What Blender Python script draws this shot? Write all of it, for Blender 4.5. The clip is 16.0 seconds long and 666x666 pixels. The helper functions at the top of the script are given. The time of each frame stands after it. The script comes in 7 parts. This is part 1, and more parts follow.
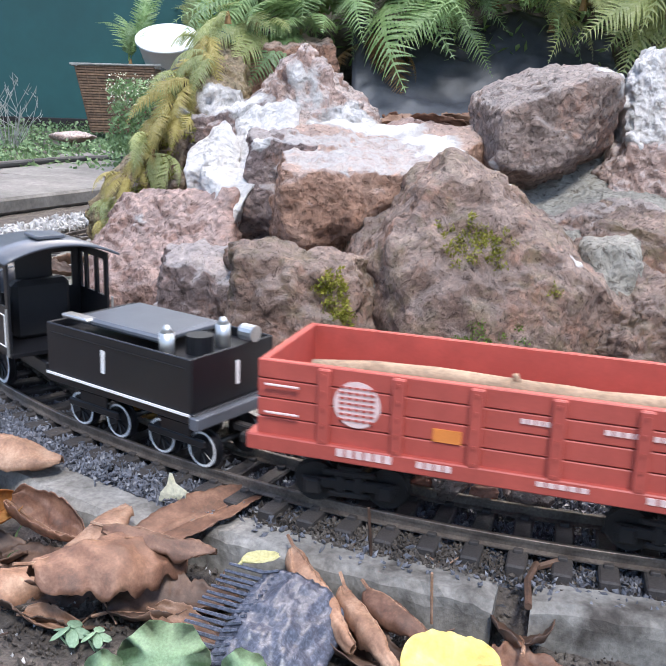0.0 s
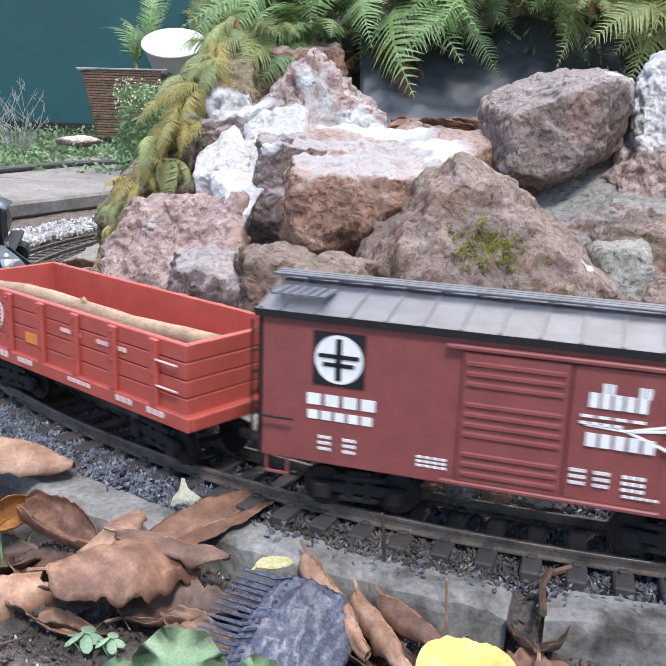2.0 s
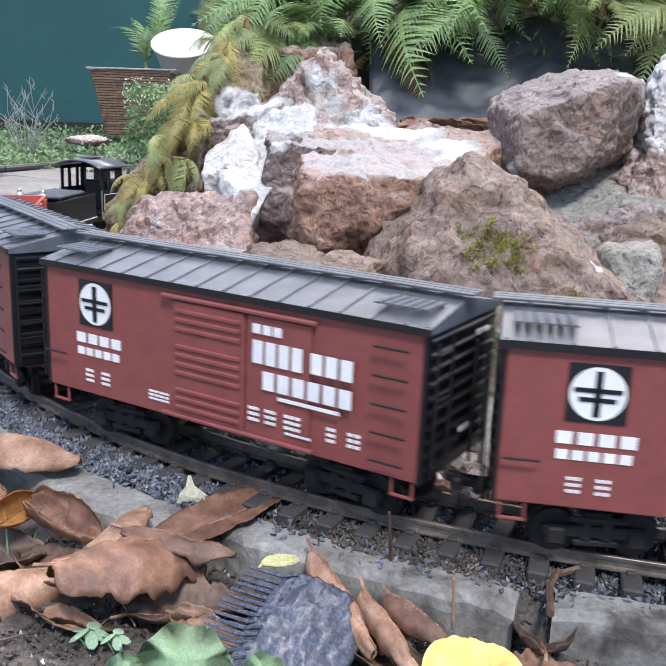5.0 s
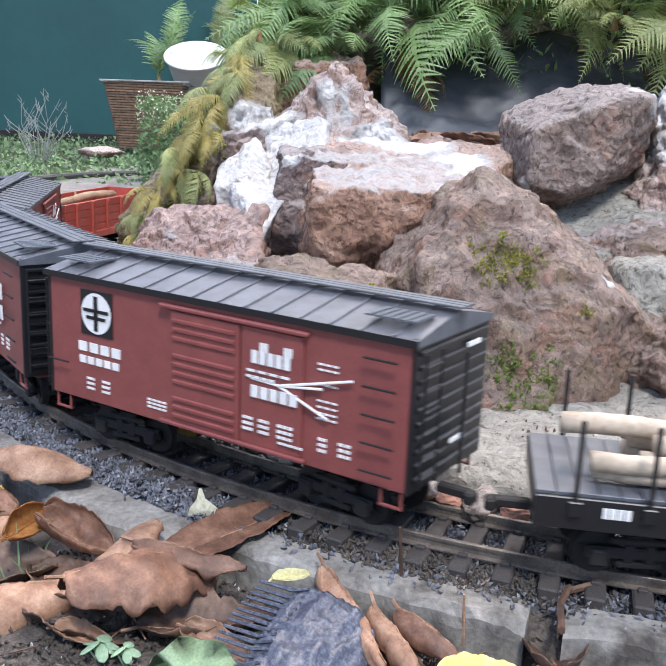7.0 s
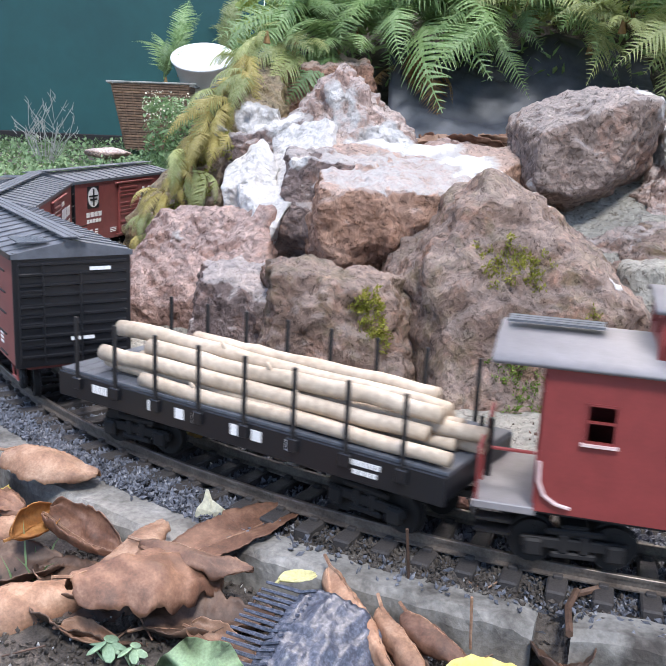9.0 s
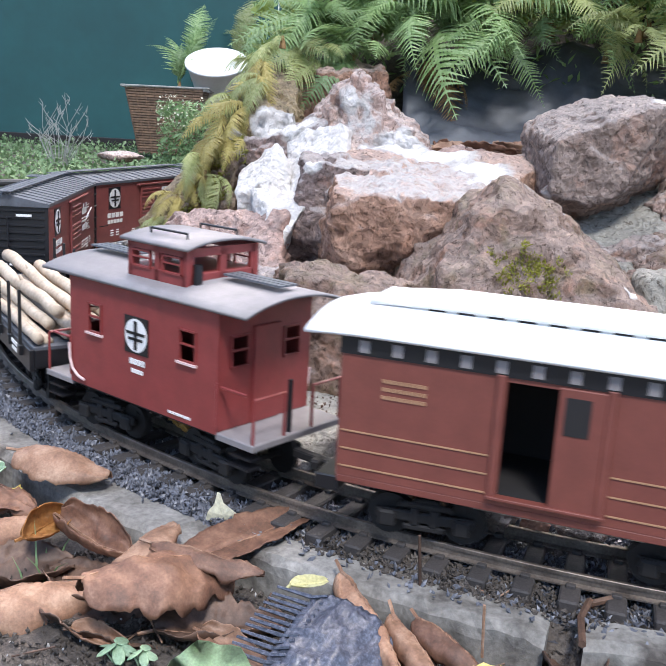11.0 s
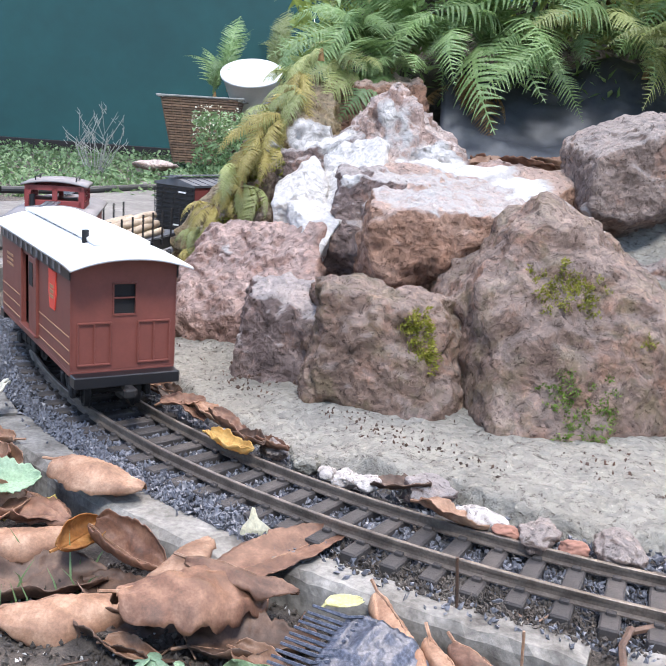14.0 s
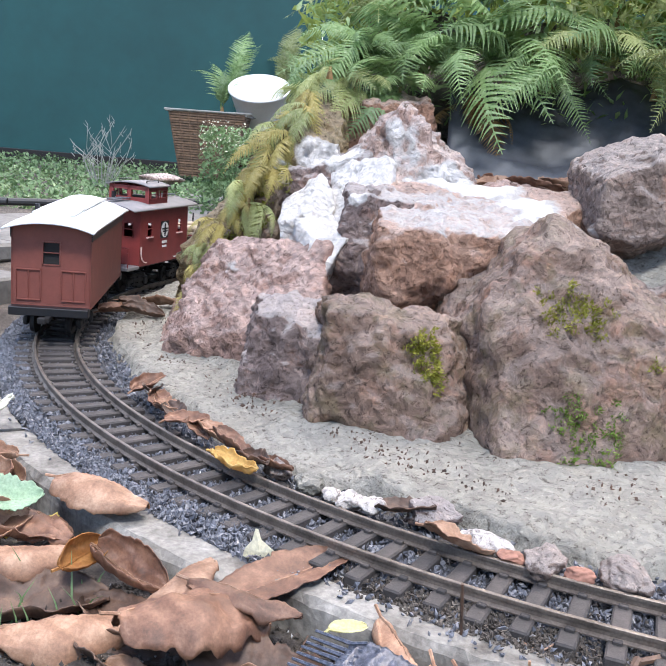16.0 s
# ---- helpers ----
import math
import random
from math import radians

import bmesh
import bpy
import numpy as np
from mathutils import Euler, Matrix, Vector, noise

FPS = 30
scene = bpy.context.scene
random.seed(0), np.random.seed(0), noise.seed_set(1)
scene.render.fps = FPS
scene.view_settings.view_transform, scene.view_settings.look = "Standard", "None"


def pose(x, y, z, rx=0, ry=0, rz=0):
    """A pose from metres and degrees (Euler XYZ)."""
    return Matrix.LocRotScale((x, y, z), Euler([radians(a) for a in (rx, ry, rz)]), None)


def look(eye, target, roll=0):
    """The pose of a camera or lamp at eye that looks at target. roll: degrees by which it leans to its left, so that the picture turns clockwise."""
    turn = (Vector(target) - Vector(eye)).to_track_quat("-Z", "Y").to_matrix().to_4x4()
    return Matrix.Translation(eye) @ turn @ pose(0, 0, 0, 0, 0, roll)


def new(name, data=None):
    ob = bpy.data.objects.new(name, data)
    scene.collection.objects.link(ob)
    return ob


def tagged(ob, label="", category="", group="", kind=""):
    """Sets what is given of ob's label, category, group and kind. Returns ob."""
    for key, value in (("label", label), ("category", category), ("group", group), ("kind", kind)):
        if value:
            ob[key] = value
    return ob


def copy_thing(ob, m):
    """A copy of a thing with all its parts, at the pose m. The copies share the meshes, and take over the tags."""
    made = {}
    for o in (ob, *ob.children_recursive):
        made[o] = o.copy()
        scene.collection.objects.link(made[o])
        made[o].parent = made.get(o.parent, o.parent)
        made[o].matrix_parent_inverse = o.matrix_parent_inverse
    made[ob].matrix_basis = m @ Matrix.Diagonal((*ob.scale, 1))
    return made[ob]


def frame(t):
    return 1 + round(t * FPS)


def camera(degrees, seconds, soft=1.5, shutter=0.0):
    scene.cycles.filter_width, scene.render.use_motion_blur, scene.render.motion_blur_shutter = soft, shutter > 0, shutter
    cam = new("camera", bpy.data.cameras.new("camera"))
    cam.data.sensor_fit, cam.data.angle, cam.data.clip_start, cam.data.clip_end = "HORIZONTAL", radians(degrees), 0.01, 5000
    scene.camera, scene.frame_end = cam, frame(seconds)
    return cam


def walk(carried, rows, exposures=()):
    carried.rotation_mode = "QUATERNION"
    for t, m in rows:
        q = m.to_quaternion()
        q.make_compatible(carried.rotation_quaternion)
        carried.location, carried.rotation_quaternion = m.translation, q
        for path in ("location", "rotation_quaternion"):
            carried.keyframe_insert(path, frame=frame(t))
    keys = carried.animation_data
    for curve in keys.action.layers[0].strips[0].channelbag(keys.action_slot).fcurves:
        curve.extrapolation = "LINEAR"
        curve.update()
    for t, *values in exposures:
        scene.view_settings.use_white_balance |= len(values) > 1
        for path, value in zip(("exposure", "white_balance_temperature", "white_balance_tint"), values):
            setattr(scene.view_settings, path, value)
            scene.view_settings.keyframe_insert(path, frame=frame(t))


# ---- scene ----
EXPOSURE = 1.73
cam = camera(40.0, 16.0, soft=1.05, shutter=0.5)
METRES, EYE, TILT, LEAN, TURN = 0.085, 0.26, -15.0, -2.0, 0.0
ROWS = [
    (0.0, -0.0642, -0.0196, 0.0166, -0.250, -0.090, 0.151),
    (0.5, -0.0954, -0.0184, 0.0079, -0.170, -0.274, 0.137),
    (1.0, -0.1134, -0.0178, 0.0316, 0.082, -0.023, 0.137),
    (1.5, -0.1216, -0.0222, 0.0346, 0.133, 0.077, 0.154),
    (2.0, -0.1249, -0.0107, 0.0264, 0.049, 0.148, 0.151),
    (2.5, -0.1288, 0.0025, 0.0160, 0.148, 0.132, -0.042),
    (3.0, -0.1357, -0.0098, 0.0255, 0.349, 0.441, -0.138),
    (3.5, -0.1275, 0.0007, 0.0130, 0.327, 0.379, -0.110),
    (4.0, -0.1298, 0.0170, -0.0002, 0.374, 0.228, -0.198),
    (6.5, -0.1428, -0.0023, 0.0008, 0.833, 0.488, -0.570),
    (7.0, -0.1454, -0.0086, 0.0213, 1.098, 0.947, -0.646),
    (7.5, -0.1467, -0.0220, 0.0368, 1.053, 1.290, -0.601),
    (8.0, -0.1518, -0.0138, 0.0220, 1.175, 1.156, -0.748),
    (8.5, -0.1722, 0.0060, 0.0144, 1.263, 0.968, -0.949),
    (9.0, -0.1698, -0.0013, 0.0152, 1.385, 1.074, -0.935),
    (11.5, -0.2196, 0.0186, 0.0013, 2.130, 1.523, -2.056),
    (12.0, -0.2274, 0.0080, 0.0217, 2.466, 1.639, -2.204),
    (12.5, -0.2470, 0.0206, 0.0273, 2.475, 1.762, -2.460),
    (13.0, -0.2585, 0.0406, 0.0035, 2.371, 1.605, -2.620),
    (13.5, -0.2682, 0.0449, 0.0086, 2.683, 1.813, -2.716),
    (14.0, -0.3001, 0.0711, 0.0400, 3.639, 2.041, -2.957),
    (14.5, -0.3162, 0.0920, 0.0671, 4.158, 2.256, -3.752),
    (15.0, -0.3349, 0.1094, 0.0561, 3.709, 2.445, -3.878),
    (15.5, -0.3289, 0.0957, 0.0769, 3.945, 2.587, -3.872),
    (16.0, -0.3300, 0.0997, 0.0926, 3.820, 2.933, -3.749),
]
walk(cam, [(t, pose(0, 0, EYE, TILT, LEAN, TURN) @ pose(METRES * x, METRES * y, METRES * z, 90 + pitch, roll, yaw)) for t, x, y, z, yaw, pitch, roll in ROWS],
     exposures=[(0.0, EXPOSURE, 6150, 10), (9.0, EXPOSURE, 6150, 10), (16.0, EXPOSURE + 0.03, 6150, 10)])

# ---- light: a bright overcast garden ----
world = bpy.data.worlds.new("world")
scene.world = world
world.use_nodes = True
wn = world.node_tree.nodes
sky = wn.new("ShaderNodeTexSky")
sky.sky_type, sky.sun_disc, sky.sun_elevation, sky.sun_rotation = "NISHITA", False, radians(58), radians(20)
sky.air_density, sky.dust_density, sky.ozone_density = 1.0, 4.0, 1.0
wn["Background"].inputs[1].default_value = 0.15
world.node_tree.links.new(sky.outputs[0], wn["Background"].inputs[0])
sun = new("sun", bpy.data.lights.new("sun", "SUN"))
sun.data.energy, sun.data.angle, sun.data.color = 1.3, radians(12), (1.0, 0.97, 0.93)
sun.matrix_world = look((0.5, -1.6, 4.0), (0, 1, 0))

# ---- materials ----


def ramp(nt, source, stops):
    r = nt.nodes.new("ShaderNodeValToRGB")
    while len(r.color_ramp.elements) < len(stops):
        r.color_ramp.elements.new(0.5)
    for e, (p, c) in zip(r.color_ramp.elements, stops):
        e.position, e.color = p, (*c, 1)
    nt.links.new(source, r.inputs[0])
    return r.outputs[0]


def noise_out(nt, scale, detail=4.0, rough=0.6, kind="noise", vec=None):
    n = nt.nodes.new("ShaderNodeTexVoronoi" if kind == "voronoi" else "ShaderNodeTexNoise")
    n.inputs["Scale"].default_value = scale
    if kind == "noise":
        n.inputs["Detail"].default_value, n.inputs["Roughness"].default_value = detail, rough
    if vec is not None:
        nt.links.new(vec, n.inputs["Vector"])
    return n.outputs["Distance"] if kind == "voronoi" else n.outputs[0]


def mix(nt, fac, a, b, mode="MIX"):
    m = nt.nodes.new("ShaderNodeMix")
    m.data_type, m.blend_type = "RGBA", mode
    for sock, val in ((0, fac), (6, a), (7, b)):
        if isinstance(val, (int, float)):
            m.inputs[sock].default_value = val
        elif isinstance(val, tuple):
            m.inputs[sock].default_value = (*val, 1)
        else:
            nt.links.new(val, m.inputs[sock])
    return m.outputs[2]


def material(name, stops, scale=40.0, rough=0.7, bump=0.3, bump_scale=None, metal=0.0, fine=0.25, vary=0.0, spec=0.5, detail=6.0, bump_dist=0.002, coat=0.0, subsurf=False):
    """A surface: coarse colour noise by stops, fine grain over it, and a bump."""
    m = bpy.data.materials.new(name)
    m.use_nodes = True
    nt = m.node_tree
    b = nt.nodes["Principled BSDF"]
    tc = nt.nodes.new("ShaderNodeTexCoord").outputs["Object"]
    col = ramp(nt, noise_out(nt, scale, detail, vec=tc), stops)
    grain = ramp(nt, noise_out(nt, scale * 9, 3, vec=tc), [(0.3, (1 - fine,) * 3), (0.7, (1 + fine * 0.4,) * 3)])
    col = mix(nt, 1.0, col, grain, "MULTIPLY")
    if vary:
        info = nt.nodes.new("ShaderNodeObjectInfo").outputs["Random"]
        col = mix(nt, 1.0, col, ramp(nt, info, [(0, (1 - vary, 1 - vary, 1 - vary)), (1, (1 + vary, 1 + vary * 0.8, 1 + vary * 0.6))]), "MULTIPLY")
    nt.links.new(col, b.inputs["Base Color"])
    b.inputs["Roughness"].default_value, b.inputs["Metallic"].default_value = rough, metal
    b.inputs["Specular IOR Level"].default_value = spec
    b.inputs["Coat Weight"].default_value = coat
    if bump:
        bp = nt.nodes.new("ShaderNodeBump")
        bp.inputs["Strength"].default_value, bp.inputs["Distance"].default_value = bump, bump_dist
        nt.links.new(noise_out(nt, bump_scale or scale * 4, 8, 0.65, vec=tc), bp.inputs["Height"])
        nt.links.new(bp.outputs[0], b.inputs["Normal"])
    return m


def plain(name, c, rough=0.5, metal=0.0, var=0.12, scale=60, bump=0.08):
    lo, hi = tuple(v * (1 - var) for v in c), tuple(min(1, v * (1 + var)) for v in c)
    return material(name, [(0.3, lo), (0.7, hi)], scale, rough, bump, None, metal, 0.08, bump_dist=0.0005)


def half_of(nt, source):
    m = nt.nodes.new("ShaderNodeMath")
    m.operation = "MULTIPLY"
    m.inputs[1].default_value = 0.5
    nt.links.new(source, m.inputs[0])
    return m.outputs[0]


def rock_material(name, stops, white=0.5, green=0.0, limed=(0.78, 0.735, 0.705), warm=(0.40, 0.21, 0.14)):
    """Broken stone: coloured grains, sharp pits, rusty patches, a paler tint on upward faces, and pale lime where the
    stone's own lime mask says.
    """
    m = bpy.data.materials.new(name)
    m.use_nodes = True
    nt = m.node_tree
    b = nt.nodes["Principled BSDF"]
    tc = nt.nodes.new("ShaderNodeTexCoord").outputs["Object"]
    wob = nt.nodes.new("ShaderNodeVectorMath")
    wob.operation = "MULTIPLY_ADD"
    swirl = nt.nodes.new("ShaderNodeTexNoise")
    swirl.inputs["Scale"].default_value, swirl.inputs["Detail"].default_value = 45, 5
    nt.links.new(tc, swirl.inputs["Vector"])
    nt.links.new(swirl.outputs["Color"], wob.inputs[0])
    wob.inputs[1].default_value = (0.022, 0.022, 0.022)
    nt.links.new(tc, wob.inputs[2])
    bent = wob.outputs[0]
    col = ramp(nt, noise_out(nt, 13, 9, 0.72, vec=bent), stops)
    rust = ramp(nt, noise_out(nt, 19, 7, 0.75, vec=bent), [(0.52, (0, 0, 0)), (0.66, (0.55, 0.55, 0.55))])
    col = mix(nt, rust, col, warm)
    cell = nt.nodes.new("ShaderNodeTexVoronoi")
    cell.inputs["Scale"].default_value = 170
    nt.links.new(bent, cell.inputs["Vector"])
    tone = ramp(nt, cell.outputs["Color"], [(0.15, (0.68, 0.65, 0.63)), (0.5, (1.0, 0.98, 0.96)), (0.85, (1.34, 1.29, 1.24))])
    col = mix(nt, 0.75, col, tone, "MULTIPLY")
    if green:
        g = ramp(nt, noise_out(nt, 24, 6, 0.75, vec=tc), [(0.5, (0, 0, 0)), (0.62, (green, green, green))])
        col = mix(nt, g, col, (0.17, 0.15, 0.05))
    lime = nt.nodes.new("ShaderNodeAttribute")
    lime.attribute_name = "lime"
    edge = nt.nodes.new("ShaderNodeMath")
    edge.operation = "MULTIPLY_ADD"
    nt.links.new(noise_out(nt, 60, 8, 0.75, vec=bent), edge.inputs[0])
    edge.inputs[1].default_value = 0.9
    nt.links.new(lime.outputs["Fac"], edge.inputs[2])
    cover = ramp(nt, edge.outputs[0], [(0.68, (0, 0, 0)), (0.95, (1, 1, 1))])
    # paler where the surface points up, broken by noise
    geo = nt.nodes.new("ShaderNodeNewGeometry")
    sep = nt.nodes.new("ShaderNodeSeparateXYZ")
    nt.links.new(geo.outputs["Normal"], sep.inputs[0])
    facing_up = nt.nodes.new("ShaderNodeMath")
    facing_up.operation = "MULTIPLY_ADD"
    nt.links.new(noise_out(nt, 30, 8, 0.75, vec=bent), facing_up.inputs[0])
    facing_up.inputs[1].default_value = 0.8
    nt.links.new(sep.outputs[2], facing_up.inputs[2])
    wash = ramp(nt, facing_up.outputs[0], [(0.80, (0, 0, 0)), (1.0, (white, white, white))])
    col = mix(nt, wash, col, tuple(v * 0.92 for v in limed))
    pits = ramp(nt, noise_out(nt, 150, 7, 0.8, vec=bent), [(0.39, (0.28, 0.24, 0.22)), (0.45, (1, 1, 1)), (0.60, (1.0, 1.0, 1.0)), (0.66, (1.6, 1.55, 1.5))])
    col = mix(nt, 0.85, col, pits, "MULTIPLY")
    chalk = ramp(nt, noise_out(nt, 48, 7, 0.7, vec=tc), [(0.3, tuple(v * 0.84 for v in limed)), (0.65, tuple(v * 1.12 for v in limed))])
    col = mix(nt, cover, col, tuple(v * 0.66 for v in limed))
    thick = ramp(nt, half_of(nt, edge.outputs[0]), [(0.50, (0, 0, 0)), (0.66, (1, 1, 1))])
    col = mix(nt, thick, col, chalk)
    nt.links.new(col, b.inputs["Base Color"])
    b.inputs["Roughness"].default_value, b.inputs["Specular IOR Level"].default_value = 0.92, 0.3
    h1 = nt.nodes.new("ShaderNodeMath")
    h1.operation = "MULTIPLY_ADD"
    nt.links.new(noise_out(nt, 62, 10, 0.78, vec=bent), h1.inputs[0])
    h1.inputs[1].default_value = 1.6
    nt.links.new(noise_out(nt, 120, kind="voronoi", vec=bent), h1.inputs[2])
    bp = nt.nodes.new("ShaderNodeBump")
    bp.inputs["Strength"].default_value, bp.inputs["Distance"].default_value = 0.85, 0.0075
    nt.links.new(h1.outputs[0], bp.inputs["Height"])
    nt.links.new(bp.outputs[0], b.inputs["Normal"])
    return m


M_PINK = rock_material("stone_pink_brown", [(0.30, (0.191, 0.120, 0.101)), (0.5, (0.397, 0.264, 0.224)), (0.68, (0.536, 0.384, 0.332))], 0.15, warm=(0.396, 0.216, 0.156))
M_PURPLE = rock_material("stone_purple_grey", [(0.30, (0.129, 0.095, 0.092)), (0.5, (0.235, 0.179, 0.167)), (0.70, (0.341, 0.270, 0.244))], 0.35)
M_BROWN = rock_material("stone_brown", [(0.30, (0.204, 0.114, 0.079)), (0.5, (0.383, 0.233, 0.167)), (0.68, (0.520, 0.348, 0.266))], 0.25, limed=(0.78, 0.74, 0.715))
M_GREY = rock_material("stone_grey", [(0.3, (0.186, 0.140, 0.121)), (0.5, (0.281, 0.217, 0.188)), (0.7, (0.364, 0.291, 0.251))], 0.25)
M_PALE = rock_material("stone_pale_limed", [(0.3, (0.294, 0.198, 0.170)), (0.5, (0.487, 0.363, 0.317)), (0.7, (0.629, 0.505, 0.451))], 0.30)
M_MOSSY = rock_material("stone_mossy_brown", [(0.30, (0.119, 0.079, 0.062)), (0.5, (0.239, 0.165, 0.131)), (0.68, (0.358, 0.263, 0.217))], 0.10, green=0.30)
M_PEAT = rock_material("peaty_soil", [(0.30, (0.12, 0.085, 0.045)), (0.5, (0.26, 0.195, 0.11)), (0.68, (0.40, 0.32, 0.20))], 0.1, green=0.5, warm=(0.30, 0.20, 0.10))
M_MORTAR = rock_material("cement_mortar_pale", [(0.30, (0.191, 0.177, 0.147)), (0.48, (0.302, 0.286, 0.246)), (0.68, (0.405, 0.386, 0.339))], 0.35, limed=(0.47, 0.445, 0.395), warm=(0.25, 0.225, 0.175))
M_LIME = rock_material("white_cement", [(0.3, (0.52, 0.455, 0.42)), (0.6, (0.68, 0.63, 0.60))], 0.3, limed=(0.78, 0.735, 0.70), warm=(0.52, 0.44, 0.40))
M_KERB = material("concrete_kerb", [(0.30, (0.060, 0.050, 0.042)), (0.46, (0.20, 0.184, 0.162)), (0.7, (0.30, 0.282, 0.256))], 26, 0.9, 0.6, 160, fine=0.35, bump_dist=0.0015)
M_SOIL = material("garden_soil", [(0.3, (0.05, 0.04, 0.033)), (0.55, (0.11, 0.09, 0.075)), (0.7, (0.17, 0.145, 0.12))], 55, 0.95, 1.0, 160, fine=0.5, bump_dist=0.004)
M_BALLAST = material("ballast_bed", [(0.3, (0.03, 0.03, 0.034)), (0.6, (0.085, 0.085, 0.095))], 150, 0.9, 1.0, 300, fine=0.5, bump_dist=0.004)
M_CHIP = material("slate_chip", [(0.3, (0.050, 0.051, 0.060)), (0.6, (0.165, 0.167, 0.190))], 90, 0.42, 0.2, fine=0.3)
M_CHIP2 = material("pale_chip", [(0.3, (0.32, 0.30, 0.29)), (0.6, (0.52, 0.50, 0.48))], 60, 0.7, 0.2, fine=0.3)
M_RAIL = material("weathered_brass_rail", [(0.3, (0.105, 0.085, 0.072)), (0.6, (0.235, 0.195, 0.165))], 60, 0.42, 0.2, metal=0.6, fine=0.3)
M_TIE = material("brown_plastic_tie", [(0.3, (0.032, 0.027, 0.026)), (0.7, (0.072, 0.062, 0.058))], 80, 0.75, 0.4, fine=0.3, vary=0.2)
M_BOXRED = plain("boxcar_red", (0.205, 0.054, 0.048), 0.45)
M_GONRED = plain("gondola_red", (0.36, 0.066, 0.048), 0.5)
M_CABRED = plain("caboose_red", (0.21, 0.036, 0.033), 0.45)
M_COACH = plain("coach_tuscan", (0.165, 0.047, 0.034), 0.5)
M_BLACK = plain("satin_black", (0.009, 0.009, 0.011), 0.38)
M_ROOF = plain("dark_grey_roof", (0.10, 0.106, 0.122), 0.30)
M_CARROOF = plain("weathered_grey_roof", (0.085, 0.089, 0.102), 0.46, var=0.3)
M_GREYROOF = plain("grey_roof", (0.22, 0.20, 0.20), 0.55)
M_WROOF = plain("white_roof", (0.80, 0.80, 0.80), 0.45, var=0.05)
M_WHITE = plain("white_paint", (0.74, 0.72, 0.70), 0.6)
M_PINKW = plain("faded_white_paint", (0.68, 0.50, 0.47), 0.6)
M_GOLD = plain("gold_paint", (0.36, 0.20, 0.11), 0.5)
M_KEY = plain("bright_red_paint", (0.68, 0.06, 0.035), 0.45)
M_ORANGE = plain("orange_paint", (0.62, 0.20, 0.04), 0.5)
M_METAL = plain("bright_metal", (0.55, 0.54, 0.52), 0.35, 0.8)
M_DARKMETAL = plain("dark_steel", (0.014, 0.012, 0.012), 0.7, 0.2)
M_SHADEBLACK = plain("shade_black", (0.012, 0.010, 0.010), 0.8)
M_WOODLOG = material("peeled_pale_wood", [(0.3, (0.36, 0.28, 0.20)), (0.7, (0.56, 0.46, 0.36))], 25, 0.75, 0.3, fine=0.25, vary=0.12)
M_LOGTAN = material("barked_tan_branch", [(0.3, (0.22, 0.14, 0.085)), (0.7, (0.40, 0.28, 0.18))], 40, 0.8, 0.4, fine=0.35)
M_FENCE = material("teal_green_painted_boards", [(0.3, (0.0080, 0.049, 0.050)), (0.7, (0.0135, 0.076, 0.076))], 1.3, 0.6, 0.15, 60, fine=0.1)
M_WICKER = material("brown_wicker", [(0.3, (0.09, 0.055, 0.035)), (0.7, (0.22, 0.14, 0.09))], 60, 0.75, 0.4, fine=0.3, vary=0.35)
M_BUCKET = plain("white_plastic", (0.8, 0.79, 0.77), 0.45, var=0.04)
M_PAVE = material("weathered_slab", [(0.3, (0.12, 0.11, 0.10)), (0.7, (0.22, 0.205, 0.19))], 9, 0.9, 0.5, 80, fine=0.3)
M_HOSE = plain("black_hose", (0.03, 0.03, 0.03), 0.5)
M_LINER = material("black_pond_liner", [(0.3, (0.030, 0.032, 0.040)), (0.7, (0.075, 0.080, 0.098))], 9, 0.55, 0.4, 30, fine=0.2)


def leaf_material(name, a, b, c, scale=45, rough=0.6, back=0.35, vary=0.15):
    m = material(name, [(0.28, a), (0.5, b), (0.72, c)], scale, rough, 0.35, 240, fine=0.25, vary=vary, bump_dist=0.0008)
    nt = m.node_tree
    p = nt.nodes["Principled BSDF"]
    t = nt.nodes.new("ShaderNodeBsdfTranslucent")
    nt.links.new(p.inputs["Base Color"].links[0].from_socket, t.inputs[0])
    s = nt.nodes.new("ShaderNodeMixShader")
    s.inputs[0].default_value = back
    nt.links.new(p.outputs[0], s.inputs[1])
    nt.links.new(t.outputs[0], s.inputs[2])
    nt.links.new(s.outputs[0], nt.nodes["Material Output"].inputs[0])
    return m


M_DRY = leaf_material("dry_brown_leaf", (0.060, 0.028, 0.017), (0.165, 0.080, 0.048), (0.300, 0.165, 0.105), 60, back=0.12, vary=0.25)
M_DRYTAN = leaf_material("dry_tan_leaf", (0.140, 0.068, 0.040), (0.295, 0.165, 0.102), (0.46, 0.300, 0.205), 60, back=0.18, vary=0.2)
M_DRYDARK = leaf_material("dark_rotted_leaf", (0.035, 0.022, 0.016), (0.09, 0.052, 0.035), (0.18, 0.105, 0.07), back=0.1)
M_ORLEAF = leaf_material("orange_leaf", (0.20, 0.075, 0.020), (0.36, 0.155, 0.040), (0.48, 0.26, 0.085))
M_BLKLEAF = leaf_material("blackened_leaf", (0.026, 0.029, 0.040), (0.072, 0.079, 0.108), (0.165, 0.175, 0.225), 520, 0.34, 0.05)
M_YELLOW = leaf_material("yellow_leaf", (0.62, 0.47, 0.10), (0.76, 0.63, 0.20), (0.82, 0.74, 0.36), 30)
M_OVAL = leaf_material("faded_yellow_leaf", (0.55, 0.50, 0.22), (0.66, 0.62, 0.32), (0.74, 0.71, 0.45), 60)
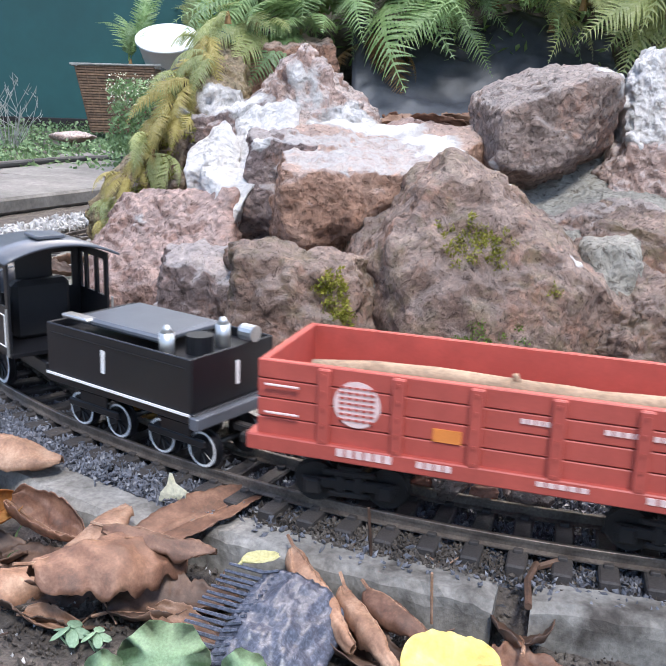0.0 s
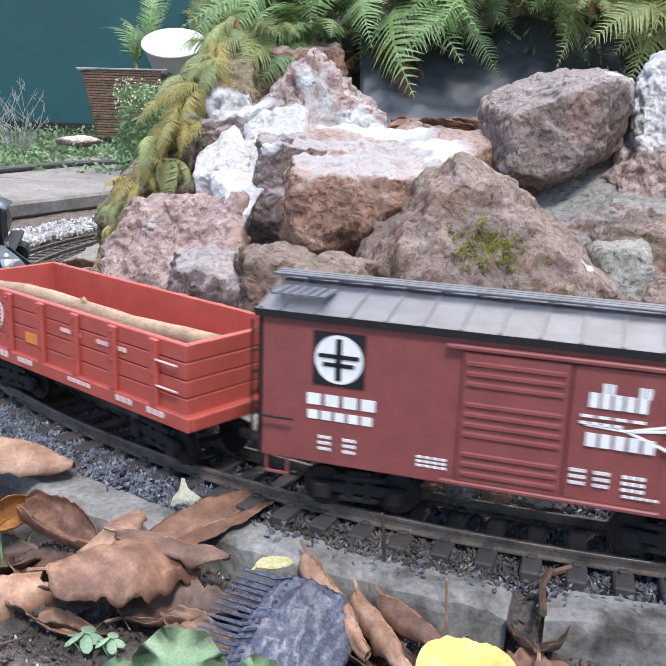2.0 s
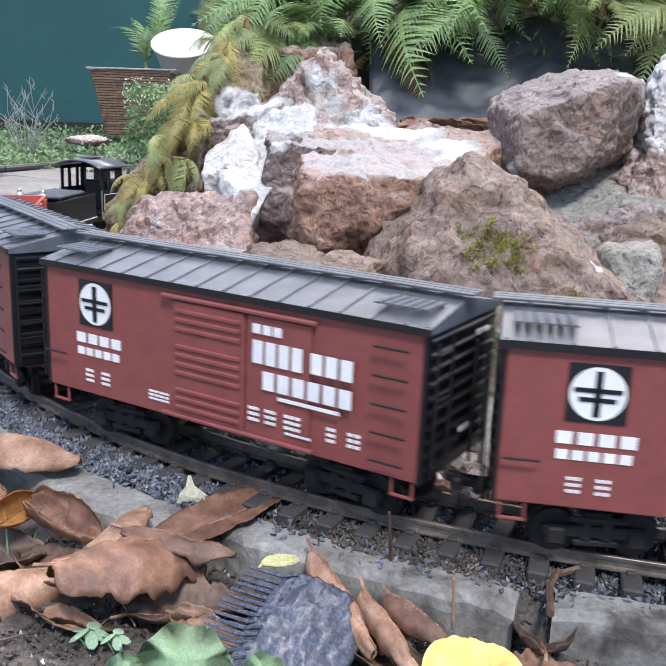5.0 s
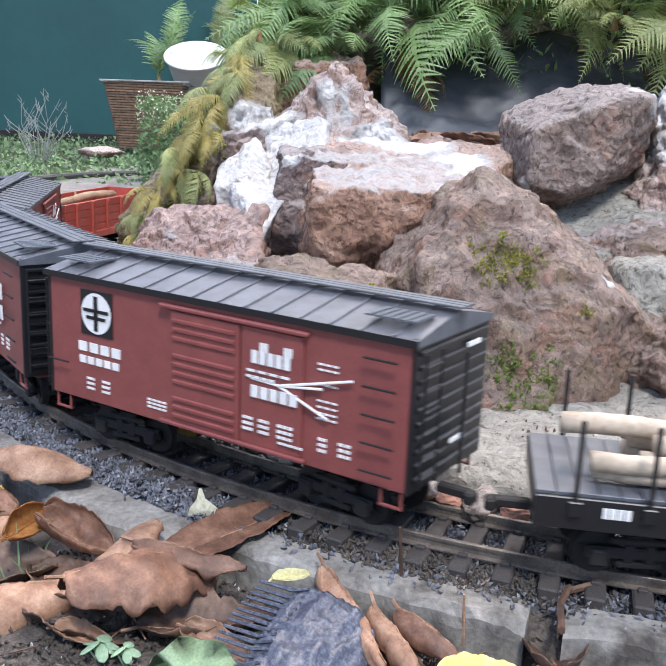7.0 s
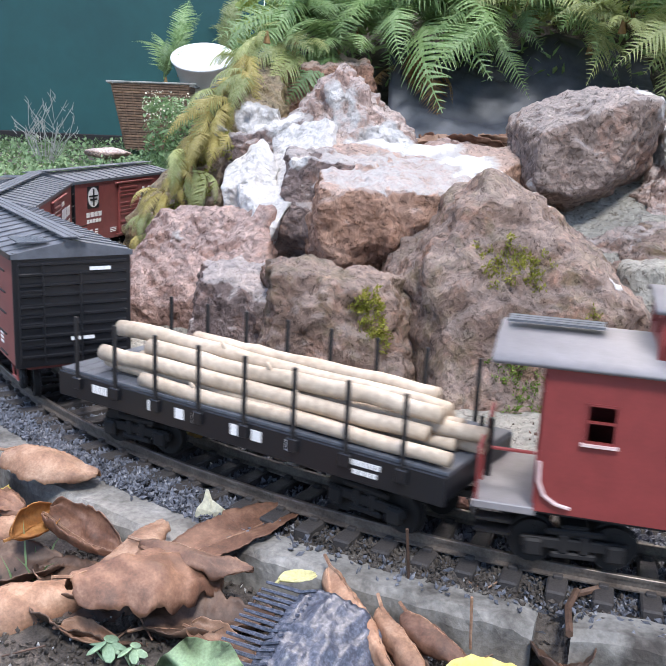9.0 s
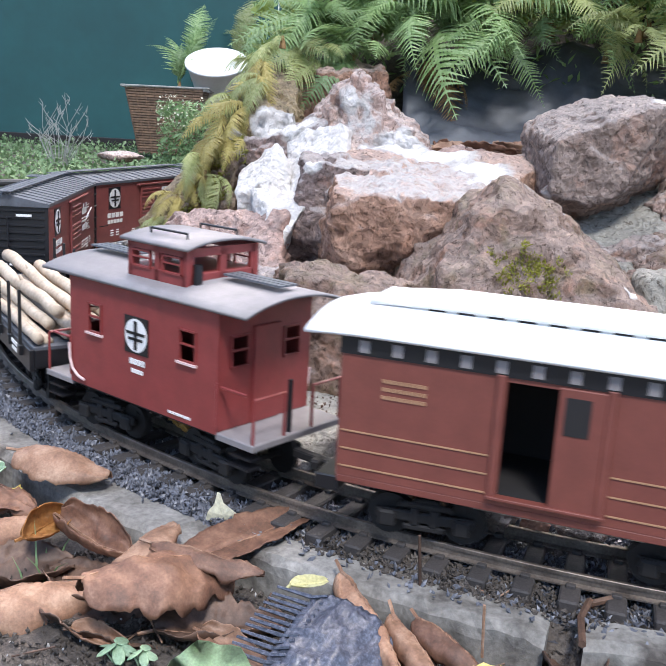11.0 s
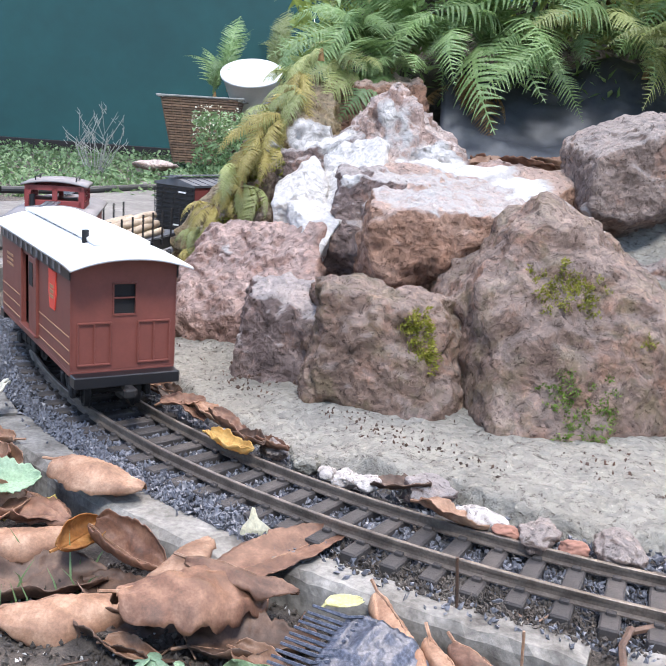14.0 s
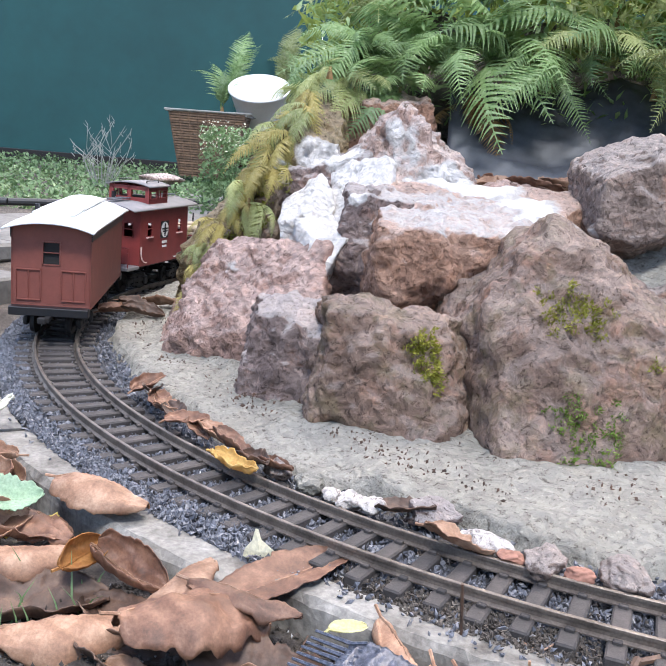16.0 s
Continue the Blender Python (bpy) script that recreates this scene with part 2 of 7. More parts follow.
M_TRACKLEAF = leaf_material("ochre_leaf", (0.42, 0.22, 0.05), (0.68, 0.43, 0.13), (0.76, 0.58, 0.26), 40)
M_PALELEAF = leaf_material("pale_cream_leaf", (0.70, 0.66, 0.50), (0.80, 0.78, 0.64), (0.85, 0.84, 0.75))
M_GLEAF = leaf_material("soft_green_leaf", (0.30, 0.45, 0.27), (0.38, 0.53, 0.35), (0.46, 0.60, 0.43), 60)
M_FERN = leaf_material("fern_green", (0.12, 0.21, 0.065), (0.26, 0.39, 0.16), (0.43, 0.54, 0.32), 25, 0.5, 0.45, 0.3)
M_FERNY = leaf_material("fern_yellow_green", (0.24, 0.29, 0.095), (0.42, 0.47, 0.20), (0.60, 0.62, 0.37), 25, 0.6, 0.5, 0.25)
M_FERNGOLD = leaf_material("fern_golden", (0.25, 0.22, 0.06), (0.43, 0.37, 0.12), (0.58, 0.50, 0.24), 25, 0.6, 0.45, 0.25)
M_FERNDRY = leaf_material("fern_dead_brown", (0.14, 0.08, 0.03), (0.25, 0.15, 0.06), (0.36, 0.24, 0.11), 25, 0.7, 0.3, 0.25)
M_MOSS = leaf_material("moss", (0.11, 0.12, 0.014), (0.27, 0.27, 0.04), (0.46, 0.43, 0.09), 90, 0.8, 0.3)
M_MOSSG = leaf_material("moss_green", (0.07, 0.13, 0.016), (0.16, 0.25, 0.04), (0.29, 0.38, 0.08), 90, 0.8, 0.3)
M_COVER = leaf_material("ground_cover_green", (0.075, 0.14, 0.055), (0.17, 0.27, 0.12), (0.32, 0.42, 0.23), 12, 0.6, 0.3)
M_HEDGE = leaf_material("background_foliage", (0.13, 0.20, 0.04), (0.36, 0.45, 0.11), (0.58, 0.62, 0.26), 6, 0.7, 0.45)
M_GREYSTEM = leaf_material("silver_stem", (0.25, 0.26, 0.24), (0.38, 0.38, 0.36), (0.5, 0.5, 0.48))
M_TERRA = plain("terracotta_pebble", (0.27, 0.13, 0.09), 0.8, var=0.25)

# ---- mesh helpers ----
CX, CY, RAD = 0.395, 1.369, 0.8835   # the loop's centre and the track's radius


def on_loop(deg, r=RAD, z=0.0):
    return Vector((CX + r * math.cos(radians(deg)), CY + r * math.sin(radians(deg)), z))


R_SIDE, BEND, AXIS, SIDE = 0.80, -143.0, -92.0, 85.0
WIDE = AXIS - BEND
R_BACK = R_SIDE + (RAD - R_SIDE) * math.sin(radians(WIDE)) / math.sin(radians(WIDE + SIDE))
LAP = 2 * (WIDE + SIDE * R_SIDE / RAD + (180 - WIDE - SIDE) * R_BACK / RAD)


def on_track(deg, r=RAD, z=0.0):
    """A point of the track; deg counts its length in degrees of the wide front arc, r its offset as there."""
    e = (AXIS - deg + LAP / 2) % LAP - LAP / 2
    s, e = (1, e) if e >= 0 else (-1, -e)
    x, y, q = 0.0, 0.0, min(e, WIDE)
    rad = RAD
    if e > WIDE:
        k = radians(WIDE)
        x, y = (RAD - R_SIDE) * math.cos(k), (RAD - R_SIDE) * math.sin(k)
        rad, more = R_SIDE, (e - WIDE) * RAD / R_SIDE
        q = WIDE + min(more, SIDE)
        if more > SIDE:
            k = radians(WIDE + SIDE)
            x, y = x + (R_SIDE - R_BACK) * math.cos(k), y + (R_SIDE - R_BACK) * math.sin(k)
            rad, q = R_BACK, WIDE + SIDE + (more - SIDE) * R_SIDE / R_BACK
    a = radians(q)
    x, y = x + (rad + r - RAD) * math.cos(a), -s * (y + (rad + r - RAD) * math.sin(a))
    c, d = math.cos(radians(AXIS)), math.sin(radians(AXIS))
    return Vector((CX + c * x - d * y, CY + d * x + c * y, z))


def box(bm, c, s, bevel=0.0, rz=0.0):
    """A block of size s at c, its long edges bevelled."""
    m = Matrix.Translation(c) @ Matrix.Rotation(radians(rz), 4, "Z")
    vs = bmesh.ops.create_cube(bm, size=1.0, matrix=m @ Matrix.Diagonal((*s, 1)))["verts"]
    if bevel:
        es = list({e for v in vs for e in v.link_edges})
        bmesh.ops.bevel(bm, geom=es, offset=bevel, segments=1, affect="EDGES", profile=0.6)
    return bm


def rod(bm, a, b, r, n=10, r2=None):
    """A round bar from a to b."""
    a, b = Vector(a), Vector(b)
    d = b - a
    m = Matrix.Translation((a + b) / 2) @ d.to_track_quat("Z", "Y").to_matrix().to_4x4()
    bmesh.ops.create_cone(bm, cap_ends=True, segments=n, radius1=r, radius2=r if r2 is None else r2, depth=d.length, matrix=m)
    return bm


def block(c, s, bevel=0.0, rz=0.0):
    return box(bmesh.new(), c, s, bevel, rz)


def bar(a, b, r, n=10, r2=None):
    return rod(bmesh.new(), a, b, r, n, r2)


def mesh_of(bm, name, mat, smooth=False):
    me = bpy.data.meshes.new(name)
    if smooth:
        for f in bm.faces:
            f.smooth = True
    bm.to_mesh(me)
    bm.free()
    me.materials.append(mat)
    return me


def part(name, bm, mat, parent, label="", smooth=False):
    ob = new(name, bm if isinstance(bm, bpy.types.Mesh) else mesh_of(bm, name, mat, smooth))
    ob.parent = parent
    return tagged(ob, label)


def thing(name, label, category, group="", m=None):
    ob = new(name)
    ob.empty_display_size = 0.02
    if m is not None:
        ob.matrix_basis = m
    return tagged(ob, label, category, group)


def solo(name, bm, mat, label, category="", group="", kind="", m=None, smooth=False):
    ob = new(name, bm if isinstance(bm, bpy.types.Mesh) else mesh_of(bm, name, mat, smooth))
    if m is not None:
        ob.matrix_basis = m
    return tagged(ob, label, category, group, kind)


def from_lists(name, verts, faces, mat, smooth=False):
    me = bpy.data.meshes.new(name)
    me.from_pydata(verts, [], faces)
    me.materials.append(mat)
    if smooth:
        me.polygons.foreach_set("use_smooth", [True] * len(me.polygons))
    me.update()
    return me


def fbm(p, octaves=4):
    return noise.fractal(p, 0.9, 2.0, octaves)


# ---- the ground ----


def ground_height(x, y):
    r = math.hypot(x - CX, y - CY)
    h = -0.017 + 0.0025 * fbm(Vector((x * 40, y * 40, 0)))
    if r > 0.944 and y < 1.2:                       # the bed in front falls below the kerb
        k = min(1.0, (r - 0.944) / 0.018)
        h -= 0.022 * k + 0.004 * k * fbm(Vector((x * 22, y * 22, 3)))
    far = max(0.0, min(1.0, (y - 2.3) / 2.5))
    return h + 0.03 * far


def build_ground():
    xs = np.concatenate([[-400, -60, -12], np.linspace(-5, -0.8, 30), np.linspace(-0.78, 0.62, 190), np.linspace(0.7, 4, 20), [12, 60, 400]])
    ys = np.concatenate([[-400, -40, -6], np.linspace(-2, 0.25, 14), np.linspace(0.27, 1.0, 110), np.linspace(1.03, 4.8, 90), [8, 60, 400]])
    verts = [(float(x), float(y), ground_height(float(x), float(y))) for y in ys for x in xs]
    n = len(xs)
    faces = [(j * n + i, j * n + i + 1, (j + 1) * n + i + 1, (j + 1) * n + i) for j in range(len(ys) - 1) for i in range(n - 1)]
    tagged(new("ground", from_lists("ground", verts, faces, M_SOIL, True)), "dark damp garden soil", "soil", kind="structure")


def ring(name, prof, a0, a1, mat, n=220, wobble=0.0, smooth=True, seed=0):
    """A strip swept along the loop; prof is a row of (radius, height)."""
    verts, faces, k = [], [], len(prof)
    for i in range(n + 1):
        a = a0 + (a1 - a0) * i / n
        for j, (r, z) in enumerate(prof):
            p = on_track(a, r, z)
            if wobble:
                d = fbm(Vector((p.x * 30, p.y * 30, z * 30 + seed)), 4) * wobble
                e = fbm(Vector((p.x * 30 + 9, p.y * 30, z * 30 + seed)), 4) * wobble
                p = on_track(a, r + e, z + d * (0.3 if j in (0, k - 1) else 1))
            verts.append(p)
    for i in range(n):
        for j in range(k - 1):
            faces.append((i * k + j, (i + 1) * k + j, (i + 1) * k + j + 1, i * k + j + 1))
    return from_lists(name, verts, faces, mat, smooth)


def shard(rng, size):
    """A small angular chip: a squashed, jittered octahedron."""
    ax = [Vector((1, 0, 0)), Vector((-1, 0, 0)), Vector((0, 1, 0)), Vector((0, -1, 0)), Vector((0, 0, 1)), Vector((0, 0, -1))]
    q = Euler((rng.uniform(0, 6.3), rng.uniform(0, 6.3), rng.uniform(0, 6.3))).to_matrix()
    s = Vector((size * rng.uniform(0.7, 1.5), size * rng.uniform(0.45, 0.9), size * rng.uniform(0.3, 0.6)))
    vs = [q @ Vector((v.x * s.x, v.y * s.y, v.z * s.z)) + Vector([rng.uniform(-0.2, 0.2) * size for _ in range(3)]) for v in ax]
    fs = [(0, 2, 4), (2, 1, 4), (1, 3, 4), (3, 0, 4), (2, 0, 5), (1, 2, 5), (3, 1, 5), (0, 3, 5)]
    return vs, fs


def chips(name, count, place, size, mat, label, seed, category="gravel"):
    rng = random.Random(seed)
    verts, faces = [], []
    for _ in range(count):
        p = place(rng)
        vs, fs = shard(rng, size * rng.uniform(0.6, 1.3))
        b = len(verts)
        verts += [v + p for v in vs]
        faces += [tuple(i + b for i in f) for f in fs]
    return tagged(new(name, from_lists(name, verts, faces, mat)), label, category, kind="stuff")


def build_track():
    bed = ring("ballast_bed", [(0.80, -0.020), (0.815, -0.015), (0.85, -0.0155), (0.92, -0.0160), (0.937, -0.017), (0.950, -0.024)], 0, LAP, M_BALLAST, 400, 0.0015)
    tagged(new("ballast_bed", bed), "bed of fine grey slate ballast under the track", "ballast", kind="structure")
    track = thing("model_track", "brass garden railway track with brown plastic ties", "track")
    hw, fw, h = 0.0016, 0.0034, 0.0083
    prof = [(-fw, -h), (-fw, -h + 0.001), (-0.0007, -h + 0.002), (-0.0007, -0.0028), (-hw, -0.0024), (-hw, -0.0004), (-hw + 0.0004, 0.0),
            (hw - 0.0004, 0.0), (hw, -0.0004), (hw, -0.0024), (0.0007, -0.0028), (0.0007, -h + 0.002), (fw, -h + 0.001), (fw, -h)]
    for r in (RAD - 0.0235, RAD + 0.0235):
        part("rail", ring("rail", [(r + a, z) for a, z in prof], 0, LAP, M_RAIL, 400, smooth=False), M_RAIL, track, "weathered brass rail")
    bm = block((0, 0, -0.0128), (0.092, 0.0120, 0.0095), 0.0012)
    for r in (-0.0235, 0.0235):
        for s in (-1, 1):
            box(bm, (r + s * 0.0048, 0, -0.0072), (0.004, 0.006, 0.003), 0.0006)
    tie = mesh_of(bm, "tie", M_TIE)
    rng = random.Random(4)
    n = round(214 * LAP / 360)
    for i in range(n):
        a = i * LAP / n
        t = part("tie", tie, M_TIE, track)
        p = on_track(a, RAD + rng.uniform(-0.001, 0.001), rng.uniform(-0.0006, 0.0004))
        out = on_track(a, RAD + 0.02) - on_track(a, RAD - 0.02)
        t.matrix_basis = pose(*p, 0, 0, math.degrees(math.atan2(out.y, out.x)) + rng.uniform(-1.2, 1.2))

    def outer(rng):
        a, r = rng.uniform(-205, -95), 0.904 + abs(rng.gauss(0, 0.012))
        return on_track(a, min(r, 0.932), -0.0158 + rng.uniform(-0.002, 0.0016))

    def left(rng):
        return on_track(rng.uniform(-175, -121), rng.uniform(0.914, 0.952), -0.0125 + rng.uniform(-0.004, 0.003))

    def inner(rng):
        return on_track(rng.uniform(-205, -95), rng.uniform(0.862, 0.904), -0.0128 + rng.uniform(-0.003, 0.001))

    def inside(rng):
        return on_track(rng.uniform(-215, -95), rng.uniform(0.80, 0.858), -0.0125 + rng.uniform(-0.003, 0.002))

    chips("ballast_chips", 13000, outer, 0.0022, M_CHIP, "loose grey slate chips beside the rail", 1)
    chips("ballast_chips", 15000, left, 0.0023, M_CHIP, "loose grey slate chips beside the rail", 2)
    chips("ballast_chips", 17000, inner, 0.0020, M_CHIP, "loose grey slate chips between the rails", 3)
    chips("ballast_chips", 5200, inside, 0.0028, M_CHIP, "loose grey slate chips inside the curve", 4)
    chips("pale_chips", 260, outer, 0.0022, M_CHIP2, "scattered pale chips in the ballast", 5)
    chips("pale_chips", 260, inner, 0.0018, M_CHIP2, "scattered pale chips between the rails", 6)

    def spill(rng):
        a = rng.gauss(-112.5, 2.6)
        return on_track(a, rng.uniform(0.908, 0.943), -0.0125 + rng.uniform(-0.002, 0.0014))
    chips("spilled_soil", 1500, spill, 0.0022, M_SOIL, "brown soil spilled between the ties and the edging", 8, "soil")

    def edge(rng):
        return on_track(rng.uniform(-160, -95), 0.940 + rng.gauss(0, 0.008), -0.0112 + rng.uniform(-0.001, 0.0008))
    chips("ballast_chips", 700, edge, 0.0024, M_CHIP, "loose chips strayed onto the edging stones", 9)

    def back(rng):
        return on_loop(rng.uniform(-225, -178), rng.uniform(0.93, 1.03), -0.008 + rng.uniform(-0.004, 0.004))
    chips("path_gravel", 2600, back, 0.0055, M_CHIP2, "pale gravel between the track and the slab path", 7)


def kerb_stone(a0, a1, r0, r1, top, seed):
    """One curved concrete edging block with rounded, chipped edges."""
    n, rows = 40, []
    prof = [(r0, -0.06), (r0, top - 0.004), (r0 + 0.003, top), (r1 - 0.006, top + 0.0005), (r1 - 0.001, top - 0.004), (r1, top - 0.010), (r1 + 0.001, -0.06)]
    verts, faces, k = [], [], len(prof)
    for i in range(n + 1):
        u = i / n
        a = a0 + (a1 - a0) * u
        cap = max(0.0, 1 - min(u, 1 - u) * n / 2.0)
        for j, (r, z) in enumerate(prof):
            r += 0.0022 * fbm(Vector((a * 0.9, j, seed)))
            z += 0.0015 * fbm(Vector((a * 1.4, j + 7, seed))) - 0.003 * cap * (z > -0.05)
            verts.append(on_loop(a, r, z))
    for i in range(n):
        faces += [(i * k + j, i * k + j + 1, (i + 1) * k + j + 1, (i + 1) * k + j) for j in range(k - 1)]
    faces += [tuple(range(k)), tuple(n * k + j for j in reversed(range(k)))]
    return from_lists("kerb_stone", verts, faces, M_KERB, False)


def build_kerbs():
    for a0, a1, r0, r1, top, s in ((-141, -121.6, 0.948, 0.986, -0.0125, 1), (-121.1, -108.1, 0.934, 0.966, -0.0125, 2), (-106.9, -88, 0.934, 0.963, -0.0105, 3), (-164, -141.6, 0.950, 0.99, -0.0130, 4)):
        tagged(new("kerb_stone", kerb_stone(a0, a1, r0, r1, top, s)), "weathered curved concrete edging stone beside the ballast", "kerb", "edging stones")


# ---- the rockery inside the loop ----


def rock_mesh(dims, seed, cuts=(), chisel=9, rough=0.10, detail=5):
    """A quarried boulder: an ellipsoid chiselled by planes (given ones first), then worn and pitted."""
    rng = random.Random(seed)
    bm = bmesh.new()
    bmesh.ops.create_icosphere(bm, subdivisions=detail, radius=1.0)
    planes = [(Vector(n).normalized(), d) for n, d in cuts]
    for _ in range(chisel):
        n = Vector((rng.gauss(0, 1), rng.gauss(0, 1), rng.gauss(0, 0.8))).normalized()
        planes.append((n, rng.uniform(0.62, 0.86)))
    for v in bm.verts:
        p = v.co.copy()
        for n, d in planes:
            e = p.dot(n) - d
            if e > 0:
                p -= n * e * 0.97
        q = p + Vector((seed * 3.1, seed * 1.7, 0))
        ridge = 1 - abs(noise.noise(q * 3.1)) * 2
        p += v.co * (rough * 0.9 * fbm(q * 1.6, 3) + rough * 0.75 * fbm(q * 4.5, 4) + rough * 0.35 * ridge * abs(ridge) + rough * 0.32 * (noise.turbulence(q * 8, 4, True) - 0.4) + rough * 0.24 * fbm(q * 26, 4))
        v.co = Vector((p.x * dims[0] / 2, p.y * dims[1] / 2, p.z * dims[2] / 2))
    return bm


ROCKS = []
LIMED = (  # where white cement was smeared: place and reach
    ((-0.040, 1.20, 0.285), 0.042), ((-0.025, 1.19, 0.262), 0.036), ((0.01, 1.20, 0.25), 0.022), ((-0.062, 1.19, 0.255), 0.040), ((-0.075, 1.18, 0.225), 0.036), ((-0.010, 1.18, 0.225), 0.026),
    ((-0.150, 1.24, 0.240), 0.030), ((-0.115, 1.24, 0.240), 0.034), ((-0.195, 1.24, 0.215), 0.016), ((-0.092, 1.14, 0.205), 0.026),
    ((0.02, 1.19, 0.217), 0.042), ((0.075, 1.16, 0.214), 0.046), ((0.115, 1.10, 0.205), 0.040), ((0.130, 1.05, 0.195), 0.034), ((0.105, 1.02, 0.190), 0.016),
    ((0.142, 0.955, 0.190), 0.028), ((0.165, 0.965, 0.176), 0.028), ((0.120, 0.93, 0.196), 0.010),
    ((0.178, 1.06, 0.172), 0.016), ((0.345, 1.05, 0.235), 0.026), ((0.350, 1.06, 0.265), 0.030), ((0.320, 1.10, 0.292), 0.022),
    ((0.229, 0.835, 0.112), 0.009), ((0.231, 0.83, 0.100), 0.007), ((-0.225, 1.045, 0.118), 0.022), ((-0.205, 1.045, 0.128), 0.014),
    ((-0.080, 1.06, 0.20), 0.014))
SOFT_LIMED = (((0.03, 1.03, 0.195), 0.085), ((0.08, 1.04, 0.20), 0.06), ((-0.02, 1.06, 0.20), 0.05))


def lime_mask(p, n):
    """How thickly the cement lies at p: full in the smears, a thin wash on the slab's flat top."""
    k = 0.0
    for c, rad in LIMED:
        d = (p - Vector(c)).length / rad
        if d < 1.7:
            k = max(k, min(1.0, 1.5 * (1.2 - d)))
    for c, rad in SOFT_LIMED:
        d = (p - Vector(c)).length / rad
        if d < 1.3 and n.z > 0.6:
            k = max(k, min(0.42, 1.2 * (1.3 - d)))
    return max(0.0, k)


def chip(q, size):
    """Broken facets: inside each cell the surface tips its own way."""
    dist, pts = noise.voronoi(q / size)
    c = pts[0]
    h = math.sin(c.x * 12.9898 + c.y * 78.233 + c.z * 37.719) * 43758.5453
    a, b = (h - math.floor(h)) * 6.283, ((h * 7.13) % 1.0) * 2 - 1
    r = math.sqrt(max(0.0, 1 - b * b))
    d = (q / size) - c
    return (d.x * r * math.cos(a) + d.y * r * math.sin(a) + d.z * b) * min(1.0, (dist[1] - dist[0]) * 6 + 0.25)


def weather(bm, rough, seed, streak=0.0):
    """Chips, pits and ridges over the faces of a stone in metres."""
    bm.normal_update()
    for v, n in [(v, v.normal.copy()) for v in bm.verts]:
        q = v.co + Vector((seed * 3.1, seed * 1.7, seed * 0.7))
        d = 0.0075 * fbm(q * 18, 4) + 0.008 * chip(q, 0.030) + 0.0040 * chip(q + Vector((5, 0, 0)), 0.012) + 0.0022 * fbm(q * 110, 3)
        if streak:
            d += streak * fbm(Vector((q.x * 75, q.y * 40, q.z * 9)), 4)
        v.co += n * d * rough


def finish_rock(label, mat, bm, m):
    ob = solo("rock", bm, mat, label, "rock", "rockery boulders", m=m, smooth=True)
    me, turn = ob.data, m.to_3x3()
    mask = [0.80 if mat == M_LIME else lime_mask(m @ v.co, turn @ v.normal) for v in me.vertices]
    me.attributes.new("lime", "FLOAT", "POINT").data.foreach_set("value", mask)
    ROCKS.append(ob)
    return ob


def rock(label, mat, c, dims, rot, seed, cuts=(), chisel=9, rough=1.0, detail=6, streak=0.0):
    """A rounded stone cut by planes given in its own proportions."""
    bm = rock_mesh(dims, seed, cuts, chisel, 0.05, detail)
    weather(bm, rough, seed, streak)
    return finish_rock(label, mat, bm, pose(*c, *rot))


def hewn(label, mat, c, planes, seed, rough=1.0, detail=6, streak=0.0):
    """A quarried block round c: flat faces, each a direction and its distance in metres, with worn edges."""
    rng = random.Random(seed)
    faces = [(Vector(n).normalized(), d) for n, d in planes]
    for _ in range(3):
        n = Vector((rng.gauss(0, 1), rng.gauss(0, 1), rng.gauss(0, 0.4))).normalized()
        reach = min(d / max(0.05, n.dot(p)) for p, d in faces if n.dot(p) > 0.05)
        faces.append((n, reach * rng.uniform(0.93, 1.0)))
    bm = bmesh.new()
    bmesh.ops.create_icosphere(bm, subdivisions=detail, radius=1.0)
    for v in bm.verts:
        u = v.co.normalized()
        k = sum(max(0.0, u.dot(n) / d) ** 34 for n, d in faces)
        v.co = u * (k ** (-1 / 34) if k > 0 else 0.1)
    weather(bm, rough, seed, streak)
    return finish_rock(label, mat, bm, pose(*c))


def mound_height(x, y):
    r = math.hypot(x - CX, y - CY)
    k = max(0.0, min(1.0, (0.60 - r) / 0.40))
    return 0.012 + 0.190 * k ** 1.1


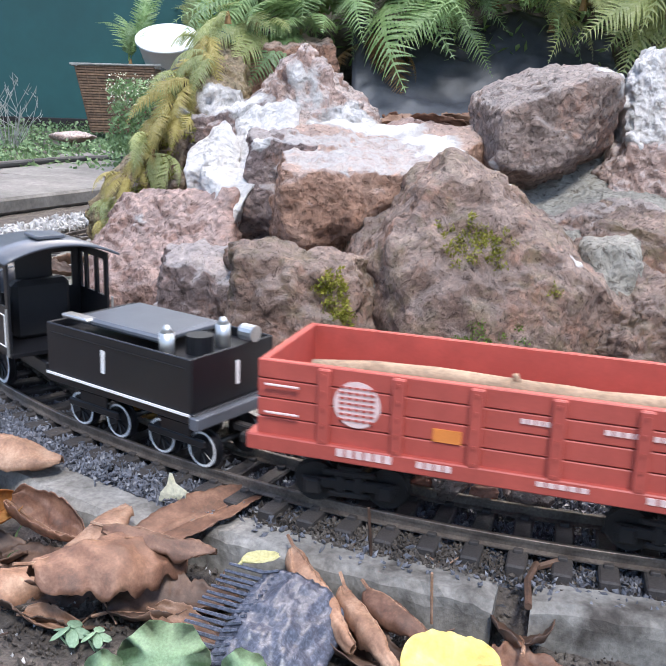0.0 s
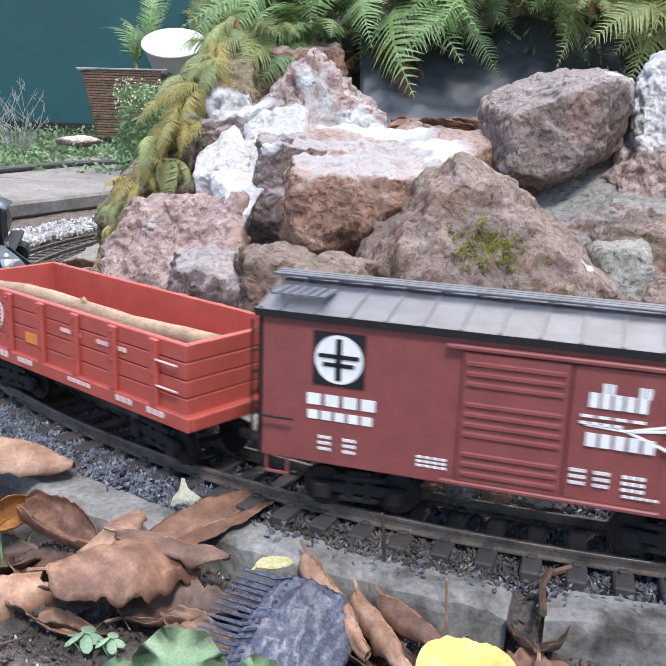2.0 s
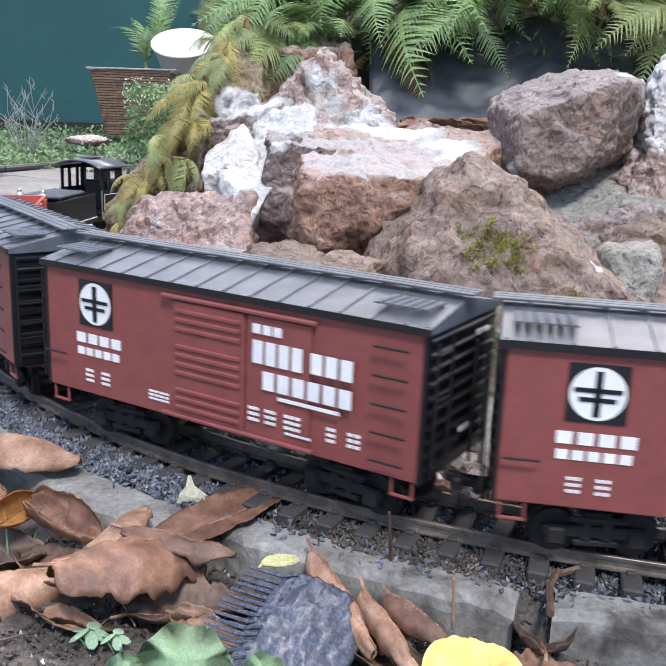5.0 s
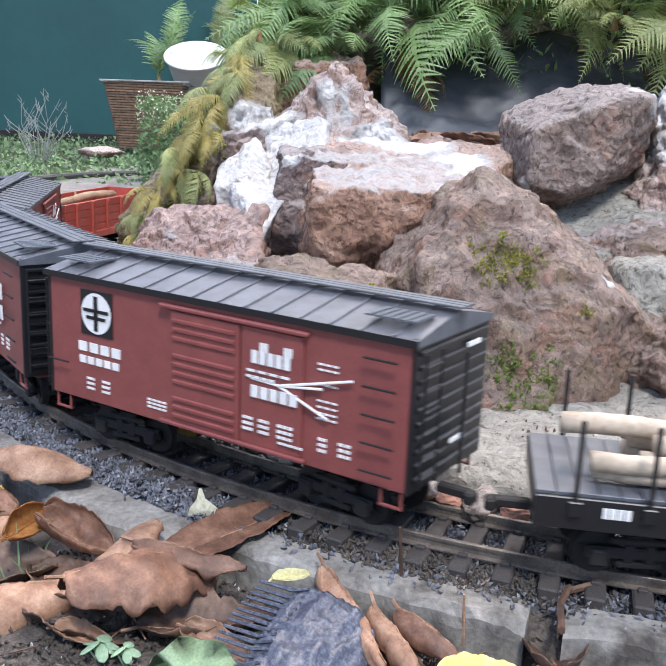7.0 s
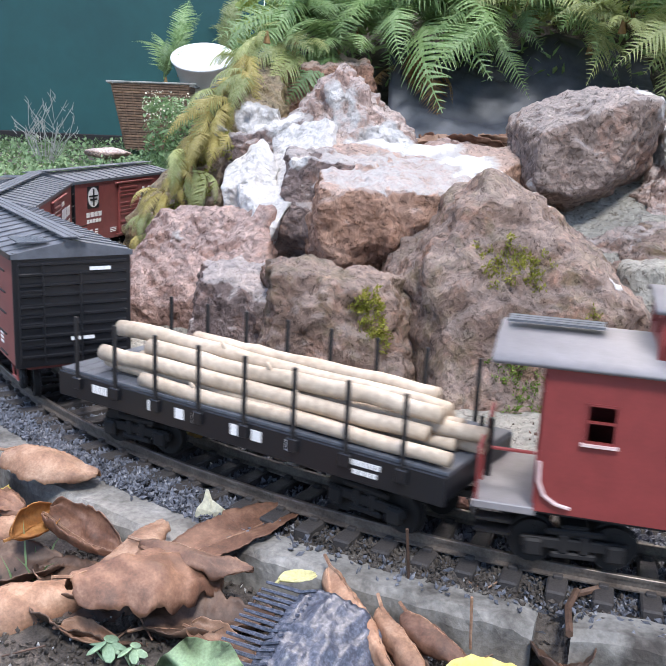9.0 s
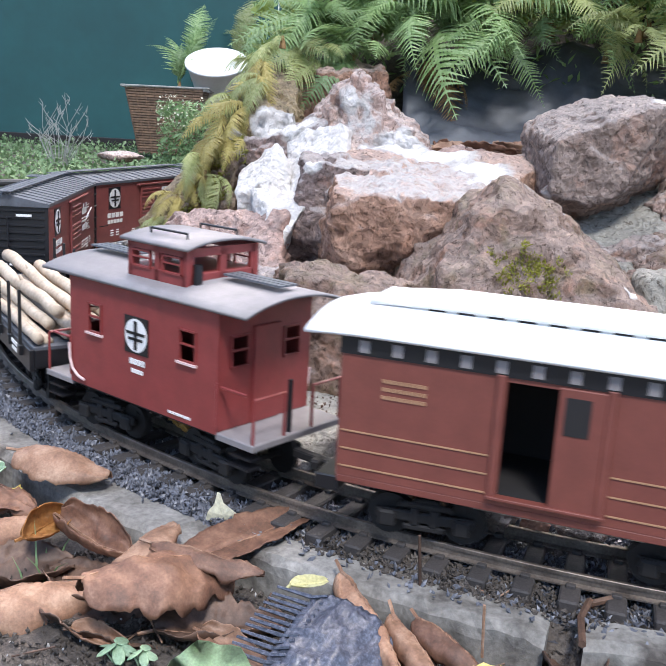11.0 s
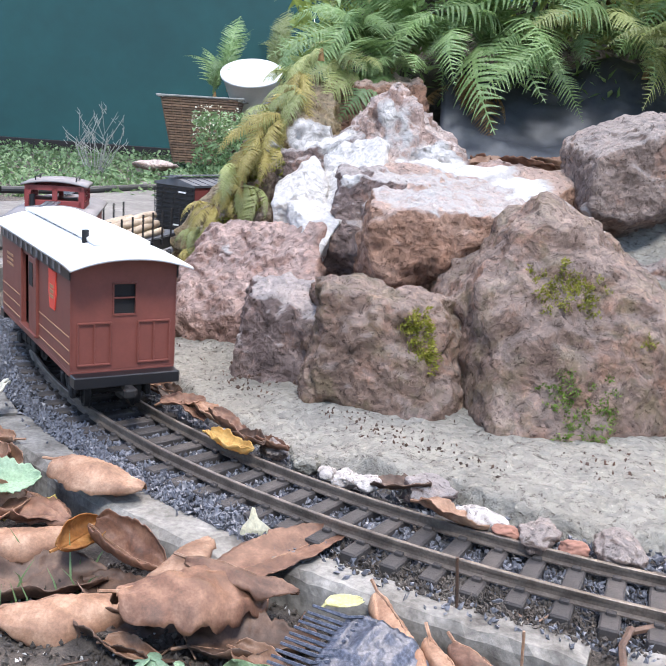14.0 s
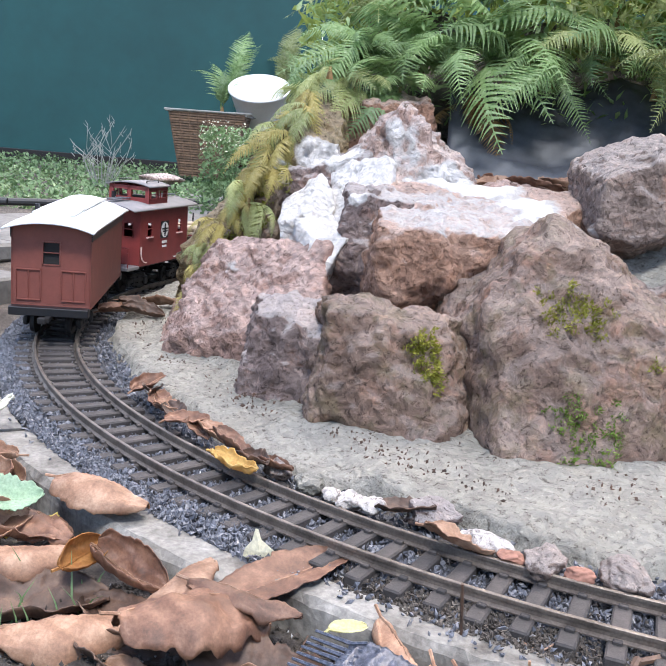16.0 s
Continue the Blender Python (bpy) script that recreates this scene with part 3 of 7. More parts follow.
def build_rockery():
    n, verts, faces = 190, [], []
    for j in range(n + 1):
        r = 0.84 * j / n if j < 60 else 0.84 * (60 / n) + (j - 60) / (n - 60) * 0.84 * (1 - 60 / n)
        for i in range(720):
            a = i * 0.5
            p = on_loop(a, r)
            w = fbm(Vector((p.x * 12, p.y * 12, 1)), 4) + 0.30 * fbm(Vector((p.x * 60, p.y * 60, 3)), 4)
            lip = 0.802 + 0.020 * fbm(Vector((p.x * 7, p.y * 7, 5)), 4) + 0.006 * fbm(Vector((p.x * 60, p.y * 60, 5)), 3)
            z = mound_height(p.x, p.y) + 0.006 * w - 0.012 * max(0.0, (r - 0.70) / 0.10)
            if r > lip:
                z = max(-0.020, z - 0.020 * min(1.0, (r - lip) / 0.010))
            z += 0.0016 * chip(Vector((p.x, p.y, 0)), 0.016)
            verts.append((p.x, p.y, z))
    for j in range(n):
        faces += [(j * 720 + i, (j + 1) * 720 + i, (j + 1) * 720 + (i + 1) % 720, j * 720 + (i + 1) % 720) for i in range(720)]
    tagged(new("mortar_bed", from_lists("mortar_bed", verts, faces, M_MORTAR, True)), "rough pale cement bed holding the rockery stones", "mortar", kind="structure")
    back, down = (0, 1, 0.2), (0, 0, -1)
    rock("pale limed boulder with a pointed top", M_PALE, (-0.022, 1.28, 0.190), (0.26, 0.24, 0.25), (0, 0, 0), 11,
         [((-0.66, -0.1, 0.75), 0.76), ((0.70, -0.1, 0.71), 0.58), ((0.1, -0.8, 0.6), 0.66), ((-0.5, -0.8, 0.3), 0.72)], chisel=3, rough=1.1, streak=0.006)
    hewn("dark purple-brown rock with white lime on its top", M_PURPLE, (-0.155, 1.28, 0.165), [((0, -1, 0.12), 0.072), ((-0.25, -0.1, 1), 0.062), ((-0.95, -0.2, 0.3), 0.062), ((1, 0, 0), 0.075), (back, 0.08), (down, 0.09)], 12)
    hewn("grey angular rock beside the slab", M_PURPLE, (-0.060, 1.11, 0.150), [((-0.15, -1, 0.10), 0.062), ((-1, -0.15, 0.1), 0.044), ((0.05, -0.10, 1), 0.055), ((1, -0.1, 0), 0.05), (back, 0.08), (down, 0.08)], 13, 0.8)
    hewn("flat-topped brown slab jutting out over a hollow", M_BROWN, (0.025, 1.06, 0.135),
         [((0.0, -0.17, 1), 0.061), ((0, -1, 0.06), 0.110), ((0.30, -0.75, -0.60), 0.0858), ((-1, -0.15, 0.05), 0.092), ((0.89, -0.46, 0), 0.113), (back, 0.15), (down, 0.085), ((-0.6, -0.3, -0.7), 0.094)], 14, 0.8)
    hewn("large brown rock with yellow moss", M_MOSSY, (0.17, 0.96, 0.05),
         [((0, -0.825, 0.566), 0.154), ((-0.78, -0.1, 0.62), 0.146), ((0.61, -0.1, 0.79), 0.100), ((0, 0.55, 0.85), 0.112), ((-1, -0.3, 0), 0.150), ((1, -0.1, 0.1), 0.15), ((0, 1, 0.3), 0.14), (down, 0.09), ((0.55, -0.8, 0.2), 0.165)], 15)
    hewn("big grey boulder leaning over the hollow", M_GREY, (0.262, 1.13, 0.215),
         [((-0.05, -1, 0.06), 0.080), ((-0.42, -0.15, 0.9), 0.062), ((0.05, -0.1, 1), 0.078), ((-1, -0.1, 0.05), 0.078), ((1, -0.1, 0.15), 0.086), ((0.45, -0.30, -0.85), 0.050), ((-0.25, -0.3, -0.9), 0.072), (back, 0.09)], 16, 0.75)
    hewn("low brown rock with a clump of moss", M_MOSSY, (-0.035, 0.90, 0.045), [((0.1, -0.20, 1), 0.074), ((0.05, 0.45, 0.9), 0.045), ((0, -0.95, 0.30), 0.097), ((0.80, -0.5, 0.35), 0.094), ((-1, -0.25, 0.1), 0.076), (back, 0.12), (down, 0.08)], 17)
    hewn("dull purple-grey rock half sunk in mortar", M_PURPLE, (-0.115, 0.96, 0.045), [((-0.35, -0.93, 0.08), 0.092), ((0, -0.3, 1), 0.068), ((0, 0.4, 0.9), 0.036), ((-1, -0.1, 0.15), 0.062), ((1, 0, 0), 0.06), (back, 0.12), (down, 0.08)], 18, 0.8)
    hewn("broad pinkish rock sloping at the foot of the heap", M_PINK, (-0.19, 1.10, 0.05), [((-0.35, -0.6, 0.70), 0.072), ((-0.3, -0.95, 0.05), 0.118), ((-0.85, -0.2, 0.42), 0.084), ((0, 0.25, 1), 0.080), ((1, 0, 0), 0.085), (back, 0.12), (down, 0.08)], 19)
    rock("tall brown rock overgrown with fern", M_MOSSY, (-0.215, 1.29, 0.090), (0.20, 0.27, 0.27), (0, 0, 0), 20, [((-0.76, -0.2, 0.62), 0.56), ((-0.4, -0.85, 0.3), 0.70)], chisel=3)
    rock("brown rock beside the lime seam", M_MOSSY, (0.335, 1.0, 0.052), (0.22, 0.25, 0.21), (0, 0, -10), 21, [((-0.1, -0.9, 0.45), 0.68), ((0, -0.1, 1), 0.75)], chisel=4)
    rock("brown rock low at the side of the heap", M_MOSSY, (0.325, 0.875, 0.030), (0.19, 0.20, 0.165), (0, 0, 14), 30, [((-0.1, -0.9, 0.4), 0.72), ((0, -0.1, 1), 0.78)], chisel=4)
    rock("smooth grey rock under the boulder", M_GREY, (0.330, 1.055, 0.060), (0.27, 0.20, 0.16), (0, 0, 0), 28, [((0, -0.8, 0.6), 0.72)], chisel=3)
    rock("pale pitted rock under the boulder", M_PALE, (0.405, 1.13, 0.13), (0.17, 0.20, 0.20), (0, 4, 0), 22, [((-0.2, -1, 0.3), 0.65)], chisel=4)
    rock("white limed rock high on the heap", M_LIME, (0.388, 1.14, 0.235), (0.085, 0.12, 0.16), (0, 4, 0), 23, chisel=5)
    rock("brown stone in the hollow under the slab", M_PURPLE, (0.03, 1.10, 0.030), (0.19, 0.16, 0.12), (0, 0, 0), 25, chisel=5)
    rock("broad brown stone behind the leaves", M_PINK, (0.13, 1.27, 0.150), (0.22, 0.2, 0.14), (0, 0, 12), 27, chisel=5)
    hewn("russet stone under the ferns", M_BROWN, (-0.085, 1.45, 0.22), [((0, -1, 0.15), 0.060), ((0, -0.1, 1), 0.105), ((-1, 0, 0.2), 0.075), ((1, 0, 0.2), 0.10), (back, 0.08), (down, 0.15)], 41)
    hewn("tan peaty hummock overhung by ferns", M_PEAT, (-0.17, 1.33, 0.16), [((-0.75, -0.25, 0.60), 0.088), ((0, -1, 0.2), 0.095), ((0.25, -0.3, 1), 0.120), ((1, 0, 0.2), 0.070), (back, 0.12), (down, 0.16)], 42, 1.5)
    # cement: an angular lump, the chute above it, the tongue below, and the filled joints
    hewn("angular lump of white cement wedged between rocks", M_LIME, (-0.146, 1.150, 0.160), [((-0.55, -0.35, 0.75), 0.020), ((0.35, -0.6, 0.7), 0.022), ((0, -1, -0.1), 0.028), ((-1, 0, -0.2), 0.032), ((1, 0, 0), 0.034), (back, 0.05), (down, 0.05)], 31, 0.5, 5)
    hewn("chute of white cement running down between rocks", M_LIME, (-0.090, 1.195, 0.178), [((-0.62, -0.50, 0.60), 0.030), ((-1, 0, 0.1), 0.036), ((1, 0, 0), 0.05), ((0, -1, 0), 0.060), ((0, 0.2, 1), 0.060), (back, 0.06), (down, 0.06)], 32, 0.6, 5)
    hewn("tongue of white cement poured over the rocks", M_LIME, (-0.120, 1.075, 0.116), [((-0.25, -0.75, 0.6), 0.036), ((-0.9, -0.2, -0.15), 0.022), ((0.8, -0.2, -0.35), 0.024), ((0, -0.2, 1), 0.040), (back, 0.05), (down, 0.07)], 33, 0.5, 5)
    hewn("grey cement filling the joint between two stones", M_MORTAR, (0.050, 0.885, 0.025), [((-0.1, -0.88, 0.45), 0.058), ((-1, 0, 0), 0.026), ((1, -0.2, 0), 0.030), ((0, 0, 1), 0.07), (back, 0.06), (down, 0.06)], 34, 0.7, 5)
    hewn("grey cement filling the joint between two stones", M_MORTAR, (0.282, 0.905, 0.045), [((0, -0.88, 0.45), 0.050), ((-1, 0, 0), 0.028), ((1, -0.2, 0), 0.030), ((0, 0, 1), 0.075), (back, 0.06), (down, 0.06)], 35, 0.7, 5)


def moss(centres, mat, label, seed, density=0.55):
    """Tufts of moss on the stones round the given centres."""
    rng = random.Random(seed)
    verts, faces = [], []
    for ob in ROCKS:
        m = ob.matrix_basis
        nm = m.to_3x3()
        for v in ob.data.vertices:
            p = m @ v.co
            for c, rad in centres:
                d = (p - Vector(c)).length / rad
                if d < 1 + 0.5 * fbm(p * 60, 3) and rng.random() < density * (1.25 - d * 0.7):
                    nrm = nm @ v.normal
                    for _ in range(20):
                        q = p + nrm * 0.001 + Vector([rng.uniform(-0.0035, 0.0035) for _ in range(3)])
                        t = (nrm + Vector([rng.uniform(-0.8, 0.8) for _ in range(3)])).normalized() * rng.uniform(0.002, 0.0055)
                        s = Vector([rng.uniform(-1, 1) for _ in range(3)]).normalized() * 0.0011
                        b = len(verts)
                        verts += [q - s, q + s, q + t]
                        faces.append((b, b + 1, b + 2))
    if verts:
        tagged(new("moss", from_lists("moss", verts, faces, mat)), label, "moss", kind="stuff")


# ---- the train ----


def wheel_mesh(r, rim=True, mat=M_DARKMETAL):
    bm = bmesh.new()
    for s in (-1, 1):
        rod(bm, (0, s * 0.0195, 0), (0, s * 0.0245, 0), r, 20)
        rod(bm, (0, s * 0.0190, 0), (0, s * 0.0200, 0), r + 0.0018, 20)
        rod(bm, (0, s * 0.0245, 0), (0, s * 0.0262, 0), r * 0.32, 10)
        box(bm, (0, s * 0.0250, 0), (0.0016, 0.0012, r * 1.5))
    rod(bm, (0, -0.028, 0), (0, 0.028, 0), 0.0022, 8)
    return mesh_of(bm, "wheelset", mat)


WHEEL = wheel_mesh(0.0135)
SPINNING = []   # wheelsets and their radius, keyed in motions()


def wheelset(x, parent, r=0.0135, data=None):
    w = part("wheelset", data or WHEEL, M_DARKMETAL, parent)
    w.location = (x, 0, r)
    SPINNING.append((w, Vector((x, 0, r)), r))
    return w


def bogie(x, parent, turn=0.0, label=""):
    """A four-wheel truck: side frames with journal boxes and springs, bolster, two wheelsets."""
    bm = bmesh.new()
    for s in (-1, 1):
        box(bm, (0, s * 0.031, 0.0165), (0.062, 0.004, 0.007), 0.001)
        box(bm, (0, s * 0.031, 0.024), (0.034, 0.0035, 0.004), 0.001)
        box(bm, (0, s * 0.031, 0.0095), (0.026, 0.0035, 0.004), 0.001)
        for k in (-1, 1):
            box(bm, (k * 0.0235, s * 0.0325, 0.0140), (0.011, 0.006, 0.011), 0.0015)
            box(bm, (k * 0.006, s * 0.0315, 0.017), (0.006, 0.004, 0.012), 0.001)
    box(bm, (0, 0, 0.024), (0.016, 0.062, 0.008), 0.001)
    t = part("truck", bm, M_DARKMETAL, parent, label or "black four-wheel truck")
    t.matrix_basis = pose(x, 0, 0, 0, 0, turn)
    for k in (-1, 1):
        wheelset(k * 0.0235, t)
    return t


def coupler(x, parent):
    s = 1 if x > 0 else -1
    bm = block((x + s * 0.010, 0, 0.027), (0.024, 0.007, 0.006), 0.001)
    box(bm, (x + s * 0.0225, 0.004, 0.027), (0.007, 0.010, 0.008), 0.0015)
    part("coupler", bm, M_DARKMETAL, parent)


def running_gear(parent, half):
    bogie(half, parent, 6.0)
    bogie(-half, parent, -6.0)


def bars(name, rows, y, mat, parent, label="", depth=0.0006):
    """Painted lettering too small to read: each row is (x from, x to, z, height, count)."""
    bm = bmesh.new()
    for x0, x1, z, h, n in rows:
        w = (x1 - x0) / n
        for i in range(n):
            box(bm, (x0 + w * (i + 0.5), y, z), (abs(w) * 0.76, depth, h))
    part(name, bm, mat, parent, label)


def disc(name, c, r, mat, parent, label="", n=32):
    bm = bar((c[0], c[1] - 0.0003, c[2]), (c[0], c[1] + 0.0003, c[2]), r, n)
    return part(name, bm, mat, parent, label)


def cross_emblem(parent, x, y, z, r):
    sq = part("emblem", block((x, y, z), (r * 2.15, 0.0008, r * 2.2)), M_BLACK, parent, "black square emblem with a white disc and a dark cross")
    disc("disc", (x, y + 0.0004, z), r, M_WHITE, sq)
    bm = block((x, y + 0.0010, z), (r * 0.26, 0.0006, r * 1.7))
    box(bm, (x, y + 0.0010, z + r * 0.13), (r * 1.7, 0.0006, r * 0.16))
    box(bm, (x, y + 0.0010, z - r * 0.22), (r * 1.3, 0.0006, r * 0.16))
    part("cross", bm, M_BLACK, sq)


def boxcar(script):
    car = thing("boxcar", "oxide-red model boxcar with black ends and roof on the track", "model railway car", "train cars")
    L, W, Z0, Z1 = 0.310, 0.098, 0.038, 0.129
    body = part("body", block((0, 0, (Z0 + Z1) / 2), (L, W, Z1 - Z0), 0.0008), M_BOXRED, car)
    part("sill", block((0, 0, 0.0365), (L * 0.98, W * 0.8, 0.006), 0.001), M_BOXRED, car)
    for s in (-1, 1):
        e = part("end_panel", block((s * (L / 2 + 0.0012), 0, (Z0 + Z1) / 2 + 0.002), (0.0024, W + 0.0012, Z1 - Z0 + 0.006), 0.0006), M_BLACK, car, "ribbed black end")
        for k in range(10):
            part("rib", bar((s * (L / 2 + 0.003), -W * 0.46, Z0 + 0.008 + k * 0.0087), (s * (L / 2 + 0.003), W * 0.46, Z0 + 0.008 + k * 0.0087), 0.0017, 6), M_BLACK, e)
        lad = bmesh.new()
        for k in range(6):
            rod(lad, (s * (L / 2 + 0.008), W * 0.27, Z0 + 0.010 + k * 0.0138), (s * (L / 2 + 0.008), W * 0.47, Z0 + 0.010 + k * 0.0138), 0.0008, 6)
        for q in (0.27, 0.47):
            rod(lad, (s * (L / 2 + 0.008), W * q, Z0 + 0.004), (s * (L / 2 + 0.008), W * q, Z1 - 0.004), 0.0008, 6)
        rod(lad, (s * (L / 2 + 0.010), -0.004, Z0), (s * (L / 2 + 0.010), -0.004, Z1 - 0.012), 0.0011, 6)
        part("ladder", lad, M_BLACK, car)
        part("placard", block((s * (L / 2 + 0.0055), -0.022, Z1 - 0.010), (0.0008, 0.018, 0.003)), M_WHITE, car)
        part("placard", block((s * (L / 2 + 0.0055), -0.006, Z0 + 0.022), (0.0008, 0.020, 0.0028)), M_WHITE, car)
        coupler(s * L / 2, car)
    bm = bmesh.new()   # shallow gabled roof
    hw, ov = W / 2 + 0.002, L / 2 + 0.004
    vs = [bm.verts.new(p) for p in ((-ov, -hw, Z1), (-ov, hw, Z1), (-ov, hw, Z1 + 0.004), (-ov, 0, Z1 + 0.014), (-ov, -hw, Z1 + 0.004),
                                    (ov, -hw, Z1), (ov, hw, Z1), (ov, hw, Z1 + 0.004), (ov, 0, Z1 + 0.014), (ov, -hw, Z1 + 0.004))]
    for f in ((0, 1, 2, 3, 4), (9, 8, 7, 6, 5), (0, 5, 6, 1), (1, 6, 7, 2), (2, 7, 8, 3), (3, 8, 9, 4), (4, 9, 5, 0)):
        bm.faces.new([vs[i] for i in f])
    roof = part("roof", bm, M_CARROOF, car, "weathered grey ribbed metal roof")
    part("eave_strip", block((0, hw + 0.0004, Z1 + 0.002), (L + 0.009, 0.001, 0.0045)), M_BLACK, roof)
    tilt = math.degrees(math.atan2(0.010, hw))
    rib = {}
    for s in (-1, 1):
        rib[s] = mesh_of(block((0, 0, 0), (0.0016, math.hypot(hw, 0.010), 0.0012), 0.0003), "roof_rib", M_CARROOF)
        for k in range(14):
            o = part("roof_rib", rib[s], M_CARROOF, roof)
            o.matrix_basis = pose(-L / 2 + 0.012 + k * (L - 0.024) / 13, s * hw / 2, Z1 + 0.0096, -s * tilt, 0, 0)
    for k in (-1, 0, 1):
        part("running_board", block((0, k * 0.0062, Z1 + 0.0175), (L + 0.02, 0.0052, 0.0014), 0.0003), M_CARROOF, roof)
    for s in (-1, 1):
        for k in range(6):
            part("roof_slat", block((s * (L / 2 - 0.020) + (k - 2.5) * 0.006, 0.030, Z1 + 0.0125), (0.0042, 0.026, 0.0012)), M_ROOF, roof)
    before = set(car.children)
    for s in (1,):
        y = s * (W / 2 + 0.0018)
        d = part("door", block((0.0, y, 0.0822), (0.060, 0.003, 0.079), 0.0006), M_BOXRED, car, "corrugated sliding door")
        for k in range(12):
            if k in (3, 8):
                continue
            part("corrugation", bar((-0.027, y + 0.0014, 0.0480 + k * 0.0061), (0.027, y + 0.0014, 0.0480 + k * 0.0061), 0.0017, 6), M_BOXRED, d)
        part("door", block((-0.0555, y - 0.0006, 0.0822), (0.049, 0.0022, 0.079), 0.0006), M_BOXRED, car)
        part("door_track", block((-0.022, y + 0.001, 0.1240), (0.124, 0.004, 0.003), 0.0008), M_BOXRED, car)
        part("door_track", block((-0.022, y + 0.001, 0.0415), (0.124, 0.004, 0.003), 0.0008), M_BOXRED, car)
        for k in range(5):
            part("grab_iron", bar((-0.125, y + 0.003, 0.048 + k * 0.0176), (-0.148, y + 0.003, 0.048 + k * 0.0176), 0.0008, 6), M_DARKMETAL, car)
        part("grab_iron", bar((0.153, y + 0.003, 0.066), (0.132, y + 0.003, 0.066), 0.0008, 6), M_DARKMETAL, car)
        cross_emblem(car, 0.105, W / 2 + 0.0004, 0.1065, 0.0152)
        bars("lettering", [(0.126, 0.080, 0.0800, 0.0072, 4), (0.125, 0.082, 0.0700, 0.0056, 5)], W / 2 + 0.0004, M_WHITE, car, "white road lettering")
        bars("lettering", [(x, x - 0.0085, z, 0.0018, 3) for x in (0.117, 0.101) for z in (0.0560, 0.0522, 0.0484)], W / 2 + 0.0004, M_WHITE, car, "small white data lettering")
        bars("lettering", [(0.055, 0.036, z, 0.0014, 4) for z in (0.0530, 0.0503, 0.0476)], W / 2 + 0.0004, M_WHITE, car, "small white data lettering")
        yy = W / 2 + 0.0034
        if script:
            bars("slogan", [(-0.036, -0.060, 0.114, 0.006, 3), (-0.036, -0.076, 0.099, 0.015, 4), (-0.080, -0.112, 0.099, 0.013, 3), (-0.044, -0.112, 0.081, 0.012, 6), (-0.050, -0.110, 0.071, 0.0022, 1)], yy, M_WHITE, car, "large white slogan lettering")
        else:
            bars("slogan", [(-0.040, -0.072, 0.1030, 0.0085, 5), (-0.047, -0.054, 0.1100, 0.006, 2), (-0.066, -0.073, 0.1100, 0.006, 2), (-0.036, -0.072, 0.0935, 0.0016, 4), (-0.036, -0.060, 0.0895, 0.0016, 4), (-0.040, -0.078, 0.0800, 0.008, 5)], yy, M_WHITE, car, "white map and slogan lettering")
            bm = bmesh.new()
            for a, b in (((-0.062, 0.087), (-0.117, 0.101)), ((-0.062, 0.087), (-0.100, 0.073)), ((-0.062, 0.087), (-0.095, 0.0915)), ((-0.040, 0.088), (-0.064, 0.087))):
                rod(bm, (a[0], yy - 0.001, a[1]), (b[0], yy - 0.001, b[1]), 0.0009, 6)
            part("route_map", bm, M_WHITE, car, "thin white branching lines")
            bars("lettering", [(-0.090, -0.106, z, 0.0012, 3) for z in (0.107, 0.1035, 0.094, 0.0835, 0.0795, 0.0755, 0.072)], W / 2 + 0.0006, M_WHITE, car, "small white place names")
        bars("lettering", [(x, x - w, z, 0.0019, 3) for x, w in ((-0.034, 0.009), (-0.047, 0.009), (-0.062, 0.013)) for z in (0.0610, 0.0572, 0.0534)] + [(-0.063, -0.083, 0.0495, 0.0015, 5)], yy, M_WHITE, car, "small white data lettering")
        bars("lettering", [(x, x - w, z, 0.0019, 2) for x, w in ((-0.092, 0.007), (-0.107, 0.010)) for z in (0.0585, 0.0548, 0.0511)], W / 2 + 0.0005, M_WHITE, car, "small white data lettering")
    for o in [c for c in car.children if c not in before]:
        copy_thing(o, Matrix.Rotation(math.pi, 4, "Z"))
    for sx in (-1, 1):
        for sy in (-1, 1):
            x0, y0 = sx * (L / 2 - 0.010), sy * (W / 2 - 0.002)
            st = bar((x0 - 0.007, y0, Z0 + 0.002), (x0 - 0.007, y0, Z0 - 0.011), 0.0010, 6)
            rod(st, (x0 + 0.007, y0, Z0 + 0.002), (x0 + 0.007, y0, Z0 - 0.011), 0.0010, 6)
            rod(st, (x0 - 0.008, y0, Z0 - 0.011), (x0 + 0.008, y0, Z0 - 0.011), 0.0012, 6)
            part("corner_step", st, M_BOXRED, car, "red stirrup step")
    running_gear(car, 0.098)
    part("underframe", block((0, 0, 0.032), (0.19, 0.020, 0.010), 0.001), M_DARKMETAL, car)
    return car


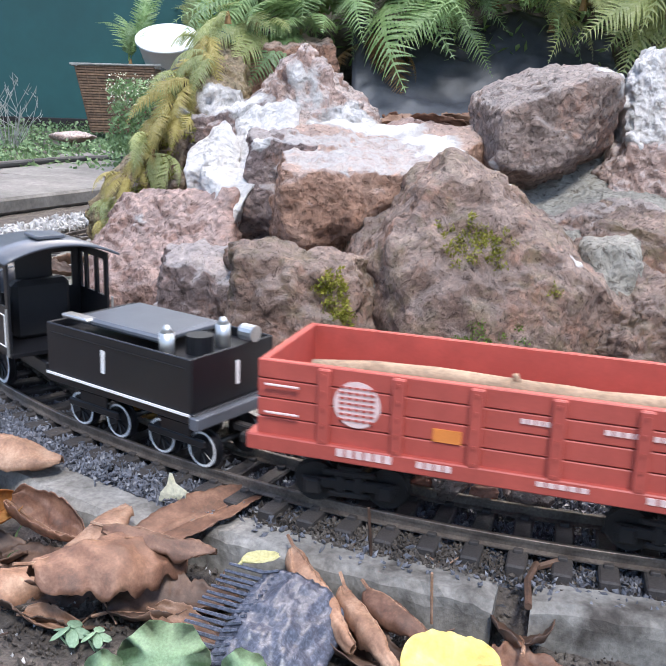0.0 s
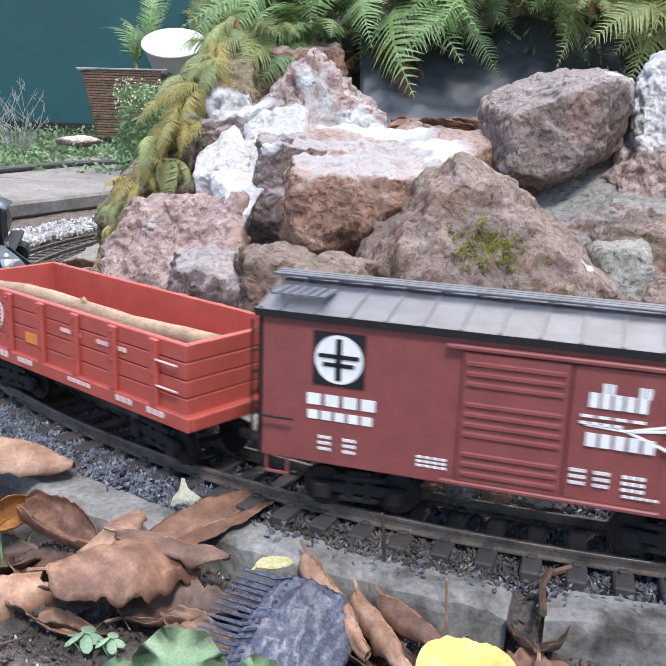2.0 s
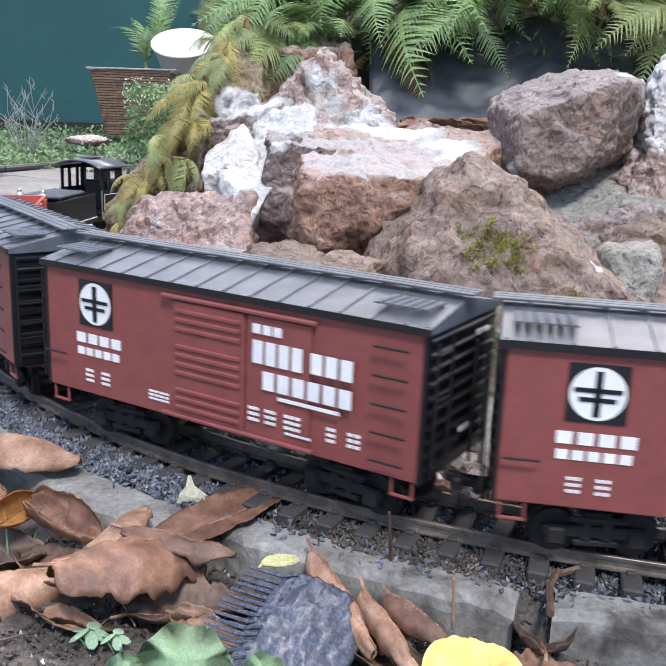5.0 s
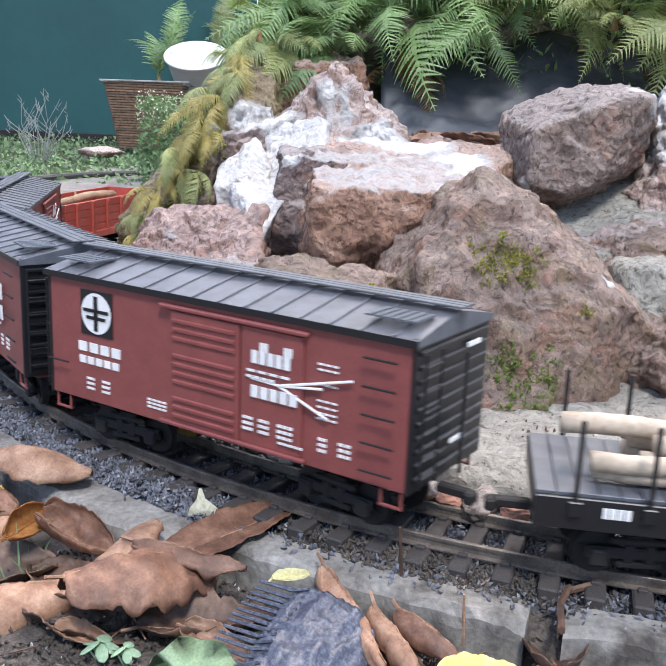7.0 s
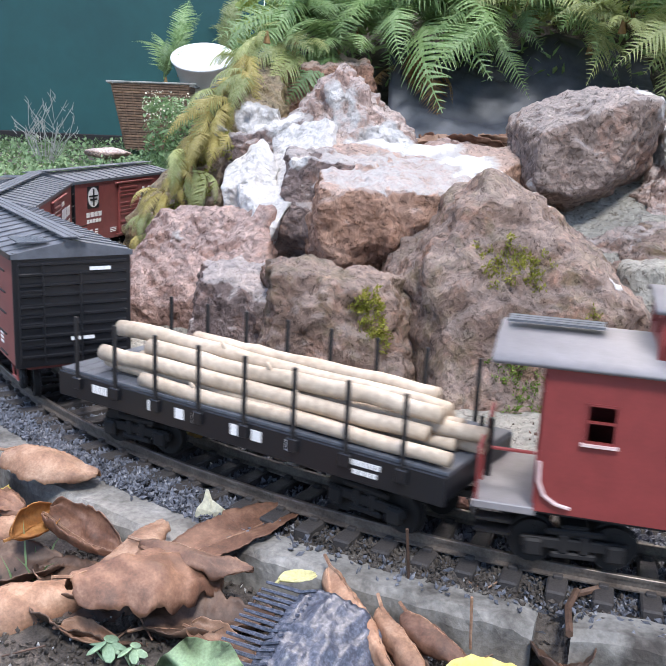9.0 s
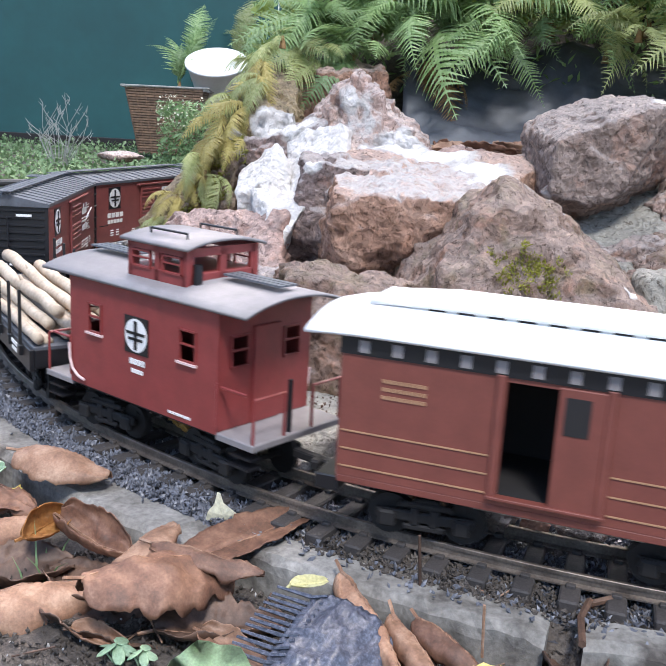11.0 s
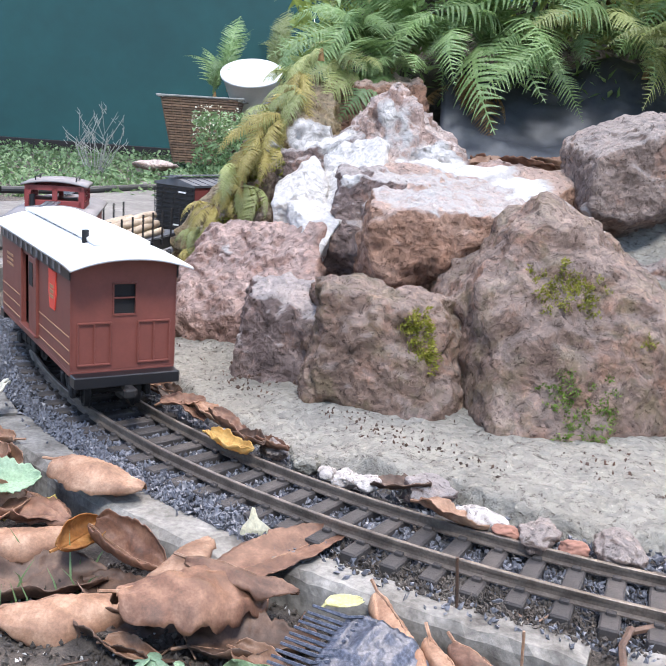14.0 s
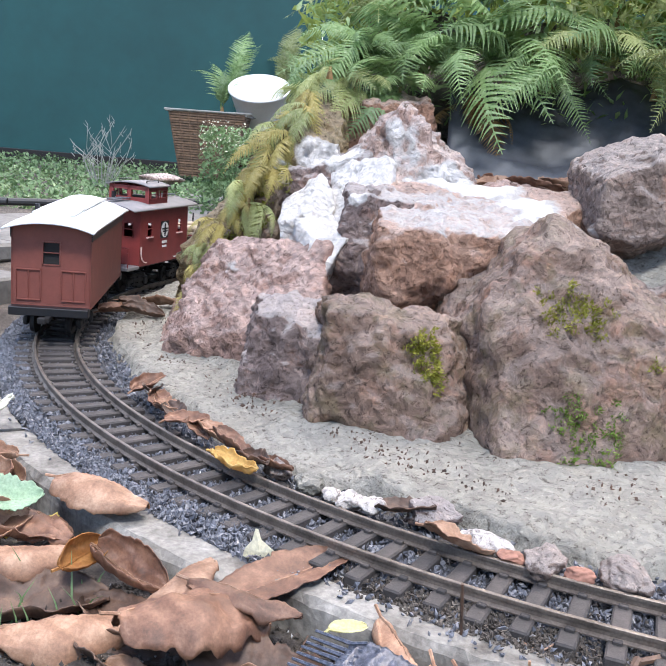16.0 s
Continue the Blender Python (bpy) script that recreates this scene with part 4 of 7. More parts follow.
def gondola():
    car = thing("gondola_car", "bright red wooden model gondola with plank sides", "model railway car", "train cars")
    L, W, Z0, Z1 = 0.306, 0.098, 0.0495, 0.099
    part("floor", block((0, 0, Z0 + 0.001), (L - 0.006, W - 0.006, 0.006), 0.0005), M_GONRED, car)
    ph = (Z1 - Z0) / 4
    side = mesh_of(block((0, 0, 0), (L, 0.004, ph - 0.0006), 0.0006), "plank", M_GONRED)
    end = mesh_of(block((0, 0, 0), (0.004, W - 0.008, ph - 0.0006), 0.0006), "plank", M_GONRED)
    for k in range(4):
        z = Z0 + ph * (k + 0.5)
        for s in (-1, 1):
            part("plank", side, M_GONRED, car).location = (0, s * (W / 2 - 0.002), z)
            part("plank", end, M_GONRED, car).location = (s * (L / 2 - 0.002), 0, z)
    for s in (-1, 1):
        part("liner", block((0, s * (W / 2 - 0.0046), (Z0 + Z1) / 2), (L - 0.008, 0.0012, Z1 - Z0 - 0.001)), M_GONRED, car)
        part("liner", block((s * (L / 2 - 0.0046), 0, (Z0 + Z1) / 2), (0.0012, W - 0.010, Z1 - Z0 - 0.001)), M_GONRED, car)
        part("sill", block((0, s * (W / 2 + 0.0005), Z0 - 0.004), (L + 0.012, 0.007, 0.0105), 0.0008), M_GONRED, car)
        part("end_beam", block((s * (L / 2 + 0.003), 0, Z0 - 0.004), (0.008, W, 0.010), 0.0008), M_GONRED, car)
        for k in range(6):
            x = 0.109 - k * 0.0462
            post = block((x, s * (W / 2 + 0.002), (Z0 + Z1) / 2 - 0.002), (0.008, 0.0036, Z1 - Z0 + 0.002), 0.0008)
            for q in range(5):
                rod(post, (x, s * (W / 2 + 0.0036), Z0 + 0.003 + q * 0.0105), (x, s * (W / 2 + 0.0048), Z0 + 0.003 + q * 0.0105), 0.0011, 6)
            part("stake_post", post, M_GONRED, car)
        coupler(s * (L / 2 + 0.004), car)
        for k in range(2):
            part("grab_iron", bar((s * (L / 2 - 0.006), W / 2 + 0.003, 0.084 - k * 0.018), (s * (L / 2 - 0.028), W / 2 + 0.003, 0.084 - k * 0.018), 0.0008, 6), M_PINKW, car)
    d = disc("emblem", (0.0885, W / 2 + 0.0006, 0.0775), 0.0146, M_PINKW, car, "round pale herald with lettering")
    bars("lettering", [(0.100, 0.077, 0.0880 - k * 0.0034, 0.0013, 5) for k in range(7)], W / 2 + 0.0012, M_GONRED, d, "worn red lettering")
    part("patch", block((0.0330, W / 2 + 0.0006, 0.066), (0.017, 0.001, 0.008)), M_ORANGE, car, "small orange panel")
    bars("lettering", [(0.100, 0.064, 0.0470, 0.005, 6), (0.050, 0.028, 0.0470, 0.004, 4), (-0.02, -0.05, 0.0470, 0.003, 5), (-0.08, -0.10, 0.0470, 0.004, 3), (-0.115, -0.135, 0.0470, 0.004, 3)], W / 2 + 0.0042, M_PINKW, car, "faded white data lettering")
    bars("lettering", [(-0.008, -0.034, 0.0820, 0.003, 6), (-0.054, -0.090, 0.0820, 0.003, 7)], W / 2 + 0.0006, M_PINKW, car, "faded white lettering")
    running_gear(car, 0.10)
    return car


def log_mesh(length, r, seed, mat=M_WOODLOG):
    bm, rng = bmesh.new(), random.Random(seed)
    n, k = 14, 12
    rows = []
    for i in range(n + 1):
        u = i / n
        rr = r * (1.08 - 0.2 * u) * (1 + 0.07 * fbm(Vector((u * 5, seed, 0))))
        cy, cz = r * 0.8 * fbm(Vector((u * 2, seed, 4))), r * 0.6 * fbm(Vector((u * 2, seed, 9)))
        rows.append([bm.verts.new((length * (0.5 - u), cy + rr * math.cos(2 * math.pi * j / k), cz + rr * math.sin(2 * math.pi * j / k))) for j in range(k)])
    for a, b in zip(rows[:-1], rows[1:]):
        for j in range(k):
            bm.faces.new((a[j], a[(j + 1) % k], b[(j + 1) % k], b[j]))
    bm.faces.new(list(reversed(rows[0])))
    bm.faces.new(rows[-1])
    if rng.random() < 0.6:
        x = rng.uniform(-0.3, 0.3) * length
        rod(bm, (x, 0, 0), (x + 0.004, r * 0.5, r * 1.5), r * 0.35, 8, r * 0.25)
    return mesh_of(bm, "log", mat, True)


def flatcar():
    car = thing("flatcar", "black model flatcar with stakes and white lettering", "model railway car", "train cars")
    L, W = 0.330, 0.098
    n = 28
    plank = mesh_of(block((0, 0, 0), (L / n - 0.0006, W - 0.004, 0.003), 0.0003), "deck_plank", M_CARROOF)
    for k in range(n):
        part("deck_plank", plank, M_CARROOF, car).location = (-L / 2 + L / n * (k + 0.5), 0, 0.0555)
    for s in (-1, 1):
        part("side_sill", block((0, s * (W / 2 - 0.001), 0.0455), (L, 0.004, 0.019), 0.0006), M_BLACK, car)
        part("end_sill", block((s * (L / 2 - 0.002), 0, 0.0465), (0.004, W - 0.006, 0.016), 0.0006), M_BLACK, car)
        coupler(s * L / 2, car)
        for k in range(8):
            x = L / 2 - 0.022 - k * (L - 0.05) / 7
            part("stake_pocket", block((x, s * (W / 2 + 0.002), 0.049), (0.008, 0.004, 0.009), 0.0006), M_BLACK, car)
            part("stake", block((x, s * (W / 2 + 0.002), 0.0755), (0.0026, 0.0026, 0.050), 0.0004), M_DARKMETAL, car, "thin dark stake")
    part("brake_wheel", bar((-L / 2 + 0.01, -0.02, 0.056), (-L / 2 + 0.01, -0.02, 0.072), 0.0015, 6), M_DARKMETAL, car)
    bars("lettering", [(0.128, 0.112, 0.0478, 0.0062, 4)] + [(x, x - 0.0105, 0.0475, 0.0075, 1) for x in (0.072, 0.046, 0.030, -0.004, -0.022, -0.050)] + [(-0.098, -0.122, 0.0490, 0.0035, 6), (-0.102, -0.120, 0.0432, 0.003, 4)], W / 2 + 0.0014, M_WHITE, car, "white road lettering along the sill")
    running_gear(car, 0.105)
    part("underframe", block((0, 0, 0.034), (0.2, 0.03, 0.012), 0.001), M_DARKMETAL, car)
    return car


def arch_roof(L, hw, z0, rise, thick=0.0022, n=14, drop=0.0, hood=0.03):
    """A bowed roof; with a drop its two ends curve down into hoods."""
    bm = bmesh.new()
    spots = [(-L / 2, drop), (-L / 2 + hood * 0.5, drop * 0.35), (-L / 2 + hood, 0), (L / 2 - hood, 0), (L / 2 - hood * 0.5, drop * 0.35), (L / 2, drop)] if drop else [(-L / 2, 0), (L / 2, 0)]
    rows = []
    for x, d in spots:
        prof = []
        for i in range(n + 1):
            u = 2 * i / n - 1
            z = z0 + (rise - d) * (1 - abs(u) ** 2.2) - d * 0.25
            prof.append((bm.verts.new((x, u * hw, z + thick)), bm.verts.new((x, u * hw, z))))
        rows.append(prof)
    for p, q in zip(rows[:-1], rows[1:]):
        for i in range(n):
            bm.faces.new((p[i][0], q[i][0], q[i + 1][0], p[i + 1][0]))
            bm.faces.new((p[i + 1][1], q[i + 1][1], q[i][1], p[i][1]))
        bm.faces.new((p[0][0], p[0][1], q[0][1], q[0][0]))
        bm.faces.new((p[n][0], q[n][0], q[n][1], p[n][1]))
    for p in (rows[0], rows[-1]):
        for i in range(n):
            bm.faces.new((p[i][0], p[i + 1][0], p[i + 1][1], p[i][1]))
    bmesh.ops.recalc_face_normals(bm, faces=bm.faces[:])
    return bm


def gable(x, hw, roof_hw, z0, rise, mat, car):
    """The end wall's top piece, filling the arch under the roof."""
    bm, n = bmesh.new(), 14
    loop = [(hw * (2 * i / n - 1), z0 + rise * (1 - abs(hw * (2 * i / n - 1) / roof_hw) ** 2.2) - 0.0002) for i in range(n + 1)]
    loop += [(hw, z0), (-hw, z0)]
    a = [bm.verts.new((x - 0.001, y, z)) for y, z in loop]
    b = [bm.verts.new((x + 0.001, y, z)) for y, z in loop]
    bm.faces.new(a), bm.faces.new(list(reversed(b)))
    for i in range(len(loop)):
        bm.faces.new((a[i], b[i], b[(i + 1) % len(loop)], a[(i + 1) % len(loop)]))
    bmesh.ops.recalc_face_normals(bm, faces=bm.faces[:])
    part("gable", bm, mat, car)


def wall_with_holes(L, z0, z1, holes, y, t, bm=None):
    """A long wall in the plane y, from -L/2 to L/2, with openings (x0, x1, z0, z1) left free."""
    bm = bm or bmesh.new()
    xs = sorted({-L / 2, L / 2, *[h[0] for h in holes], *[h[1] for h in holes]})
    for a, b in zip(xs[:-1], xs[1:]):
        m = (a + b) / 2
        cuts = sorted((h[2], h[3]) for h in holes if h[0] < m < h[1])
        z = z0
        for c0, c1 in cuts:
            if c0 > z:
                box(bm, (m, y, (z + c0) / 2), (b - a, t, c0 - z))
            z = c1
        if z1 > z:
            box(bm, (m, y, (z + z1) / 2), (b - a, t, z1 - z))
    bmesh.ops.remove_doubles(bm, verts=bm.verts[:], dist=1e-6)
    return bm


def window(parent, c, w, h, axis, mat, sash=True):
    """A framed window with a cross bar, set in a wall that faces along axis (x or y)."""
    bm = bmesh.new()
    d = (lambda x, z, sx, sz: box(bm, (c[0], c[1] + x, c[2] + z), (0.0022, sx, sz))) if axis == "x" else (lambda x, z, sx, sz: box(bm, (c[0] + x, c[1], c[2] + z), (sx, 0.0022, sz)))
    for s in (-1, 1):
        d(s * w / 2, 0, 0.0014, h + 0.0014)
        d(0, s * h / 2, w + 0.0014, 0.0014)
    d(0, 0.001, w, 0.0011)
    return part("window_frame", bm, mat, parent)


def caboose():
    car = thing("caboose", "dark red model caboose with a windowed cupola and grey roof", "model railway car", "train cars")
    L, W, Z0, Z1 = 0.168, 0.092, 0.041, 0.127
    for s in (-1, 1):
        holes = [(-0.062, -0.045, 0.086, 0.108), (0.044, 0.060, 0.086, 0.108)]
        part("side_wall", wall_with_holes(L, Z0, Z1, holes, s * (W / 2 - 0.001), 0.002), M_CABRED, car)
        for h in holes:
            window(car, ((h[0] + h[1]) / 2, s * (W / 2), 0.097), h[1] - h[0], h[3] - h[2], "y", M_CABRED)
            part("window_sill", block(((h[0] + h[1]) / 2, s * (W / 2 + 0.001), 0.0848), (0.020, 0.003, 0.0016)), M_PINKW, car)
        ends = bmesh.new()
        for y0, y1, z0, z1 in ((-0.045, -0.034, Z0, Z1), (-0.034, -0.018, Z0, 0.086), (-0.034, -0.018, 0.108, Z1), (-0.018, 0.018, Z0, Z1), (0.018, 0.034, Z0, 0.086), (0.018, 0.034, 0.108, Z1), (0.034, 0.045, Z0, Z1)):
            box(ends, (s * (L / 2 - 0.001), (y0 + y1) / 2, (z0 + z1) / 2), (0.002, y1 - y0, z1 - z0))
        bmesh.ops.remove_doubles(ends, verts=ends.verts[:], dist=1e-6)
        part("end_wall", ends, M_CABRED, car)
        for q in (-0.026, 0.026):
            window(car, (s * L / 2, q, 0.097), 0.016, 0.022, "x", M_CABRED)
        part("end_door", block((s * (L / 2 + 0.0008), 0, 0.078), (0.0022, 0.026, 0.070), 0.0005), M_CABRED, car)
        part("platform", block((s * (L / 2 + 0.017), 0, 0.040), (0.036, W, 0.005), 0.0006), M_GREYROOF, car)
        rail = bmesh.new()
        for a, b in (((0.002, 0.044, 0.075), (0.026, 0.044, 0.075)), ((0.0, 0.046, 0.078), (0.0, 0.046, 0.046)), ((0.033, 0.044, 0.073), (0.033, 0.014, 0.073)), ((0.033, -0.044, 0.073), (0.033, -0.014, 0.073)), ((0.033, 0.014, 0.073), (0.033, 0.014, 0.042)), ((0.033, -0.014, 0.073), (0.033, -0.014, 0.042)), ((0.033, 0.044, 0.073), (0.033, 0.044, 0.042)), ((0.033, -0.044, 0.073), (0.033, -0.044, 0.042))):
            rod(rail, (s * (L / 2 + a[0]), a[1], a[2]), (s * (L / 2 + b[0]), b[1], b[2]), 0.0011, 6)
        part("railing", rail, M_CABRED, car)
        part("brake_stand", bar((s * (L / 2 + 0.030), 0.006, 0.042), (s * (L / 2 + 0.030), 0.006, 0.080), 0.0018, 8), M_BLACK, car)
        steps = block((s * (L / 2 + 0.022), W / 2 - 0.006, 0.024), (0.020, 0.012, 0.0016))
        box(steps, (s * (L / 2 + 0.022), W / 2 - 0.006, 0.031), (0.020, 0.010, 0.0016))
        part("steps", steps, M_BLACK, car)
        coupler(s * (L / 2 + 0.034), car)
    part("floor", block((0, 0, Z0), (L, W - 0.004, 0.004)), M_DARKMETAL, car)
    for s in (-1, 1):
        gable(s * (L / 2 - 0.001), W / 2, W / 2 + 0.005, Z1, 0.009, M_CABRED, car)
    part("roof", arch_roof(0.228, W / 2 + 0.005, Z1, 0.009), M_GREYROOF, car, "arched grey roof", True)
    for x in (0.082, -0.075):
        for k in (-1, 0, 1):
            part("running_board", block((x, k * 0.006, 0.1425), (0.056, 0.005, 0.0014)), M_ROOF, car)
    cz0, cz1, cw, cl, cx = 0.134, 0.160, 0.070, 0.064, -0.006
    cup = part("cupola", block((cx, 0, cz0 + 0.004), (cl, cw, 0.010), 0.0006), M_CABRED, car, "dark red lookout cupola with open windows")
    for s in (-1, 1):
        for k in (-1, 0, 1):
            part("cupola_post", block((cx + k * (cl / 2 - 0.002), s * (cw / 2 - 0.002), (cz0 + cz1) / 2), (0.005, 0.004, cz1 - cz0)), M_CABRED, cup)
        for k in (-1, 0, 1):
            part("cupola_post", block((cx + s * (cl / 2 - 0.002), k * (cw / 2 - 0.004), (cz0 + cz1) / 2), (0.004, 0.006, cz1 - cz0)), M_CABRED, cup)
        part("cupola_header", block((cx, s * (cw / 2 - 0.002), cz1 - 0.002), (cl, 0.004, 0.006)), M_CABRED, cup)
        part("cupola_header", block((cx + s * (cl / 2 - 0.002), 0, cz1 - 0.002), (0.004, cw - 0.008, 0.006)), M_CABRED, cup)
        window(cup, (cx + 0.017, s * cw / 2, 0.148), 0.020, 0.012, "y", M_CABRED)
        window(cup, (cx - 0.017, s * cw / 2, 0.148), 0.020, 0.012, "y", M_CABRED)
    r = arch_roof(cl + 0.010, cw / 2 + 0.004, cz1, 0.0055)
    bmesh.ops.translate(r, vec=(cx, 0, 0), verts=r.verts[:])
    part("cupola_roof", r, M_GREYROOF, cup, "", True)
    grab = bmesh.new()
    for s in (-1, 1):
        rod(grab, (cx - 0.02, s * 0.024, 0.1695), (cx + 0.02, s * 0.024, 0.1695), 0.0009, 6)
        for q in (-0.02, 0.02):
            rod(grab, (cx + q, s * 0.024, 0.163), (cx + q, s * 0.024, 0.1695), 0.0008, 6)
    part("roof_rail", grab, M_BLACK, cup)
    part("smoke_jack", bar((-0.040, 0.026, 0.132), (-0.040, 0.026, 0.150), 0.0034, 10), M_BLACK, car)
    before = set(car.children)
    cross_emblem(car, 0.002, W / 2 + 0.0004, 0.0935, 0.0125)
    bars("lettering", [(0.010, -0.008, 0.0735, 0.0042, 4), (0.008, -0.006, 0.0665, 0.003, 4)], W / 2 + 0.0004, M_WHITE, car, "white road lettering")
    bars("lettering", [(-0.034, -0.058, 0.0455, 0.0018, 6)], W / 2 + 0.0004, M_WHITE, car)
    hand = bmesh.new()
    pts = [(0.083, 0.072), (0.0825, 0.060), (0.079, 0.052), (0.072, 0.0475), (0.064, 0.046)]
    for a, b in zip(pts[:-1], pts[1:]):
        rod(hand, (a[0], W / 2 + 0.002, a[1]), (b[0], W / 2 + 0.002, b[1]), 0.0011, 6)
    part("handrail", hand, M_PINKW, car, "curved pale handrail")
    for o in [c for c in car.children if c not in before]:
        copy_thing(o, Matrix.Rotation(math.pi, 4, "Z"))
    running_gear(car, 0.062)
    part("underframe", block((0, 0, 0.034), (0.17, 0.03, 0.010), 0.001), M_DARKMETAL, car)
    return car


def coach():
    car = thing("baggage_car", "tuscan red model baggage car with white roof and open door", "model railway car", "train cars")
    L, W, Z0, Z1 = 0.268, 0.092, 0.041, 0.131
    for s in (-1, 1):
        holes = [(0.004, 0.034, 0.047, 0.116)] if s > 0 else []
        part("side_wall", wall_with_holes(L, Z0, Z1, holes, s * (W / 2 - 0.001), 0.002), M_COACH, car)
        part("letterboard", block((0, s * (W / 2 + 0.0005), 0.1245), (L + 0.002, 0.0012, 0.011)), M_BLACK, car, "black letterboard under the eave")
        e = bmesh.new()
        for y0, y1, z0, z1 in ((-0.045, -0.010, Z0, Z1), (-0.010, 0.010, Z0, 0.088), (-0.010, 0.010, 0.116, Z1), (0.010, 0.045, Z0, Z1)):
            box(e, (s * (L / 2 - 0.001), (y0 + y1) / 2, (z0 + z1) / 2), (0.002, y1 - y0, z1 - z0))
        bmesh.ops.remove_doubles(e, verts=e.verts[:], dist=1e-6)
        part("end_wall", e, M_COACH, car)
        window(car, (s * (L / 2), 0, 0.102), 0.020, 0.027, "x", M_COACH)
        part("glass", block((s * (L / 2 - 0.003), 0, 0.102), (0.001, 0.020, 0.028)), M_SHADEBLACK, car, "dark window glass")
        for q in (-1, 1):
            pan = bmesh.new()
            for z in (0.046, 0.082):
                rod(pan, (s * (L / 2 + 0.001), q * 0.012, z), (s * (L / 2 + 0.001), q * 0.040, z), 0.0011, 6)
            for y in (0.012, 0.026, 0.040):
                rod(pan, (s * (L / 2 + 0.001), q * y, 0.046), (s * (L / 2 + 0.001), q * y, 0.082), 0.0009, 6)
            part("end_railing", pan, M_COACH, car)
        part("platform", block((s * (L / 2 + 0.006), 0, 0.034), (0.016, W, 0.010), 0.0008), M_BLACK, car)
        coupler(s * (L / 2 + 0.006), car)
    # near-black floor and panel: the shade behind the open door, painted in
    part("floor", block((0, 0, 0.044), (L - 0.002, W - 0.004, 0.005)), M_SHADEBLACK, car)
    part("inner_wall", block((0.03, -0.030, 0.085), (0.07, 0.002, 0.08)), M_SHADEBLACK, car, "near-black panel with the interior's shade painted in")
    part("sill", block((0, 0, 0.0385), (L, W, 0.005), 0.0006), M_COACH, car)
    y = W / 2
    d = part("sliding_door", block((-0.0085, y + 0.0012, 0.082), (0.026, 0.0024, 0.072), 0.0005), M_COACH, car, "half-open sliding door")
    part("door_window", block((-0.0065, y + 0.0026, 0.102), (0.014, 0.0006, 0.022)), M_SHADEBLACK, d)
    part("door_post", block((0.037, y + 0.0012, 0.082), (0.005, 0.003, 0.076), 0.0005), M_COACH, car)
    part("door_post", block((-0.024, y + 0.0012, 0.082), (0.005, 0.003, 0.076), 0.0005), M_COACH, car)
    part("door_step", block((0.006, y + 0.002, 0.046), (0.066, 0.005, 0.002), 0.0003), M_COACH, car)
    for x0, x1 in ((0.132, 0.041), (-0.028, -0.132)):
        for z in (0.0475, 0.0590, 0.0705):
            part("gold_lining", block(((x0 + x1) / 2, y + 0.0004, z), (abs(x1 - x0), 0.0006, 0.0009)), M_GOLD, car, "thin gold lining")
    bars("lettering", [(0.108, 0.080, z, 0.0022, 8) for z in (0.105, 0.100, 0.095)], y + 0.0004, M_GOLD, car, "small gold lettering")
    bars("lettering", [(0.124 - k * 0.0205, 0.124 - k * 0.0205 - 0.0085, 0.1245, 0.0075, 1) for k in range(12)], y + 0.0014, M_GREYROOF, car, "spaced pale letters on the letterboard")
    bm = bmesh.new()
    kp = [(-0.013, 0.118), (0.013, 0.118), (0.0115, 0.111), (0.0125, 0.098), (0.008, 0.084), (-0.008, 0.084), (-0.0125, 0.098), (-0.0115, 0.111)]
    lo = [bm.verts.new((-0.079 - a, y + 0.0002, z)) for a, z in kp]
    hi = [bm.verts.new((-0.079 - a, y + 0.0012, z)) for a, z in kp]
    bm.faces.new(hi), bm.faces.new(list(reversed(lo)))
    for i in range(8):
        bm.faces.new((lo[i], lo[(i + 1) % 8], hi[(i + 1) % 8], hi[i]))
    bmesh.ops.recalc_face_normals(bm, faces=bm.faces[:])
    k = part("emblem", bm, M_KEY, car, "bright red keystone emblem")
    bars("lettering", [(-0.073, -0.085, 0.104 - q * 0.0045, 0.003, 3) for q in range(3)], y + 0.0014, M_GOLD, k)
    for s in (-1, 1):
        gable(s * (L / 2 - 0.001), W / 2, W / 2 + 0.008, Z1, 0.014, M_COACH, car)
    part("roof", arch_roof(0.314, W / 2 + 0.006, Z1, 0.015, drop=0.006, hood=0.034), M_WROOF, car, "white curved roof", True)
    part("clerestory", arch_roof(0.252, 0.024, 0.1475, 0.0055, 0.003, drop=0.0052, hood=0.05), M_WROOF, car, "white raised clerestory", True)
    wall = block((0, 0, 0.1445), (0.205, 0.043, 0.008), 0.0008)
    part("clerestory_wall", wall, M_WROOF, car)
    for s in (-1, 1):
        for q in range(9):
            part("vent_window", block((0.084 - q * 0.018, s * 0.0218, 0.1462), (0.0105, 0.0008, 0.0034)), M_SHADEBLACK, car)
    part("stove_pipe", bar((-0.100, 0.024, 0.138), (-0.100, 0.024, 0.156), 0.0032, 10), M_BLACK, car)
    running_gear(car, 0.082)
    rods = bmesh.new()
    for s in (-1, 1):
        rod(rods, (-0.05, s * 0.03, 0.030), (0.05, s * 0.03, 0.030), 0.0012, 6)
    part("truss_rod", rods, M_METAL, car)
    return car


def numeral(parent, m, size, mat):
    cu = bpy.data.curves.new("numeral", "FONT")
    cu.body, cu.size, cu.extrude, cu.align_x, cu.align_y = "1", size * 1.1, 0.0003, "CENTER", "CENTER"
    cu.offset = 0.0007
    ob = new("numeral", cu)
    dg = bpy.context.evaluated_depsgraph_get()
    me = bpy.data.meshes.new_from_object(ob.evaluated_get(dg))
    bpy.data.objects.remove(ob)
    me.materials.clear()
    me.materials.append(mat)
    o = part("numeral", me, mat, parent, "white numeral 1")
    o.matrix_basis = m


